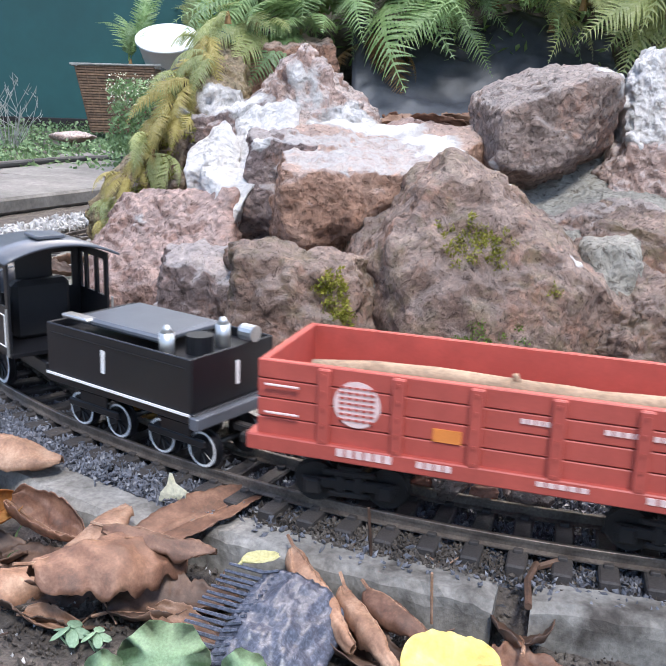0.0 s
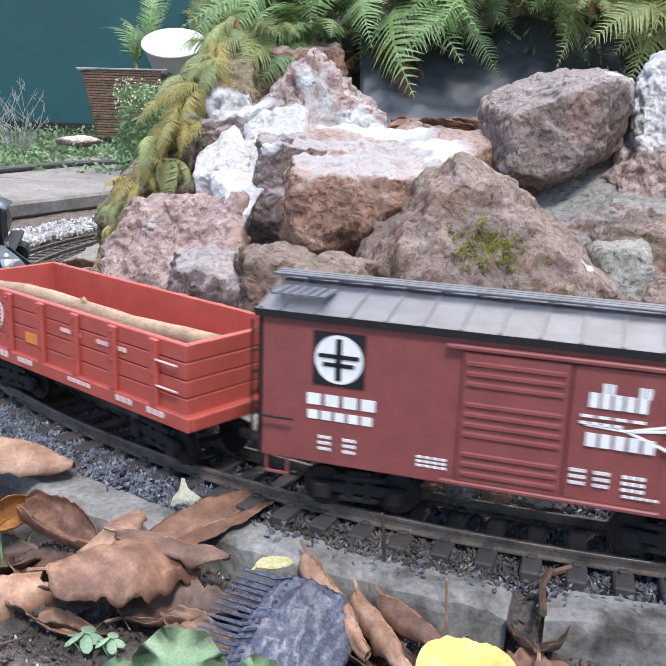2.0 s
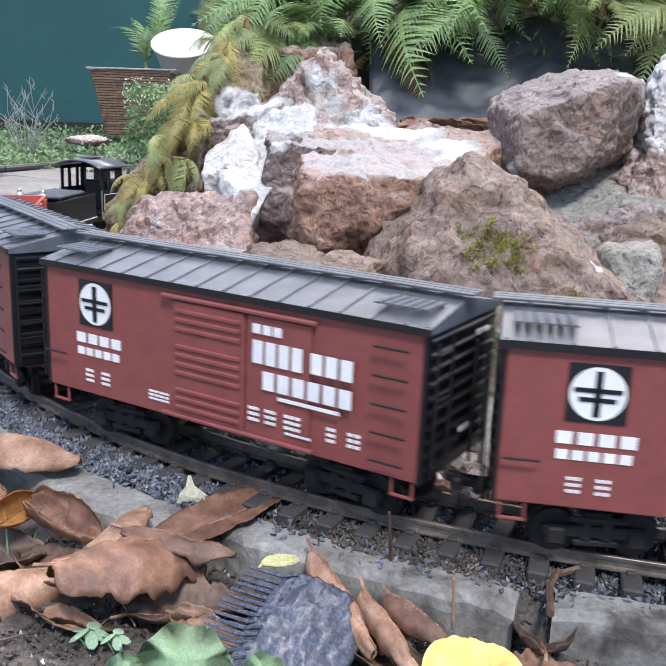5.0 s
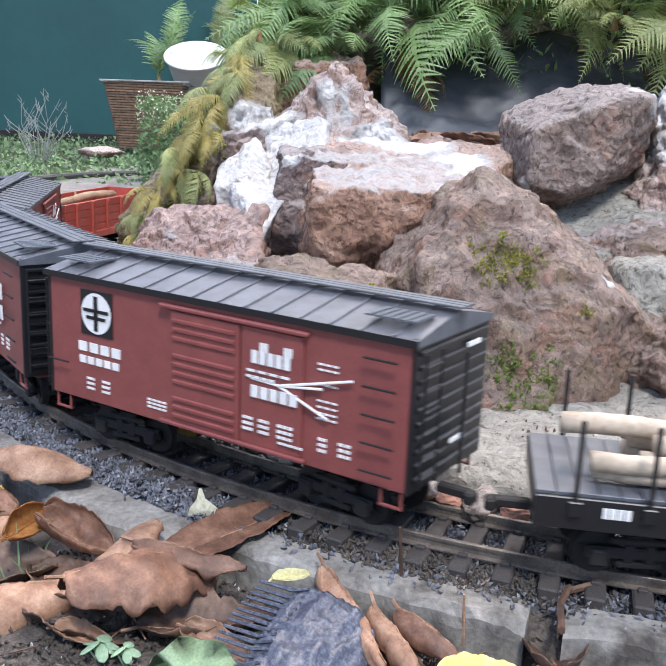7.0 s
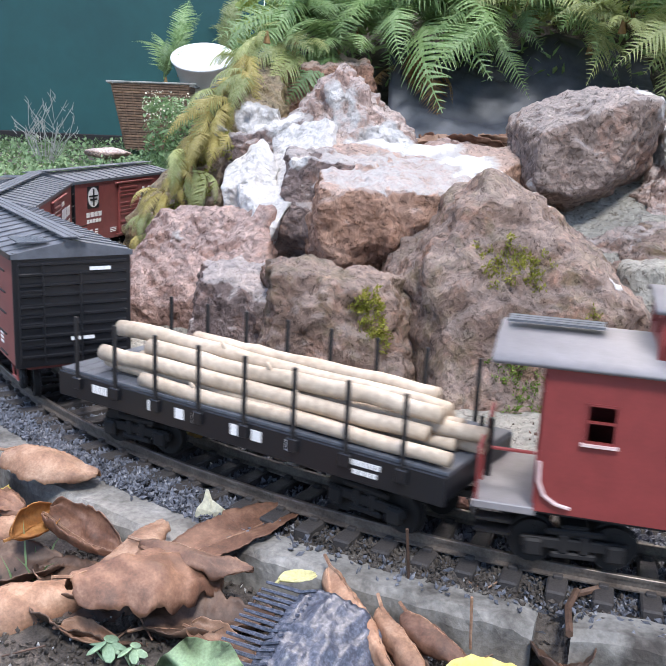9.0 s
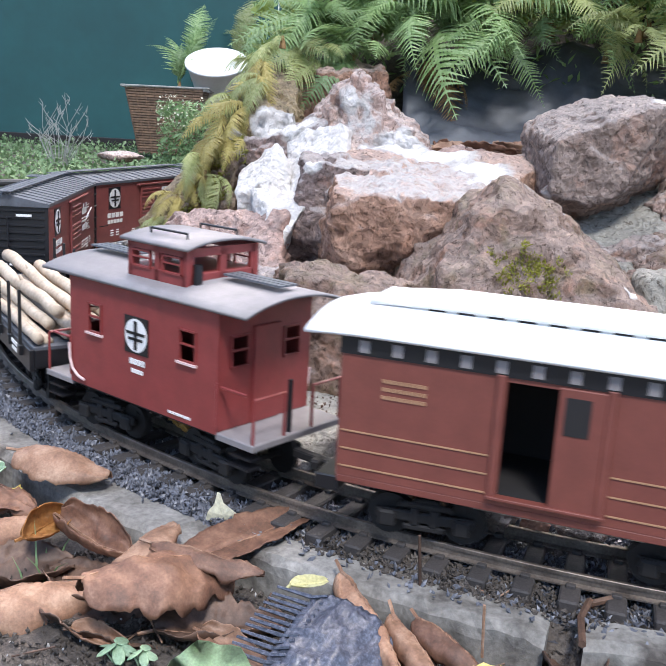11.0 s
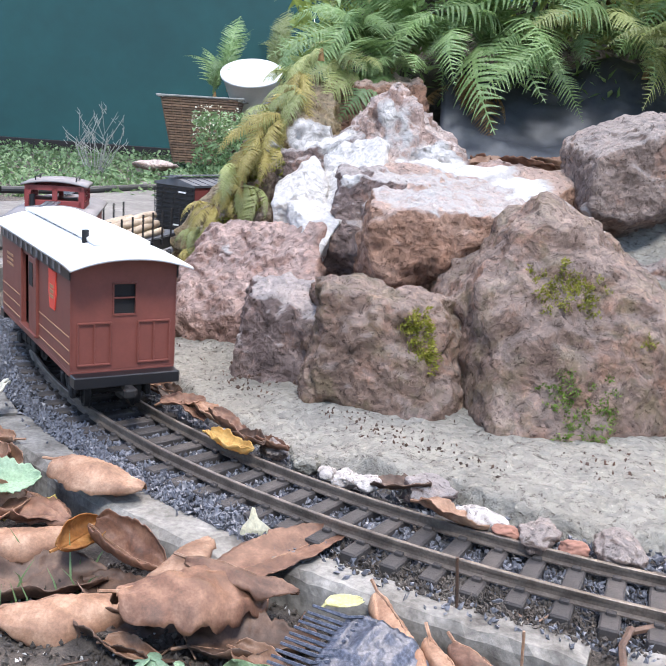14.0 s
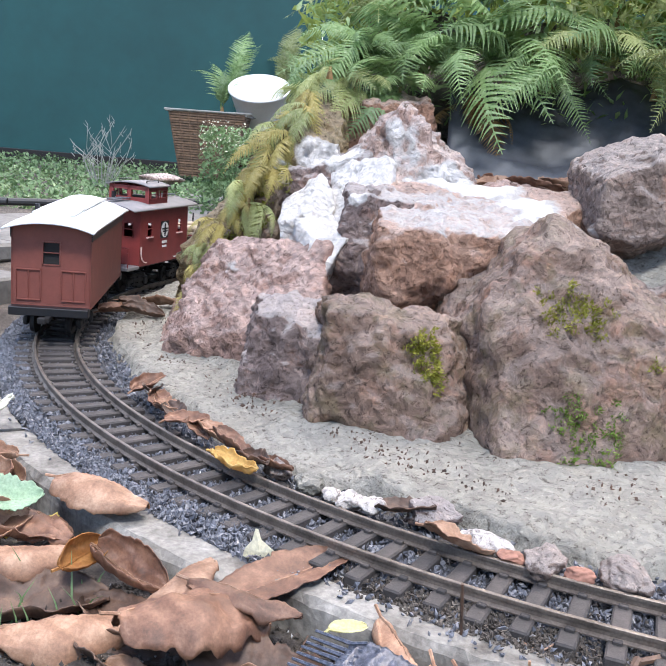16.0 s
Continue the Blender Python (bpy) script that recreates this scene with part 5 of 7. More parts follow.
def rimmed_wheels(r):
    bm = bmesh.new()
    for s in (-1, 1):
        rod(bm, (0, s * 0.0195, 0), (0, s * 0.0245, 0), r, 24)
        rod(bm, (0, s * 0.0190, 0), (0, s * 0.0200, 0), r + 0.0018, 24)
        for k in range(5):
            a = k * math.pi / 5
            rod(bm, (math.cos(a) * r * 0.8, s * 0.0252, math.sin(a) * r * 0.8), (-math.cos(a) * r * 0.8, s * 0.0252, -math.sin(a) * r * 0.8), 0.0007, 5)
    rod(bm, (0, -0.028, 0), (0, 0.028, 0), 0.0025, 8)
    me = mesh_of(bm, "wheelset", M_BLACK)
    me.materials.append(M_WHITE)
    bm = bmesh.new()
    bm.from_mesh(me)
    for s in (-1, 1):
        n = 24
        rings = [[bm.verts.new((math.cos(2 * math.pi * i / n) * q, s * 0.0249, math.sin(2 * math.pi * i / n) * q)) for i in range(n)] for q in (r * 0.97, r * 0.84)]
        for i in range(n):
            f = bm.faces.new((rings[0][i], rings[0][(i + 1) % n], rings[1][(i + 1) % n], rings[1][i]))
            f.material_index = 1
    bm.to_mesh(me)
    bm.free()
    return me


def tender():
    car = thing("tender", "black model locomotive tender with a white stripe and coal cover", "model railway tender", "train cars")
    L, W, Z0, Z1 = 0.150, 0.086, 0.046, 0.084
    for s in (-1, 1):
        part("side_wall", block((0, s * (W / 2 - 0.001), (Z0 + Z1) / 2), (L, 0.002, Z1 - Z0), 0.0006), M_BLACK, car)
        part("end_wall", block((s * (L / 2 - 0.001), 0, (Z0 + Z1) / 2), (0.002, W - 0.004, Z1 - Z0), 0.0004), M_BLACK, car)
        part("stripe", block((0, s * (W / 2 + 0.0012), Z0 - 0.001), (L, 0.0014, 0.0016)), M_WHITE, car, "thin white stripe")
    part("seam", block((0, W / 2 + 0.0004, 0.077), (L - 0.01, 0.0008, 0.001)), M_DARKMETAL, car)
    part("frame", block((0, 0, 0.042), (L + 0.006, W, 0.008), 0.0008), M_BLACK, car)
    part("deck", block((0, 0, 0.076), (L - 0.004, W - 0.004, 0.002)), M_BLACK, car)
    part("coal_cover", block((0.012, -0.002, 0.0865), (0.088, 0.062, 0.006), 0.002), M_ROOF, car, "dark grey coal cover")
    for x, y in ((-0.040, 0.030), (-0.052, -0.014)):
        bm = bar((x, y, 0.076), (x, y, 0.094), 0.0055, 14)
        rod(bm, (x, y, 0.094), (x, y, 0.099), 0.0045, 14, 0.002)
        part("filler_cap", bm, M_METAL, car, "bright silver filler cap", True)
    part("hatch", bar((-0.050, 0.008, 0.077), (-0.050, 0.008, 0.090), 0.010, 14), M_BLACK, car)
    part("rear_light", bar((-0.066, -0.020, 0.090), (-0.078, -0.020, 0.090), 0.006, 14), M_METAL, car, "silver rear lamp")
    part("tool", block((0.055, 0.028, 0.088), (0.030, 0.010, 0.003), 0.001), M_METAL, car)
    part("rear_beam", block((-L / 2 - 0.004, 0, 0.040), (0.008, W + 0.004, 0.009), 0.0008), M_ROOF, car)
    numeral(car, pose(0.012, W / 2 + 0.0003, 0.064, 90, 0, 180), 0.021, M_WHITE)
    numeral(car, pose(-L / 2 - 0.0003, -0.004, 0.064, 90, 0, -90), 0.021, M_WHITE)
    me = rimmed_wheels(0.0135)
    for x in (-0.068, -0.028, 0.018, 0.060):
        wheelset(x, car, 0.0135, me)
    for x in (-0.048, 0.039):
        for s in (-1, 1):
            bm = block((x, s * 0.0300, 0.020), (0.056, 0.003, 0.006), 0.001)
            box(bm, (x, s * 0.0300, 0.0275), (0.030, 0.003, 0.010), 0.001)
            part("side_frame", bm, M_BLACK, car)
    coupler(-L / 2 - 0.004, car)
    return car


def locomotive():
    car = thing("locomotive", "black model steam locomotive with an open cab and white-rimmed wheels", "model locomotive", "train cars")
    W = 0.086
    part("frame", block((-0.005, 0, 0.033), (0.24, 0.036, 0.012), 0.001), M_BLACK, car)
    boiler = part("boiler", bar((-0.06, 0, 0.070), (0.105, 0, 0.070), 0.027, 28), M_BLACK, car, "", True)
    for x in (-0.03, 0.01, 0.05, 0.082):
        part("boiler_band", bar((x, 0, 0.070), (x + 0.0025, 0, 0.070), 0.0277, 28), M_ROOF, boiler)
    part("smokebox_door", bar((0.105, 0, 0.070), (0.111, 0, 0.070), 0.022, 24, 0.017), M_DARKMETAL, car)
    part("smokestack", bar((0.086, 0, 0.094), (0.086, 0, 0.126), 0.0075, 18, 0.0105), M_BLACK, car)
    for x, h in ((0.045, 0.112), (0.000, 0.112)):
        part("dome", bar((x, 0, 0.092), (x, 0, h), 0.0125, 18, 0.009), M_BLACK, car, "", True)
    part("headlight", bar((0.098, 0, 0.106), (0.112, 0, 0.106), 0.0085, 16), M_BLACK, car)
    part("bell", bar((0.024, 0, 0.098), (0.024, 0, 0.110), 0.006, 14, 0.003), M_GOLD, car)
    for s in (-1, 1):
        part("running_board", block((0.015, s * 0.034, 0.052), (0.18, 0.018, 0.003), 0.0006), M_BLACK, car)
        part("cylinder", bar((0.075, s * 0.038, 0.026), (0.108, s * 0.038, 0.026), 0.012, 18), M_BLACK, car)
        part("side_rod", block((0.0, s * 0.030, 0.018), (0.10, 0.002, 0.0045), 0.0005), M_METAL, car, "bright steel side rod")
        holes = [(-0.110, -0.098, 0.085, 0.116), (-0.092, -0.078, 0.085, 0.116), (-0.072, -0.066, 0.085, 0.116)]
        side = wall_with_holes(0.26, 0.045, 0.122, [(-0.13, -0.116, 0, 1), (-0.060, 0.13, 0, 1), *holes], s * (W / 2 - 0.001), 0.002)
        part("cab_side", side, M_BLACK, car, "cab side with open windows")
        lining = bmesh.new()
        for a, b in (((-0.108, 0.052), (-0.072, 0.052)), ((-0.108, 0.078), (-0.072, 0.078)), ((-0.108, 0.052), (-0.108, 0.078)), ((-0.072, 0.052), (-0.072, 0.078))):
            rod(lining, (a[0], s * (W / 2 + 0.0004), a[1]), (b[0], s * (W / 2 + 0.0004), b[1]), 0.0006, 5)
        part("lining", lining, M_WHITE, car, "thin white lining")
        part("cab_handrail", bar((-0.117, s * (W / 2 + 0.002), 0.046), (-0.117, s * (W / 2 + 0.002), 0.085), 0.001, 6), M_METAL, car)
    front = bmesh.new()
    for y0, y1, z0, z1 in ((-0.042, -0.034, 0.045, 0.124), (-0.034, -0.016, 0.045, 0.086), (-0.034, -0.016, 0.116, 0.124), (-0.016, 0.016, 0.045, 0.128), (0.016, 0.034, 0.045, 0.086), (0.016, 0.034, 0.116, 0.124), (0.034, 0.042, 0.045, 0.124)):
        box(front, (-0.062, (y0 + y1) / 2, (z0 + z1) / 2), (0.002, y1 - y0, z1 - z0))
    bmesh.ops.remove_doubles(front, verts=front.verts[:], dist=1e-6)
    part("cab_front", front, M_BLACK, car)
    part("cab_floor", block((-0.09, 0, 0.046), (0.056, W, 0.003)), M_BLACK, car)
    part("backhead", block((-0.072, 0, 0.072), (0.016, 0.05, 0.05), 0.004), M_DARKMETAL, car)
    r = arch_roof(0.074, W / 2 + 0.005, 0.121, 0.011)
    bmesh.ops.translate(r, vec=(-0.090, 0, 0), verts=r.verts[:])
    part("cab_roof", r, M_ROOF, car, "dark grey arched cab roof", True)
    part("roof_hatch", block((-0.090, 0, 0.1365), (0.026, 0.024, 0.003), 0.0006), M_ROOF, car)
    pilot = block((0.124, 0, 0.020), (0.010, 0.080, 0.012), 0.001)
    for k in range(7):
        rod(pilot, (0.128, -0.030 + k * 0.010, 0.026), (0.140, (-0.030 + k * 0.010) * 0.7, 0.006), 0.0014, 6)
    part("pilot", pilot, M_BLACK, car)
    part("pilot_deck", block((0.112, 0, 0.040), (0.032, 0.076, 0.003), 0.0006), M_GREYROOF, car)
    me = rimmed_wheels(0.0205)
    for x in (-0.040, 0.024, 0.088):
        wheelset(x, car, 0.0205, me)
    wheelset(0.160, car, 0.0115, rimmed_wheels(0.0115))
    for o in car.children_recursive:          # a long boiler ahead of the cab
        if o.name.split(".")[0] == "wheelset":
            continue
        for v in o.data.vertices:
            if v.co.x > -0.06:
                v.co.x = -0.06 + (v.co.x + 0.06) * 1.45
    return car


# ---- plants ----


def frond_mesh(seed, mat, pairs=27, width=0.21, droop=0.55, lobes=9):
    """A fern frond one unit long: an arching midrib with paired, lobed leaflets."""
    rng = random.Random(seed)
    verts, faces = [], []

    def mid(u):
        return Vector((u * (1 - 0.18 * u), 0.05 * math.sin(u * 3 + seed), 0.22 * math.sin(u * 2.2) - droop * u * u))
    for i in range(20):
        u0, u1 = i / 20, (i + 1) / 20
        w = 0.008 * (1 - u0) + 0.002
        b = len(verts)
        p, q = mid(u0), mid(u1)
        verts += [p + Vector((0, -w, 0)), p + Vector((0, w, 0)), q + Vector((0, w, 0)), q + Vector((0, -w, 0))]
        faces.append((b, b + 1, b + 2, b + 3))
    for i in range(pairs):
        u = 0.16 + 0.82 * i / (pairs - 1)
        size = width * math.sin(min(1, (1.02 - u) * 1.9) * math.pi / 2) * rng.uniform(0.88, 1.08)
        t = (mid(min(1, u + 0.02)) - mid(u - 0.02)).normalized()
        for s in (-1, 1):
            d = (Vector((0, s, 0)) + t * 0.38 + Vector((0, 0, rng.uniform(-0.35, 0.05)))).normalized()
            e = t
            sag = Vector((0, 0, -0.25 * size))
            base = mid(u)
            prev = None
            for k in range(lobes * 2 + 1):
                v = k / (lobes * 2)
                w = 0.0185 * (1 - v) ** 0.7 * (1.0 if k % 2 else 0.42) * (size / width + 0.25)
                c = base + d * size * v + sag * v * v
                b = len(verts)
                verts += [c + e * w, c - e * w]
                if prev is not None:
                    faces.append((prev, prev + 1, b + 1, b))
                prev = b
    return from_lists("frond", verts, faces, mat)


FRONDS = {}


def fern(c, n, length, facing, spread, tilt, mat, label, seed, slim=1.0):
    """A fern: fronds that rise from one crown and arch over."""
    rng = random.Random(seed)
    plant = thing("fern", label, "fern", "ferns on the rockery", pose(*c))
    part("crown", bar((0, 0, -0.12 * length), (0, 0, 0.04 * length), 0.05 * length, 8, 0.015 * length), M_FERNDRY, plant)
    if mat.name not in FRONDS:
        FRONDS[mat.name] = [frond_mesh(s, mat, droop=d) for s, d in ((1, 0.35), (2, 0.55), (3, 0.8))]
    for _ in range(n):
        f = part("frond", rng.choice(FRONDS[mat.name]), mat, plant)
        k = length * rng.uniform(0.5, 1.2)
        f.matrix_basis = pose(0, 0, 0, rng.uniform(-45, 45), -tilt + rng.uniform(-26, 26), facing + rng.uniform(-spread, spread)) @ Matrix.Diagonal((k, k * slim, k, 1))
    return plant


def leaf_cloud(name, count, place, size, mat, label, seed, category, long=1.8):
    """A mass of small pointed leaves."""
    rng = random.Random(seed)
    verts, faces = [], []
    for _ in range(count):
        p = Vector(place(rng))
        q = Euler((rng.uniform(-1.1, 1.1), rng.uniform(-1.1, 1.1), rng.uniform(0, 6.3))).to_matrix()
        s = size * rng.uniform(0.6, 1.4)
        b = len(verts)
        verts += [p + q @ Vector(v) * s for v in ((-long / 2, 0, 0), (-0.15 * long, 0.42, 0.12), (0, 0, 0.0), (-0.15 * long, -0.42, 0.12), (long / 2, 0, -0.1))]
        faces += [(b, b + 2, b + 1), (b, b + 3, b + 2), (b + 1, b + 2, b + 4), (b + 2, b + 3, b + 4)]
    return tagged(new(name, from_lists(name, verts, faces, mat)), label, category, kind="stuff")


def build_plants():
    k = 0
    for x, y, z, n, ln, face, spread, tilt, mat, label in (
            (-0.12, 1.52, 0.36, 10, 0.19, -80, 60, 20, M_FERN, "green hardy fern arching over the stones"),
            (-0.02, 1.58, 0.38, 11, 0.24, -90, 75, 20, M_FERN, "green hardy fern arching over the stones"),
            (0.13, 1.60, 0.38, 11, 0.26, -90, 70, 15, M_FERN, "green hardy fern arching over the stones"),
            (0.26, 1.56, 0.41, 11, 0.27, -88, 65, 12, M_FERN, "green hardy fern arching over the stones"),
            (0.42, 1.58, 0.42, 10, 0.26, -90, 65, 18, M_FERN, "green hardy fern arching over the stones"),
            (0.56, 1.50, 0.42, 9, 0.28, -105, 50, 22, M_FERNY, "yellow-green fern in bright light"),
            (-0.06, 1.70, 0.47, 9, 0.25, -80, 70, 25, M_FERNY, "yellow-green fern in bright light"),
            (0.08, 1.74, 0.50, 9, 0.26, -95, 80, 25, M_FERN, "green hardy fern arching over the stones"),
            (0.32, 1.74, 0.52, 9, 0.27, -95, 80, 20, M_FERNY, "yellow-green fern in bright light"),
            (0.66, 1.70, 0.52, 9, 0.55, -100, 80, 20, M_FERN, "green hardy fern arching over the stones"),
            (0.58, 1.40, 0.42, 9, 0.26, -110, 55, 25, M_FERNY, "yellow-green fern in bright light"),
            (0.46, 1.44, 0.47, 9, 0.26, -95, 60, 30, M_FERNY, "yellow-green fern in bright light"),
            (0.34, 1.46, 0.50, 9, 0.24, -90, 70, 30, M_FERNY, "yellow-green fern in bright light"),
            (-0.185, 1.450, 0.310, 9, 0.110, -85, 60, 0, M_FERNY, "yellow-green fern in bright light"),
            (-0.120, 1.460, 0.335, 9, 0.160, -100, 60, 5, M_FERNY, "yellow-green fern in bright light"),
            (-0.050, 1.480, 0.340, 9, 0.170, -95, 60, 0, M_FERN, "green hardy fern arching over the stones"),
            (0.180, 1.500, 0.370, 8, 0.180, -90, 60, 0, M_FERN, "green hardy fern arching over the stones"),
            (0.450, 1.470, 0.380, 9, 0.200, -95, 55, 5, M_FERNY, "yellow-green fern in bright light"),
            (0.520, 1.420, 0.360, 7, 0.200, -110, 40, 5, M_FERNY, "yellow-green fern in bright light"),
            (0.36, 1.40, 0.385, 8, 0.15, -95, 70, 15, M_FERNY, "yellow-green fern in bright light"),
            (0.47, 1.36, 0.375, 8, 0.16, -100, 60, 15, M_FERNY, "yellow-green fern in bright light"),
            (0.05, 1.50, 0.40, 9, 0.17, -90, 80, 10, M_FERN, "green hardy fern arching over the stones"),
            (0.24, 1.50, 0.42, 9, 0.17, -90, 80, 10, M_FERNY, "yellow-green fern in bright light"),
            (-0.10, 1.50, 0.40, 9, 0.15, -95, 70, 5, M_FERN, "green hardy fern arching over the stones"),
            (0.05, 1.52, 0.33, 5, 0.15, -90, 60, -15, M_FERNDRY, "withered brown fern hanging down the stones"),
            (0.34, 1.50, 0.36, 5, 0.15, -90, 60, -5, M_FERNY, "yellow-green fern in bright light")):
        fern((x, y, z + (0.010 if x > 0.1 and y < 1.6 else 0.0)), n, ln * (0.86 if y < 1.6 else 1.0), face, spread, tilt, mat, label, 40 + k)
        k += 1
    edge = [(-0.150, 1.36, 0.355), (-0.172, 1.34, 0.325), (-0.190, 1.32, 0.295), (-0.205, 1.30, 0.268), (-0.218, 1.27, 0.243), (-0.232, 1.25, 0.216), (-0.243, 1.23, 0.192), (-0.254, 1.21, 0.166), (-0.262, 1.19, 0.142), (-0.270, 1.17, 0.116), (-0.277, 1.15, 0.090), (-0.283, 1.13, 0.066), (-0.165, 1.30, 0.300), (-0.185, 1.27, 0.262), (-0.205, 1.23, 0.215), (-0.228, 1.20, 0.172)]
    for i, p in enumerate(edge):
        gold = i % 3
        fern(p, 6, 0.110 - 0.0045 * (i % 12), -115 + 12 * (i % 4), 38, -30, (M_FERNY, M_FERNGOLD, M_FERNGOLD)[gold],
             ("small yellow-green fern hanging down the bank", "small golden-yellow fern hanging down the bank", "small golden-yellow fern hanging down the bank")[gold], 90 + i, 0.62)
    # the planted bank that carries them
    n, verts, faces = 70, [], []
    for j in range(n + 1):
        y = 1.40 + 0.75 * j / n
        for i in range(91):
            x = -0.26 + 1.16 * i / 90
            edge = max(0.0, min(1.0, (x + 0.26) / 0.14))
            z = 0.10 + (0.02 + 0.36 * max(0.0, min(1, (y - 1.44) / 0.30)) ** 0.8) * edge + 0.03 * fbm(Vector((x * 9, y * 9, 2)), 4)
            verts.append((x, y, z))
    for j in range(n):
        faces += [(j * 91 + i, j * 91 + i + 1, (j + 1) * 91 + i + 1, (j + 1) * 91 + i) for i in range(90)]
    tagged(new("planted_bank", from_lists("planted_bank", verts, faces, M_SOIL, True)), "dark soil bank behind the stones", "soil", kind="structure")

    def bank(rng):
        x, y = rng.uniform(-0.24, 1.0), rng.uniform(1.6, 2.1)
        return x, y, 0.42 + rng.random() ** 1.3 * 0.75 - 0.25 * max(0, -x)
    leaf_cloud("background_shrubs", 9000, bank, 0.022, M_HEDGE, "dense green foliage behind the ferns", 3, "shrub")

    def low(rng):
        return rng.uniform(-0.22, 0.7), rng.uniform(1.50, 1.62), rng.uniform(0.30, 0.50)
    leaf_cloud("undergrowth", 2200, low, 0.0075, M_FERN, "small leaves under the ferns", 4, "plant", 2.6)
    def fresh(rng):
        return rng.uniform(0.18, 0.80), rng.uniform(1.49, 1.60), rng.uniform(0.40, 0.85)
    leaf_cloud("fresh_foliage", 4200, fresh, 0.0085, M_FERNY, "bright young leaves among the ferns", 14, "plant", 3.0)
    # ground cover by the fence
    def cover(rng):
        y = 2.55 + 2.1 * rng.random() ** 1.3
        return rng.uniform(-2.4, -0.35), y, ground_height(0, y) + rng.random() ** 2 * 0.045
    leaf_cloud("ground_cover", 15000, cover, 0.014, M_COVER, "low clover-like ground cover", 5, "plant", 1.4)

    def bush(rng):
        a, r = rng.uniform(0, 6.3), rng.random() ** 0.5
        z = rng.random()
        return -0.560 + 0.085 * r * math.cos(a), 2.75 + 0.10 * r * math.sin(a), 0.01 + z * 0.25
    leaf_cloud("leafy_shrub", 1700, bush, 0.0095, M_COVER, "small leafy plant in front of the wicker basket", 6, "plant", 2.2)

    def flowers(rng):
        return -0.56 + rng.uniform(-0.07, 0.06), 2.70 + rng.uniform(-0.1, 0.1), rng.uniform(0.19, 0.28)
    leaf_cloud("pale_flowers", 150, flowers, 0.0055, M_PALELEAF, "tiny pale flowers on the leafy plant", 7, "flower", 1.1)

    for x, y, z, n, ln, face, tilt, mat in ((-0.90, 4.30, 0.34, 7, 0.30, 100, 72, M_FERN), (-0.86, 4.45, 0.40, 6, 0.34, 90, 74, M_FERN), (-0.56, 4.30, 0.40, 8, 0.36, 80, 66, M_FERN), (-0.62, 4.42, 0.44, 8, 0.36, 90, 60, M_FERNY)):
        fern((x, y, z), n, ln, face, 40, tilt, mat, "feathery green plant beside the white bucket", 140 + int(x * -100), 0.8)
    # dry silver stems before the fence
    tuft = thing("dry_plant", "dry silver-grey plant stems by the fence", "plant", m=pose(-1.14, 3.35, 0.01))
    rng = random.Random(5)
    for i in range(26):
        a, h = rng.uniform(-0.09, 0.09), rng.uniform(0.10, 0.25)
        bm = bar((a * 0.4, 0, 0), (a, rng.uniform(-0.04, 0.04), h * 0.6), 0.0014, 6, 0.0011)
        top = Vector((a + rng.uniform(-0.09, 0.06), 0, h))
        rod(bm, (a, 0, h * 0.6), top, 0.0011, 6, 0.0014)
        for q in range(3):
            rod(bm, top - Vector((0, 0, 0.012 * q)), top + Vector((rng.uniform(-0.016, 0.016), 0, 0.016 - 0.012 * q)), 0.0016, 5, 0.0006)
        part("stem", bm, M_GREYSTEM, tuft)


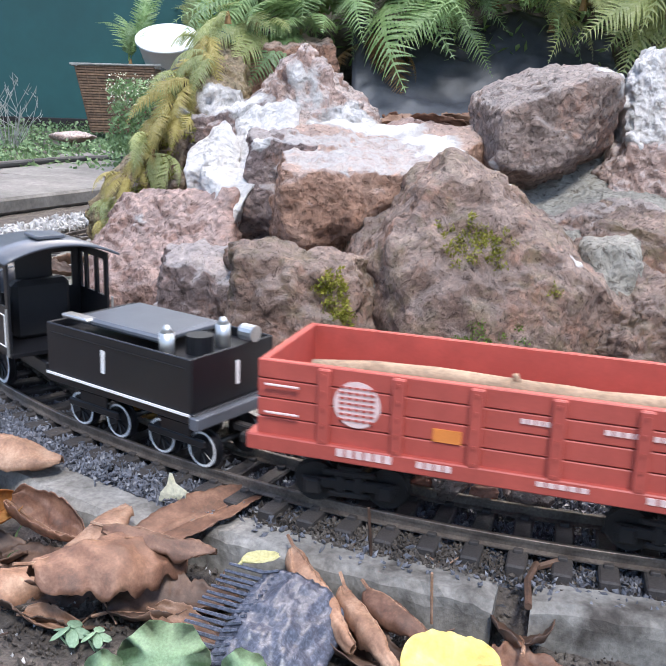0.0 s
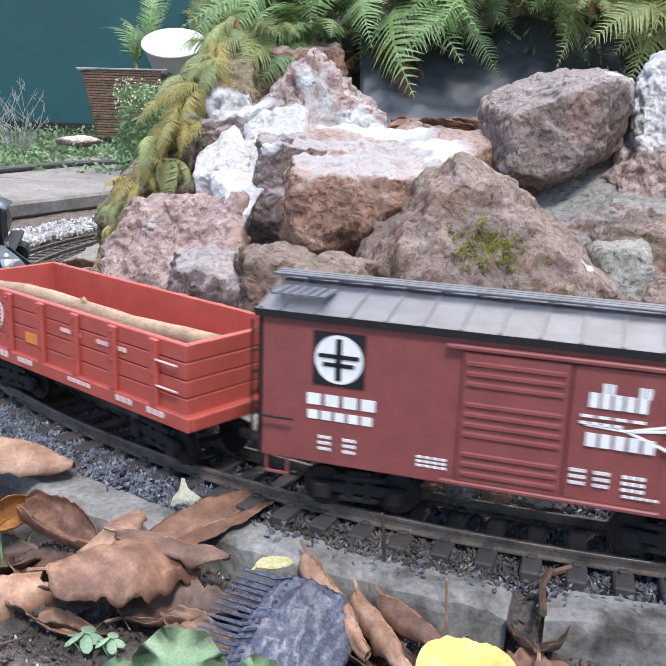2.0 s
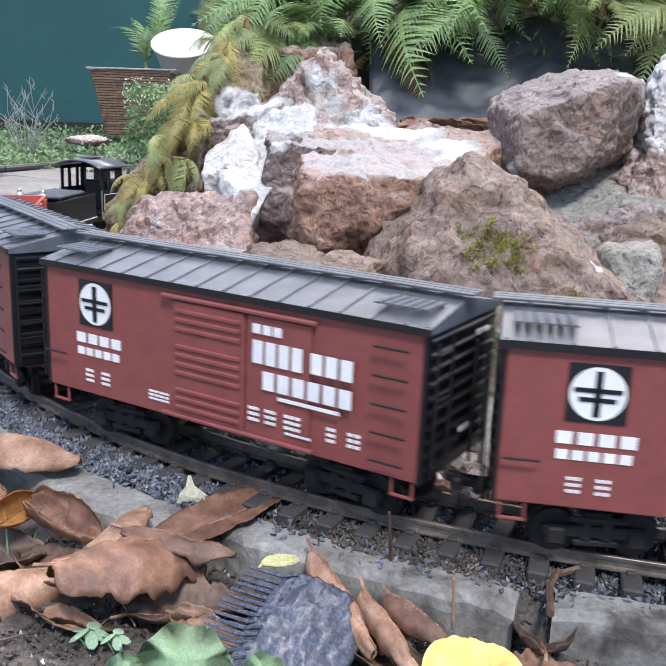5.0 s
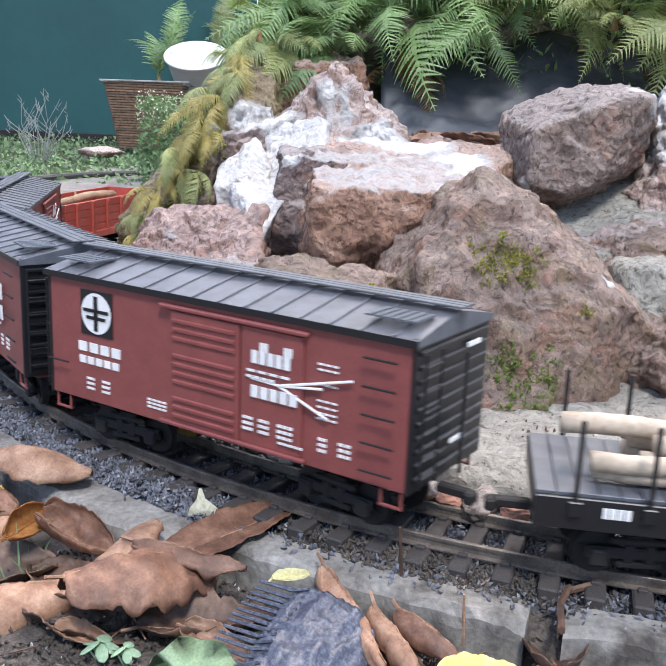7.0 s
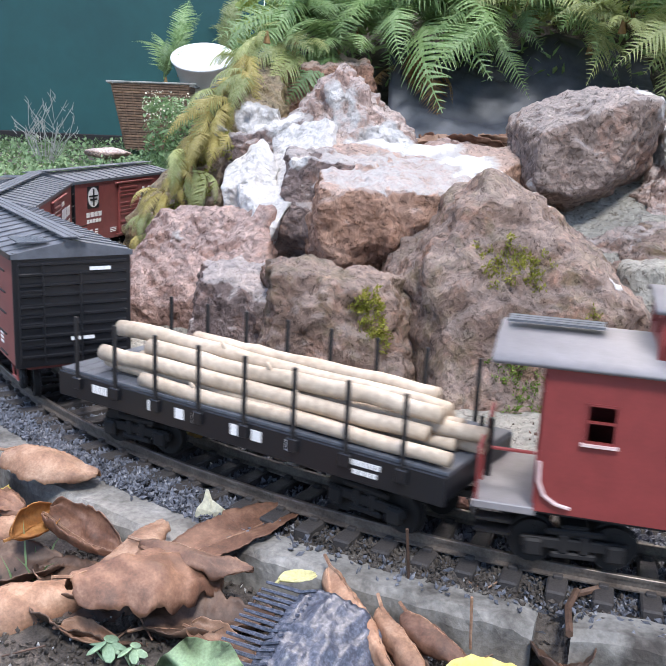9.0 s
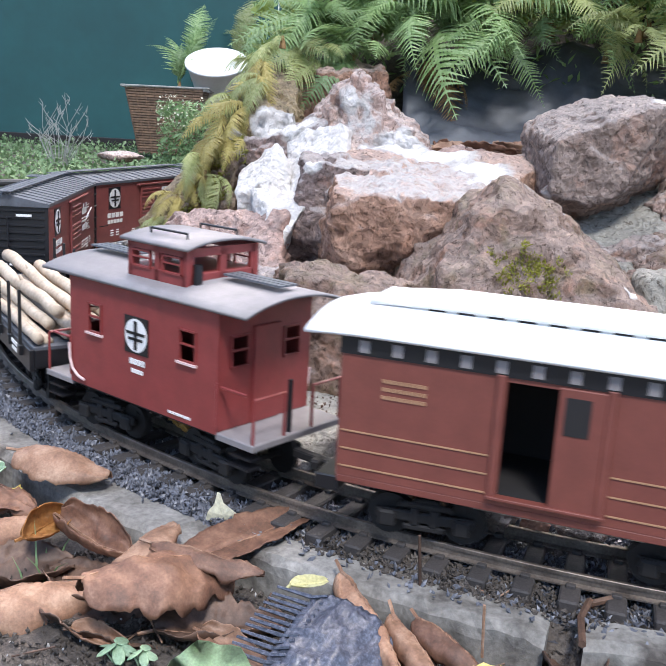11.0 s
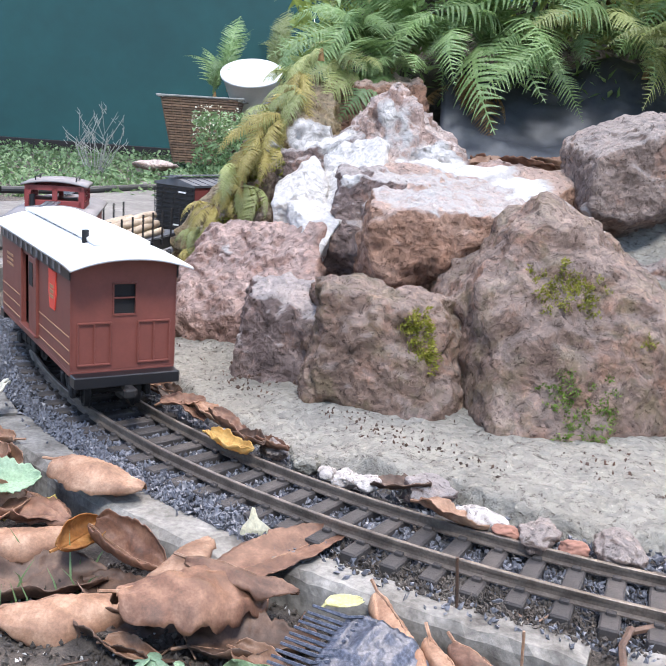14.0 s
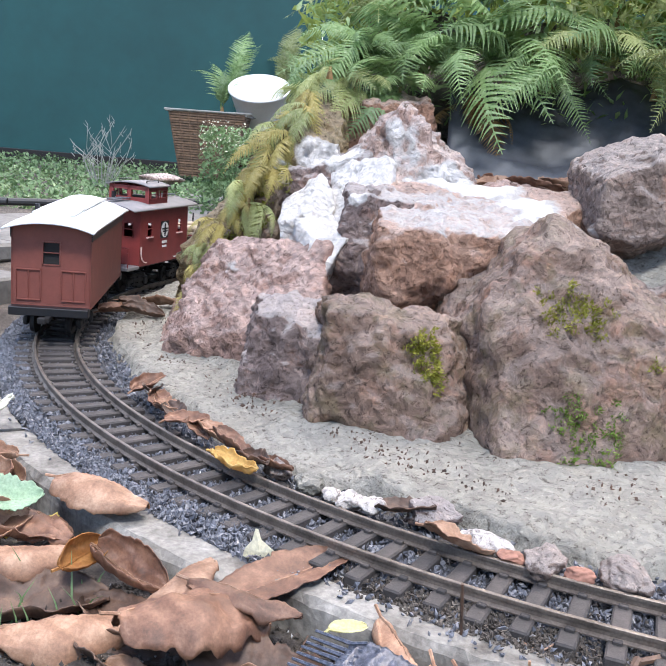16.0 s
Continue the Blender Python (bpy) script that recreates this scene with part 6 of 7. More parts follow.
def build_surroundings():
    # fence boards
    f = tagged(new("fence"), "plain teal-green painted timber fence", "fence", kind="structure")
    board = mesh_of(block((0, 0, 0.95), (3.596, 0.02, 1.9), 0.001), "panel", M_FENCE)
    for i in range(2):
        part("panel", board, M_FENCE, f).location = (-2.30 + i * 3.60, 4.7, 0.03)
    # dark strip that paints in the shadow where fence meets ground
    part("base_board", block((-0.5, 4.688, 0.030), (7.2, 0.03, 0.07), 0.003), M_SHADEBLACK, f, "near-black strip painted as the shadow along the fence foot")
    # slabs of the path outside the loop
    rng = random.Random(8)
    for i, (x, y, sx, sy, rz) in enumerate(((-0.80, 2.06, 0.62, 0.42, 62), (-0.66, 2.62, 0.58, 0.42, 66), (-1.06, 1.52, 0.60, 0.40, 60), (-0.60, 3.2, 0.55, 0.40, 70))):
        solo("path_slab", block((0, 0, 0.0), (sx, sy, 0.035), 0.006), M_PAVE, "weathered grey concrete path slab", "paving slab", "path slabs", m=pose(x, y, 0.0, rng.uniform(-0.6, 0.6), 0, rz))
    cu = bmesh.new()
    pts = [Vector((-1.75, 2.28, 0.02)), Vector((-1.3, 2.30, 0.022)), Vector((-1.05, 2.33, 0.028)), Vector((-0.9, 2.45, 0.028)), Vector((-0.78, 2.75, 0.026)), Vector((-0.5, 3.1, 0.022)), Vector((-0.2, 3.3, 0.02))]
    for a, b in zip(pts[:-1], pts[1:]):
        rod(cu, a, b, 0.010, 10)
    solo("garden_hose", cu, M_HOSE, "black garden hose along the edge of the path", "hose")
    # concrete block by the left edge
    solo("concrete_block", block((0, 0, 0), (0.20, 0.10, 0.05), 0.004), M_PAVE, "pale concrete block beside the ballast", "block", m=pose(-0.66, 1.27, -0.004, 0, 0, 70))
    # wicker basket
    bk = thing("wicker_basket", "square brown wicker planter basket", "basket", m=pose(-0.895, 4.05, 0.04, 0, 0, 6) @ Matrix.Diagonal((0.9, 0.9, 0.96, 1)))
    rows, w0, w1, hgt = 26, 0.120, 0.178, 0.285
    for k in range(rows):
        u = (k + 0.5) / rows
        w = w0 + (w1 - w0) * u
        bm = bmesh.new()
        for s in (-1, 1):
            rod(bm, (-w, s * w, u * hgt), (w, s * w, u * hgt), hgt / rows * 0.60, 6)
            rod(bm, (s * w, -w, u * hgt), (s * w, w, u * hgt), hgt / rows * 0.60, 6)
        part("weave", bm, M_WICKER, bk)
    for i in range(9):
        u = -1 + i / 4
        for s in (-1, 1):
            part("stake", bar((u * w0, s * (w0 + 0.003), 0), (u * w1, s * (w1 + 0.003), hgt), 0.0035, 6), M_WICKER, bk)
    rim, rnd = bmesh.new(), random.Random(3)
    for q in range(4):
        for s in (-1, 1):
            h0, h1 = hgt + rnd.uniform(-0.006, 0.008), hgt + rnd.uniform(-0.006, 0.008)
            rod(rim, (-w1 - rnd.uniform(0.005, 0.03), s * (w1 + rnd.uniform(-0.008, 0.008)), h0), (w1 + rnd.uniform(0.005, 0.03), s * (w1 + rnd.uniform(-0.008, 0.008)), h1), 0.0042, 6)
            rod(rim, (s * (w1 + rnd.uniform(-0.008, 0.008)), -w1 - 0.01, h0), (s * (w1 + rnd.uniform(-0.008, 0.008)), w1 + 0.01, h1), 0.0042, 6)
    part("rim", rim, M_GREYSTEM, bk, "worn greyed rim")
    part("soil", block((0, 0, hgt - 0.05), (w1 * 1.8, w1 * 1.8, 0.02)), M_SOIL, bk)
    # white bucket on an upturned pot behind it
    pot = thing("white_bucket", "white plastic bucket on a wooden crate", "bucket", m=pose(-0.73, 4.36, 0.30, 28, 0, 0))
    prof = [(0.095, 0.0), (0.135, 0.155), (0.143, 0.158), (0.143, 0.168), (0.130, 0.168), (0.088, 0.012)]
    bm, n, rr = bmesh.new(), 32, []
    for r, z in prof:
        rr.append([bm.verts.new((r * math.cos(2 * math.pi * i / n), r * math.sin(2 * math.pi * i / n), z)) for i in range(n)])
    for a, b in zip(rr[:-1], rr[1:]):
        for i in range(n):
            bm.faces.new((a[i], a[(i + 1) % n], b[(i + 1) % n], b[i]))
    bm.faces.new(rr[-1])
    part("pail", bm, M_BUCKET, pot, "", True)
    crate = thing("wooden_crate", "weathered wooden crate behind the basket", "crate", m=pose(-0.73, 4.50, 0.0) @ Matrix.Diagonal((1, 1, 0.80, 1)))
    for k in range(4):
        for s in (-1, 1):
            part("slat", block((0, s * 0.13, 0.05 + k * 0.085), (0.30, 0.014, 0.07), 0.002), M_WICKER, crate)
            part("slat", block((s * 0.145, 0, 0.05 + k * 0.085), (0.014, 0.25, 0.07), 0.002), M_WICKER, crate)
    part("lid", block((0, 0, 0.332), (0.32, 0.29, 0.014), 0.002), M_WICKER, crate)
    # flat stone in the ground cover
    solo("flat_stone", rock_mesh((0.20, 0.14, 0.05), 61, detail=3), M_PALE, "pale flat stone among the ground cover", "stone", m=pose(-0.98, 3.55, 0.045), smooth=True)
    # pond liner behind the stones, with droppings
    n, verts, faces = 50, [], []
    for j in range(n + 1):
        for i in range(n + 1):
            u, v = i / n, j / n
            x, y = 0.03 + 0.42 * u, 1.36 + 0.20 * v
            z = 0.175 + 0.195 * v ** 1.1 + 0.012 * fbm(Vector((u * 5, v * 5, 1)), 4) + 0.018 * math.sin(u * 9 + v * 2) * v
            verts.append((x, y, z))
    for j in range(n):
        faces += [(j * (n + 1) + i, j * (n + 1) + i + 1, (j + 1) * (n + 1) + i + 1, (j + 1) * (n + 1) + i) for i in range(n)]
    ln = new("pond_liner", from_lists("pond_liner", verts, faces, M_LINER, True))
    sd = ln.modifiers.new("thickness", "SOLIDIFY")
    sd.thickness = 0.003
    tagged(ln, "creased black pond liner behind the stones", "liner")

    def specks(rng):
        u, v = 0.46 + 0.24 * rng.random(), 0.0
        v = 0.16 + 1.25 * (u - 0.46) + rng.uniform(-0.07, 0.07)
        return Vector((0.03 + 0.42 * u, 1.352 + 0.20 * v, 0.183 + 0.195 * v ** 1.1 + 0.018 * math.sin(u * 9 + v * 2) * v))
    chips("white_petals", 34, specks, 0.0050, M_BUCKET, "white flecks on the black liner", 9, "petal")


# ---- leaves on the ground ----


def leaf(name, length, width, curl, bend, teeth, mat, label, m, seed, group="fallen leaves", veins=True, tip=1.0, kind="leaf", calm=1.0):
    """A fallen leaf with thickness: toothed edge, midrib and side veins, rolled across (curl) and along (bend), in degrees."""
    rng = random.Random(seed)
    nu, nv = 36, 18
    verts, faces = [], []
    for i in range(nu + 1):
        u = i / nu
        half = width / 2 * (math.sin(math.pi * min(1, u * 0.97 + 0.015)) ** 0.48) * (1 - 0.35 * tip * u * u)
        half *= 1 + calm * 0.13 * fbm(Vector((u * 6, seed * 2.0, 0)), 4)
        if teeth:
            half *= 1 + 0.13 * ((u * teeth) % 1.0) - 0.05
        for j in range(nv + 1):
            v = 2 * j / nv - 1
            torn = 1 + calm * 0.12 * min(0.0, fbm(Vector((u * 9, seed * 3.0, 2 + (v > 0))), 4)) * abs(v) ** 2
            v *= torn
            a = radians(curl) * v + 0.16 * calm * fbm(Vector((u * 2.2, v * 1.2, seed)), 3)
            y = half * math.sin(a) / (radians(curl) if curl else 1) if abs(curl) > 1 else half * v
            z = half * (1 - math.cos(a)) / radians(curl) if abs(curl) > 1 else 0.0
            b = radians(bend) * (u - 0.5)
            x = length * (math.sin(b) / radians(bend) if abs(bend) > 1 else u - 0.5)
            z += length * (1 - math.cos(b)) / radians(bend) if abs(bend) > 1 else 0.0
            z += length * calm * 0.055 * abs(v) ** 3 * fbm(Vector((u * 4.5, seed, 6 + (v > 0))), 3)
            z += length * calm * (0.030 * fbm(Vector((u * 5.5, v * 3.5, seed + 11)), 3) + 0.042 * fbm(Vector((u * 2.0, v * 1.2, seed + 3)), 3) + 0.012 * abs(fbm(Vector((u * 6, v * 3, seed + 8)), 2)))
            y += length * 0.02 * fbm(Vector((u * 3, v * 1.5, seed + 5)), 3)
            if veins:
                z += length * 0.0040 * math.sin((u * 14 - abs(v) * 3.2) * 2 * math.pi) - length * 0.020 * math.exp(-(v * 7) ** 2)
            verts.append((x, y, z))
    k = nv + 1
    for i in range(nu):
        faces += [(i * k + j, (i + 1) * k + j, (i + 1) * k + j + 1, i * k + j + 1) for j in range(nv)]
    ob = thing(name, label, kind, group, m)
    blade = part("blade", from_lists("blade", verts, faces, mat, True), mat, ob)
    sd = blade.modifiers.new("thickness", "SOLIDIFY")
    sd.thickness = 0.0006
    bm, prev = bmesh.new(), None
    c = nv // 2
    pts = [Vector(verts[i * k + c]) for i in range(0, nu + 1, 4)]
    stalk = pts[0] + (pts[0] - pts[1]).normalized() * length * 0.12 - Vector((0, 0, 0.003))
    pts = [stalk] + pts
    for i, (a, b) in enumerate(zip(pts[:-1], pts[1:])):
        if (b - a).length > 1e-5:
            rod(bm, a, b, 0.0011 * (1 - i / 14), 5)
    part("stalk", bm, M_DRYTAN if mat in (M_DRY, M_DRYDARK) else mat, ob)
    return ob


def comb_leaf():
    """The rotted leaf whose blade has gone from between the side veins along one edge."""
    ob = thing("blackened_leaf", "glossy blue-black rotted leaf with a comb-like edge", "leaf", "fallen leaves", pose(-0.022, 0.420, -0.024, 22, 10, -12))
    nu, nv, verts = 30, 34, []

    def at(u, v):
        return Vector((0.066 * (u - 0.5) + 0.010 * v * v - 0.010 * u, 0.092 * (v - 0.5) - 0.016 * u * u, 0.012 * math.sin(u * 3.0) + 0.006 * math.sin(v * 4) + 0.0011 * math.sin(v * 119) * (1 - 0.6 * u) + 0.0007 * math.sin(u * 80) + 0.004 * fbm(Vector((u * 8, v * 8, 2)), 3)))
    verts = [at(i / nu, j / nv) for i in range(nu + 1) for j in range(nv + 1)]
    k = nv + 1
    faces = [(i * k + j, (i + 1) * k + j, (i + 1) * k + j + 1, i * k + j + 1) for i in range(nu) for j in range(nv)]
    blade = part("blade", from_lists("blade", verts, faces, M_BLKLEAF, True), M_BLKLEAF, ob)
    blade.modifiers.new("thickness", "SOLIDIFY").thickness = 0.0008
    for i in range(19):
        v = (i + 0.5) / 19
        a = at(0, v)
        b = a + Vector((-0.021, 0.002, -0.004))
        bm = bmesh.new()
        rod(bm, at(0.16, v) + Vector((0, 0, 0.0006)), a, 0.0010, 5, 0.0011)
        rod(bm, a, b, 0.0014, 5, 0.0009)
        part("tooth", bm, M_BLKLEAF, ob)


def build_foreground():
    rng = random.Random(12)
    # the big dry leaves on the kerb and soil
    dry = "large dry brown leaf with a toothed edge"
    tube, curled = "tan leaf rolled into a tube on the litter", "brown leaf curled over on the kerb"
    # dark leaves laid low also put the litter's shade into colour
    rotted = "dark rotted leaf under the litter, its dark colour standing for shade"
    for i, (ln, wd, curl, bend, teeth, mt, label, x, y, z, rx, ry, rz, calm) in enumerate((
            (0.105, 0.082, 150, 8, 0, M_DRYTAN, tube, -0.190, 0.492, -0.026, 150, 2, 30, 0.6),
            (0.098, 0.086, 74, 55, 0, M_DRY, "large brown leaf bent over with its midrib up", -0.122, 0.482, 0.002, 170, 12, 35, 1.2),
            (0.060, 0.050, 80, 25, 0, M_DRYTAN, "pale tan leaf curled behind the bent one", -0.142, 0.512, -0.004, 150, -8, 62, 0.8),
            (0.072, 0.034, 90, 12, 0, M_DRY, "brown leaf rolled along its midrib", -0.098, 0.497, -0.002, 160, 4, -12, 0.8),
            (0.110, 0.044, 18, -10, 34, M_DRY, "long brown leaf with a saw-toothed edge lying across the kerb", -0.078, 0.545, -0.0095, 3, -3, 46, 0.25),
            (0.076, 0.064, 70, 45, 0, M_DRYTAN, "large tan leaf arched over the kerb", -0.222, 0.612, 0.010, 172, 5, -12, 0.7),
            (0.044, 0.036, 95, 30, 0, M_ORLEAF, "orange-brown curled leaf on the kerb", -0.212, 0.540, -0.012, 40, 0, 70, 0.8),
            (0.062, 0.052, 105, 35, 0, M_DRY, "crumpled brown leaf curled round a dark hollow", -0.178, 0.538, -0.018, 20, 12, -25, 1.3),
            (0.080, 0.070, 130, 12, 0, M_DRYTAN, tube, -0.256, 0.545, -0.014, 150, 0, 18, 0.7),
            (0.075, 0.060, 70, 25, 18, M_DRY, curled, -0.262, 0.590, -0.010, 160, 4, -25, 1.0),
            (0.070, 0.055, 85, 25, 0, M_DRYTAN, curled, -0.288, 0.560, -0.012, 30, 0, 50, 1.0),
            (0.080, 0.060, 60, 25, 20, M_DRYDARK, rotted, -0.225, 0.512, -0.036, 0, 0, 25, 1.0),
            (0.085, 0.060, 60, 25, 20, M_DRYDARK, rotted, -0.150, 0.470, -0.041, 0, 5, -12, 1.0),
            (0.075, 0.055, 65, 30, 22, M_DRYDARK, rotted, -0.085, 0.466, -0.034, 0, 0, 10, 1.0),
            (0.070, 0.050, 60, 20, 0, M_DRYDARK, rotted, -0.175, 0.505, -0.036, 0, 0, -40, 1.0),
            (0.045, 0.026, 60, 25, 0, M_DRYTAN, "small tan leaf over a hollow", -0.074, 0.440, -0.028, 20, 10, -28, 0.8),
            (0.036, 0.022, 90, 20, 0, M_DRYTAN, "small pale curled leaf on the soil", -0.150, 0.452, -0.034, 20, 10, -10, 0.8),
            (0.088, 0.036, 130, 14, 0, M_DRYTAN, "tan leaf curled lengthwise over the kerb", 0.000, 0.455, -0.010, 165, 8, -66, 0.8),
            (0.070, 0.034, 140, 20, 0, M_DRYTAN, "tan leaf curled lengthwise over the kerb", 0.027, 0.430, -0.014, 150, 8, -66, 0.8),
            (0.052, 0.034, 110, 35, 0, M_DRY, "brown leaf curled lengthwise", 0.042, 0.442, -0.012, 165, 6, -52, 0.8),
            (0.055, 0.040, 70, 25, 0, M_DRY, "reddish brown leaf between the curled ones", -0.014, 0.446, -0.020, 20, 0, -40, 0.9),
            (0.070, 0.045, 70, 20, 0, M_DRYDARK, rotted, 0.020, 0.430, -0.034, 0, 0, -30, 1.0),
            (0.050, 0.042, 60, 20, 0, M_DRY, "brown leaf lying on the soil", 0.108, 0.412, -0.032, 0, 10, 20, 1.0),
            (0.070, 0.045, 60, 20, 0, M_DRYDARK, "dark rotted leaf between the edging stones", 0.112, 0.452, -0.033, 0, 20, 80, 1.0))):
        leaf("dry_leaf", ln, wd, curl, bend, teeth, mt, label, pose(x, y, z, rx, ry, rz), 1 + i, calm=calm)
    comb_leaf()
    leaf("yellow_leaf", 0.052, 0.046, 30, 20, 0, M_YELLOW, "bright yellow fallen leaf", pose(0.066, 0.402, -0.022, 14, 0, 8), 19, veins=False, tip=0.3, calm=0.4)
    leaf("yellow_leaf", 0.022, 0.015, 40, 20, 0, M_OVAL, "small oval pale yellow leaf", pose(-0.036, 0.476, -0.004, 0, 0, 20), 20, veins=False, tip=0.2, calm=0.3)
    bm = bmesh.new()
    rim = [(-0.0115, 0.0, 0.0), (-0.010, -0.001, 0.006), (-0.006, -0.0005, 0.011), (-0.0045, 0.0, 0.019), (-0.0025, 0.0006, 0.0185), (0.0, 0.0, 0.012), (0.005, -0.001, 0.0085), (0.011, 0.0, 0.004), (0.0125, 0.001, 0.001), (0.005, 0.0, -0.001), (-0.004, 0.0, -0.0012)]
    hub = bm.verts.new((0.0, -0.003, 0.004))
    vs = [bm.verts.new(p) for p in rim]
    for p, q in zip(vs, vs[1:] + vs[:1]):
        bm.faces.new((hub, p, q))
    bmesh.ops.solidify(bm, geom=bm.faces[:], thickness=0.0006)
    solo("cream_leaf", bm, M_PALELEAF, "small pale cream leaf standing on the kerb", "leaf", "fallen leaves", m=pose(-0.100, 0.566, -0.012, -22, 0, 4))
    leaf("cream_leaf", 0.075, 0.022, 60, 30, 0, M_PALELEAF, "pale strip of leaf on the ballast", pose(-0.372, 0.735, 0.004, 0, -10, 60), 22, veins=False)
    leaf("green_leaf", 0.044, 0.040, 40, 30, 9, M_GLEAF, "fresh green lobed leaf among the dry ones", pose(-0.276, 0.580, 0.004, 20, 0, 30), 23)
    leaf("yellow_leaf", 0.040, 0.018, 60, 30, 0, M_YELLOW, "narrow yellow leaf among the dry ones", pose(-0.262, 0.590, -0.019, 0, 0, 60), 24)
    leaf("yellow_leaf", 0.055, 0.028, 80, 60, 7, M_TRACKLEAF, "crumpled yellow leaf lying between the rails", pose(-0.141, 0.688, 0.002, 0, 0, -38), 25)
    # the bed further along
    for i in range(16):
        a = rng.uniform(-150, -128)
        p = on_loop(a, rng.uniform(1.0, 1.07), -0.018)
        mt = rng.choice([M_DRY, M_DRYTAN, M_DRYDARK, M_DRY])
        leaf("dry_leaf", rng.uniform(0.05, 0.085), rng.uniform(0.035, 0.06), rng.uniform(40, 110), rng.uniform(10, 40), rng.choice([0, 20]), mt,
             {"dry_brown_leaf": "dry brown leaf on the bed", "dry_tan_leaf": "dry tan leaf on the bed"}.get(mt.name, "dark rotted leaf on the bed"), pose(p.x, p.y, p.z, rng.uniform(-20, 20), rng.uniform(-15, 15), rng.uniform(0, 360)), 100 + i)
    # along the inner rail and in the rockery
    for i, (x, y, z, s, rz, mt) in enumerate(((-0.242, 0.836, 0.004, 0.042, 120, M_DRY), (-0.228, 0.815, 0.006, 0.036, -40, M_DRYTAN), (-0.215, 0.795, 0.006, 0.044, -55, M_DRYDARK), (-0.152, 0.733, 0.004, 0.050, -40, M_DRY), (-0.128, 0.702, 0.004, 0.045, -50, M_DRYDARK), (-0.200, 0.775, 0.008, 0.040, 20, M_DRY), (-0.172, 0.752, 0.006, 0.046, -50, M_DRYTAN), (-0.255, 0.860, 0.006, 0.040, 100, M_DRYDARK), (-0.265, 0.880, 0.006, 0.045, 60, M_DRY), (-0.110, 0.695, 0.004, 0.036, -30, M_DRY),
                                              (-0.186, 0.765, 0.004, 0.045, -60, M_DRY), (-0.375, 1.225, 0.012, 0.060, 10, M_DRYDARK), (-0.350, 1.255, 0.014, 0.065, -10, M_DRYTAN), (-0.395, 1.20, 0.010, 0.06, 40, M_DRY), (-0.36, 1.19, 0.012, 0.06, 0, M_DRYDARK),
                                              (0.030, 0.590, 0.004, 0.050, -12, M_DRYTAN), (-0.005, 0.636, 0.004, 0.045, -10, M_DRYDARK),
                                              (0.105, 1.315, 0.212, 0.080, 10, M_DRYTAN), (0.150, 1.30, 0.214, 0.085, -15, M_DRY), (0.185, 1.31, 0.216, 0.07, 15, M_DRYTAN), (0.20, 1.32, 0.222, 0.065, 25, M_DRY), (0.13, 1.29, 0.205, 0.07, 60, M_DRYDARK), (0.172, 1.285, 0.207, 0.06, -40, M_DRYDARK), (0.09, 1.33, 0.214, 0.06, -70, M_DRY))):
        leaf("dry_leaf", s, s * 0.62, 50 + 9 * (i % 5), 20, 0, mt, "dry leaf caught beside the rail" if y < 1.18 else "dry leaf caught among the stones", pose(x, y, z, 12 * (i % 3) - 12, 8 * (i % 4) - 10, rz), 200 + i)
    # stems
    st = bmesh.new()
    rod(st, (0.030, 0.500, -0.02), (0.026, 0.494, 0.022), 0.0010, 6)
    solo("twig", st, M_DRYDARK, "thin dark stalk standing on the kerb", "twig")
    st = bmesh.new()
    for a, b in (((0.118, 0.470), (0.127, 0.487)), ((0.118, 0.470), (0.112, 0.440)), ((0.127, 0.487), (0.146, 0.494))):
        rod(st, (*a, -0.010), (*b, -0.008), 0.0022, 6)
    solo("twig", st, M_DRYDARK, "dark twig in the gap between edging stones", "twig")
    st = bmesh.new()
    rod(st, (0.060, 0.440, -0.02), (0.058, 0.438, 0.012), 0.0008, 6)
    solo("twig", st, M_DRYTAN, "thin pale stalk beside the yellow leaf", "twig")
    for i in range(22):
        st = bmesh.new()
        x, y, a, ln = rng.uniform(-0.24, 0.08), rng.uniform(0.41, 0.5), rng.uniform(0, 3.14), rng.uniform(0.01, 0.03)
        z = ground_height(x, y) + 0.002
        rod(st, (x, y, z), (x + ln * math.cos(a), y + ln * math.sin(a), z + rng.uniform(0, 0.008)), 0.0006, 5)
        solo("twig", st, rng.choice([M_DRYTAN, M_DRYDARK]), "thin dry stalk on the soil", "twig", "dry stalks")
    # low plants
    plant = thing("succulent", "soft grey-green round-leaved plant", "plant", m=pose(-0.078, 0.392, -0.032) @ Matrix.Diagonal((0.78, 0.78, 0.9, 1)))
    for i, (x, y, s, rz) in enumerate(((0, 0, 0.058, 20), (0.052, -0.010, 0.030, -20), (-0.034, -0.016, 0.026, 60))):
        bm = bmesh.new()
        bmesh.ops.create_circle(bm, cap_ends=False, segments=26, radius=s / 2)
        ring0 = list(bm.verts)
        c = bm.verts.new((0, 0, 0.003))
        for a, b in zip(ring0, ring0[1:] + ring0[:1]):
            bm.faces.new((a, b, c))
        for v in ring0:
            an = math.atan2(v.co.y, v.co.x)
            v.co *= 1 + 0.06 * math.sin(an * 7 + i)
            v.co.z = 0.0015 * math.sin(an * 3 + i)
        bmesh.ops.solidify(bm, geom=bm.faces[:], thickness=0.0018)
        p = part("leaf", bm, M_GLEAF, plant, "", True)
        p.matrix_basis = pose(x, y, 0.018 + 0.002 * i, 28, 5, 0)
        part("stalk", bar((x * 0.3, y * 0.3, -0.006), (x, y, 0.018), 0.0016, 6), M_GLEAF, plant)
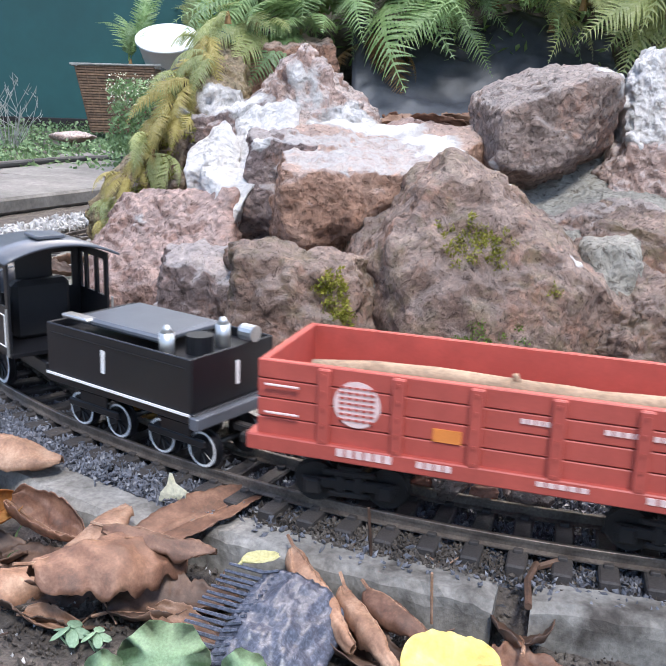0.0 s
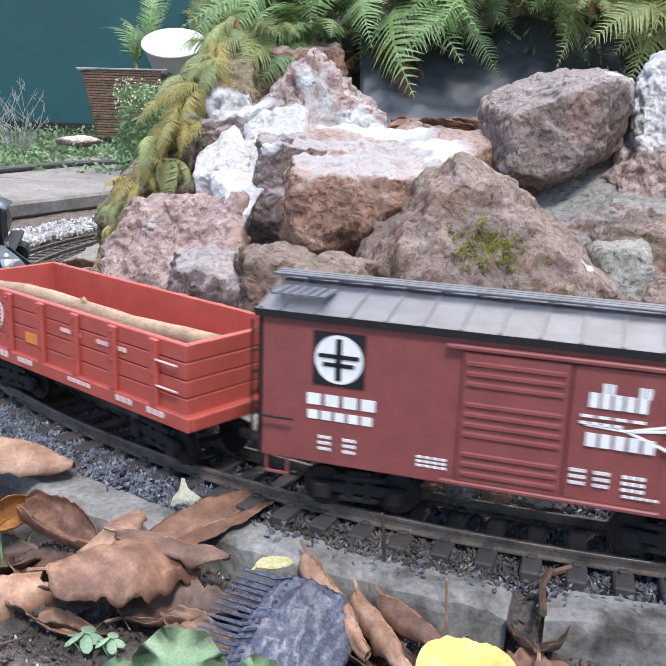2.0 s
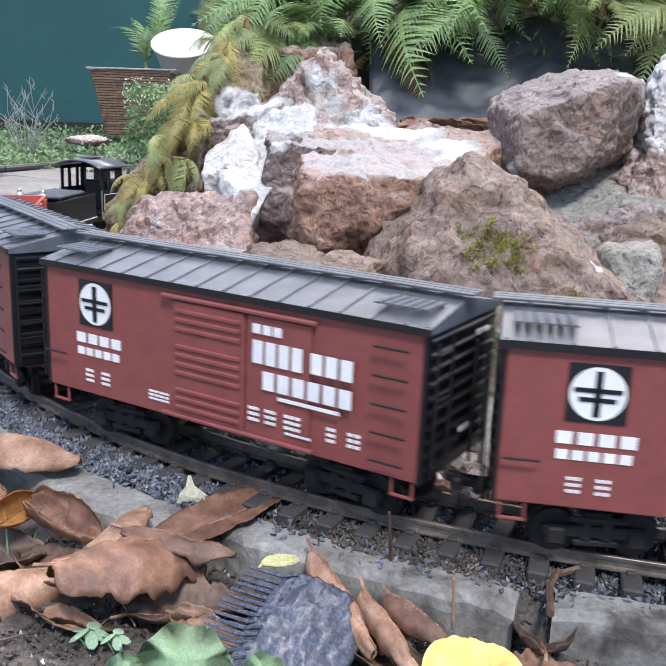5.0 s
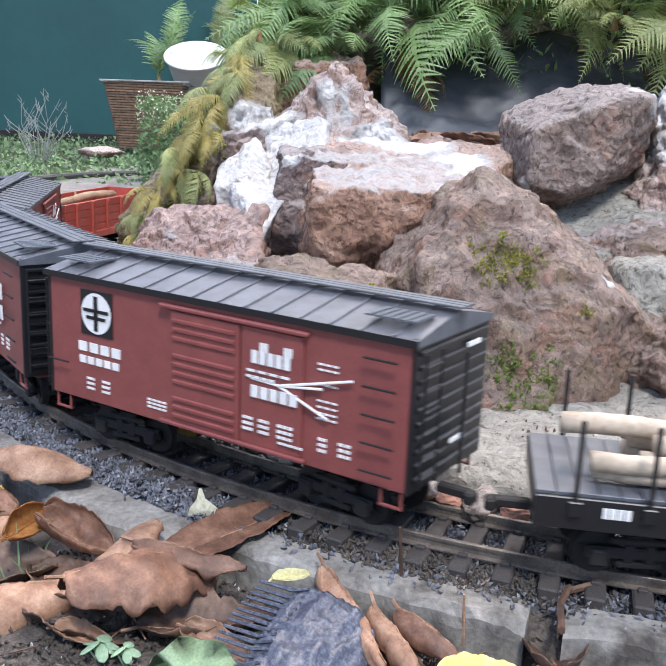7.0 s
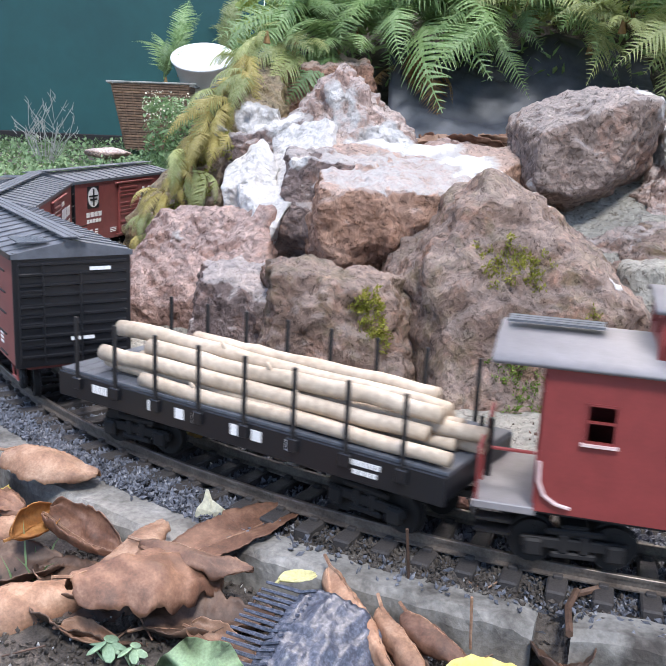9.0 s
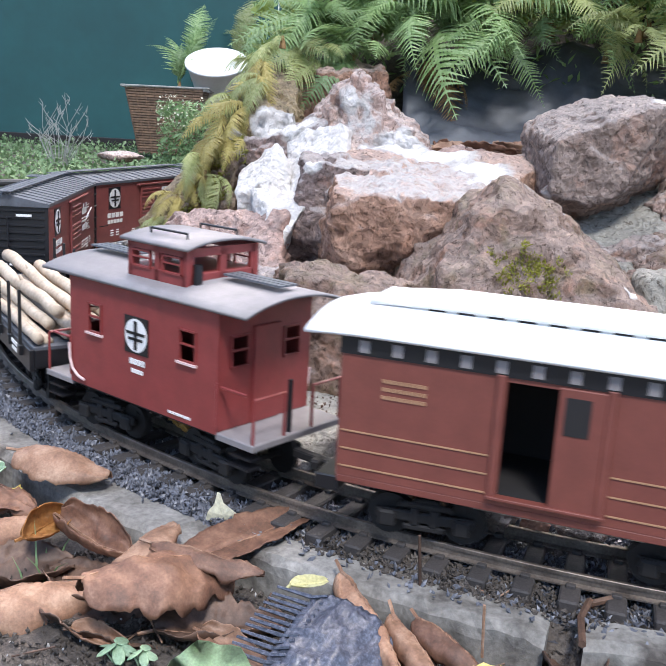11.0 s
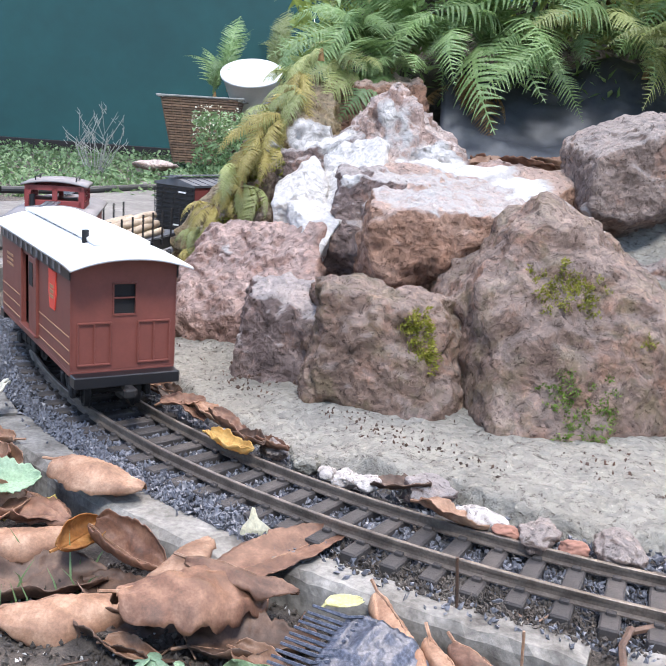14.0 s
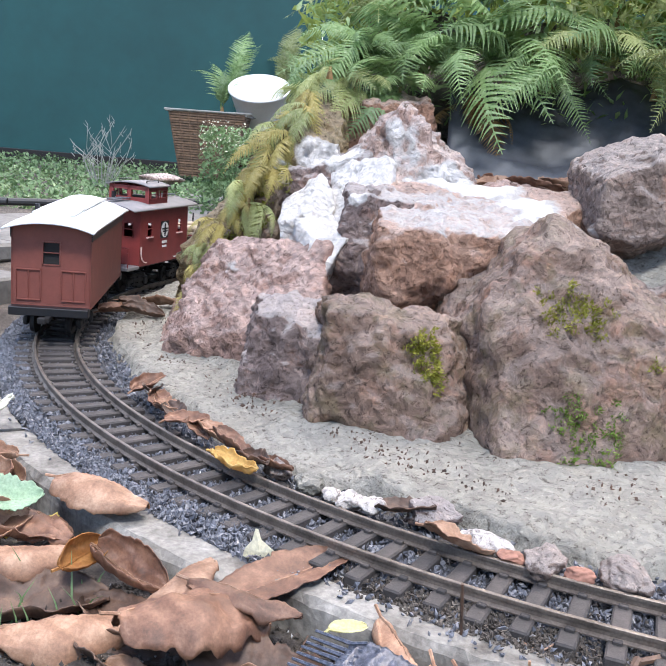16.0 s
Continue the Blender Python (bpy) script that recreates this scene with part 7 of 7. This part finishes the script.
    for x, y, s in ((-0.137, 0.438, 0.8), (-0.122, 0.434, 0.6)):
        sd = thing("seedling", "tiny pale green seedling in the soil", "plant", "seedlings", pose(x, y, ground_height(x, y)))
        for q in range(5):
            bm = bmesh.new()
            bmesh.ops.create_uvsphere(bm, u_segments=8, v_segments=6, radius=0.006 * s)
            p = part("leaf", bm, M_GLEAF, sd, "", True)
            p.matrix_basis = pose(0.007 * s * math.cos(q * 1.3), 0.007 * s * math.sin(q * 1.3), 0.008 + 0.002 * (q % 2), 20, 20, q * 74) @ Matrix.Diagonal((1.4, 0.8, 0.18, 1))
            part("stalk", bar((0, 0, -0.002), (0.007 * s * math.cos(q * 1.3), 0.007 * s * math.sin(q * 1.3), 0.008), 0.0006, 5), M_GLEAF, sd)

    def grass(rng):
        return Vector((rng.uniform(-0.30, -0.20), rng.uniform(0.46, 0.54), 0))
    verts, faces = [], []
    for _ in range(30):
        p = grass(rng)
        p.z = ground_height(p.x, p.y) - 0.002
        t = p + Vector((rng.uniform(-0.02, 0.02), rng.uniform(-0.01, 0.01), rng.uniform(0.015, 0.04)))
        mdl = (p + t) / 2 + Vector((0, 0, 0.004))
        b = len(verts)
        verts += [p - Vector((0.0008, 0, 0)), p + Vector((0.0008, 0, 0)), mdl + Vector((0.0006, 0, 0)), mdl - Vector((0.0006, 0, 0)), t]
        faces += [(b, b + 1, b + 2, b + 3), (b + 3, b + 2, b + 4)]
    tagged(new("grass", from_lists("grass", verts, faces, M_COVER)), "sparse green grass blades at the bed's edge", "grass", kind="stuff")

    def crumbs(rng):
        x, y = rng.uniform(-0.32, 0.2), rng.uniform(0.36, 0.56)
        return Vector((x, y, ground_height(x, y) + rng.uniform(-0.001, 0.003)))
    chips("soil_crumbs", 5200, crumbs, 0.0024, M_SOIL, "crumbs of dark soil", 10, "soil")
    chips("grit", 420, crumbs, 0.0018, M_CHIP2, "pale grit in the soil", 11)
    # pebbles inside the curve
    for i, (x, y, s, mt, label) in enumerate(((0.066, 0.583, 0.018, M_TERRA, "small round terracotta pebble"), (0.109, 0.569, 0.020, M_TERRA, "small round terracotta pebble"), (-0.046, 0.650, 0.026, M_LIME, "white limestone piece by the rail"), (-0.060, 0.660, 0.018, M_LIME, "white limestone piece by the rail"), (-0.030, 0.646, 0.024, M_LIME, "white limestone piece by the rail"),
                                              (0.052, 0.600, 0.030, M_LIME, "white limestone piece by the rail"), (0.040, 0.604, 0.020, M_LIME, "white limestone piece by the rail"), (0.014, 0.640, 0.040, M_PURPLE, "grey stone by the rail"), (0.088, 0.583, 0.036, M_GREY, "grey stone by the rail"), (0.140, 0.572, 0.038, M_GREY, "grey stone by the rail"), (-0.108, 0.705, 0.028, M_GREY, "grey stone by the rail"), (-0.080, 0.676, 0.026, M_MORTAR, "broken piece of cement by the rail"), (-0.004, 0.650, 0.018, M_LIME, "white limestone piece by the rail"))):
        solo("pebble", rock_mesh((s * 1.2, s * 0.9, s * 0.6), 70 + i, detail=4, chisel=12, rough=0.14), mt, label, "stone", "loose stones", m=pose(x, y, 0.0, 0, 0, 30 * i), smooth=True)

    def debris(rng):
        a, r = rng.uniform(-165, -98), rng.uniform(0.66, 0.79)
        p = on_loop(a, r)
        while fbm(Vector((p.x * 16, p.y * 16, 2)), 3) < rng.uniform(-0.15, 0.45):
            p = on_loop(rng.uniform(-165, -98), 0.79 - abs(rng.gauss(0, 0.05)))
        return Vector((p.x, p.y, 0.0135 + rng.uniform(-0.003, 0.002)))
    chips("mortar_debris", 420, debris, 0.0016, M_DRYDARK, "dark crumbs of leaf and soil on the cement", 12, "debris")


# ---- the train's way round the loop ----
TURN_ROWS = [0.00, -5.65, -11.26, -16.98, -22.80, -28.66, -34.56, -40.49, -46.40, -52.27, -58.08, -63.83, -69.52, -75.15, -80.75, -86.42, -92.30, -98.30, -104.34, -110.41, -116.51, -122.62, -128.75, -134.90, -141.07, -147.23, -153.34, -159.34, -165.16, -170.83, -176.50, -182.16, -187.83]
HALF_SECONDS = len(TURN_ROWS)


def car_pose(deg, half):
    d = math.degrees(half / RAD)
    rear, front = on_track(deg + d), on_track(deg - d)
    mid, way = (rear + front) / 2, front - rear
    return pose(mid.x, mid.y, 0.0, 0, 0, math.degrees(math.atan2(way.y, way.x)))


def motions():
    for car, centre, half, local in TRAIN:
        walk(car, [(k * 0.5, car_pose(phi + centre, half) @ local) for k, phi in enumerate(TURN_ROWS)])
    for w, place, r in SPINNING:
        rows = []
        for k in range(241):
            t = k / 15
            phi = float(np.interp(t, np.arange(HALF_SECONDS) * 0.5, TURN_ROWS))
            rows.append((t, Matrix.Translation(place) @ Matrix.Rotation(radians(-phi) * RAD / r, 4, "Y")))
        walk(w, rows)


TRAIN = []


def couple(car, centre, half, local=None):
    TRAIN.append((car, centre, half, local or Matrix.Identity(4)))
    return car


def build_train():
    couple(locomotive(), -141.0, 0.05)
    couple(tender(), -126.2, 0.04)
    couple(gondola(), -108.45, 0.10)
    couple(boxcar(False), -85.92, 0.098)
    couple(boxcar(True), -63.55, 0.098)
    couple(boxcar(False), -41.72, 0.098)
    couple(flatcar(), -17.5, 0.105)
    couple(caboose(), 0.8, 0.062)
    couple(coach(), 20.25, 0.082)
    lg = solo("log", log_mesh(0.275, 0.0078, 3, M_LOGTAN), M_LOGTAN, "tan bark-covered branch lying in the red gondola", "log", "log loads")
    couple(lg, -108.45, 0.10, pose(-0.012, 0.020, 0.0895, 0, 1.2, 2))
    rng = random.Random(21)
    k = 0
    for layer, (z, ys, r) in enumerate(((0.0620, [-0.034, -0.021, -0.008, 0.005, 0.018, 0.0305, 0.0405], 0.0052), (0.0705, [-0.027, -0.013, 0.002, 0.016, 0.030], 0.0058), (0.0800, [-0.018, 0.001, 0.020], 0.0062))):
        for y in ys:
            ln = rng.uniform(0.20, 0.30)
            lg = solo("log", log_mesh(ln, r, 30 + k), M_WOODLOG, "peeled pale stick stacked on the flatcar", "log", "log loads")
            couple(lg, -17.5, 0.105, pose(rng.uniform(-0.045, 0.010), y, z, 0, rng.uniform(-1.5, 0.6), rng.uniform(-2.2, 2.2)))
            k += 1


build_ground()
build_kerbs()
build_surroundings()
build_rockery()
moss([((0.128, 0.826, 0.128), 0.030), ((0.152, 0.830, 0.130), 0.018), ((0.150, 0.825, 0.108), 0.014), ((0.204, 0.806, 0.088), 0.012), ((0.115, 0.835, 0.112), 0.014)], M_MOSS, "yellow-green moss on the large rock", 1, 0.62)
moss([((0.003, 0.815, 0.088), 0.014), ((0.012, 0.806, 0.072), 0.015), ((0.020, 0.803, 0.055), 0.012)], M_MOSS, "yellow-green moss on the low rock", 2, 0.60)
moss([((0.140, 0.768, 0.050), 0.026), ((0.146, 0.762, 0.032), 0.032), ((0.156, 0.757, 0.014), 0.024), ((0.126, 0.768, 0.040), 0.018)], M_MOSSG, "green moss at the foot of the rock", 3, 0.62)
moss([((-0.262, 1.20, 0.10), 0.040), ((-0.235, 1.20, 0.15), 0.040), ((-0.28, 1.21, 0.05), 0.035), ((-0.205, 1.22, 0.20), 0.035)], M_MOSS, "yellow moss on the tall rock under the ferns", 4, 0.16)
build_plants()
build_foreground()
build_track()
build_train()
motions()
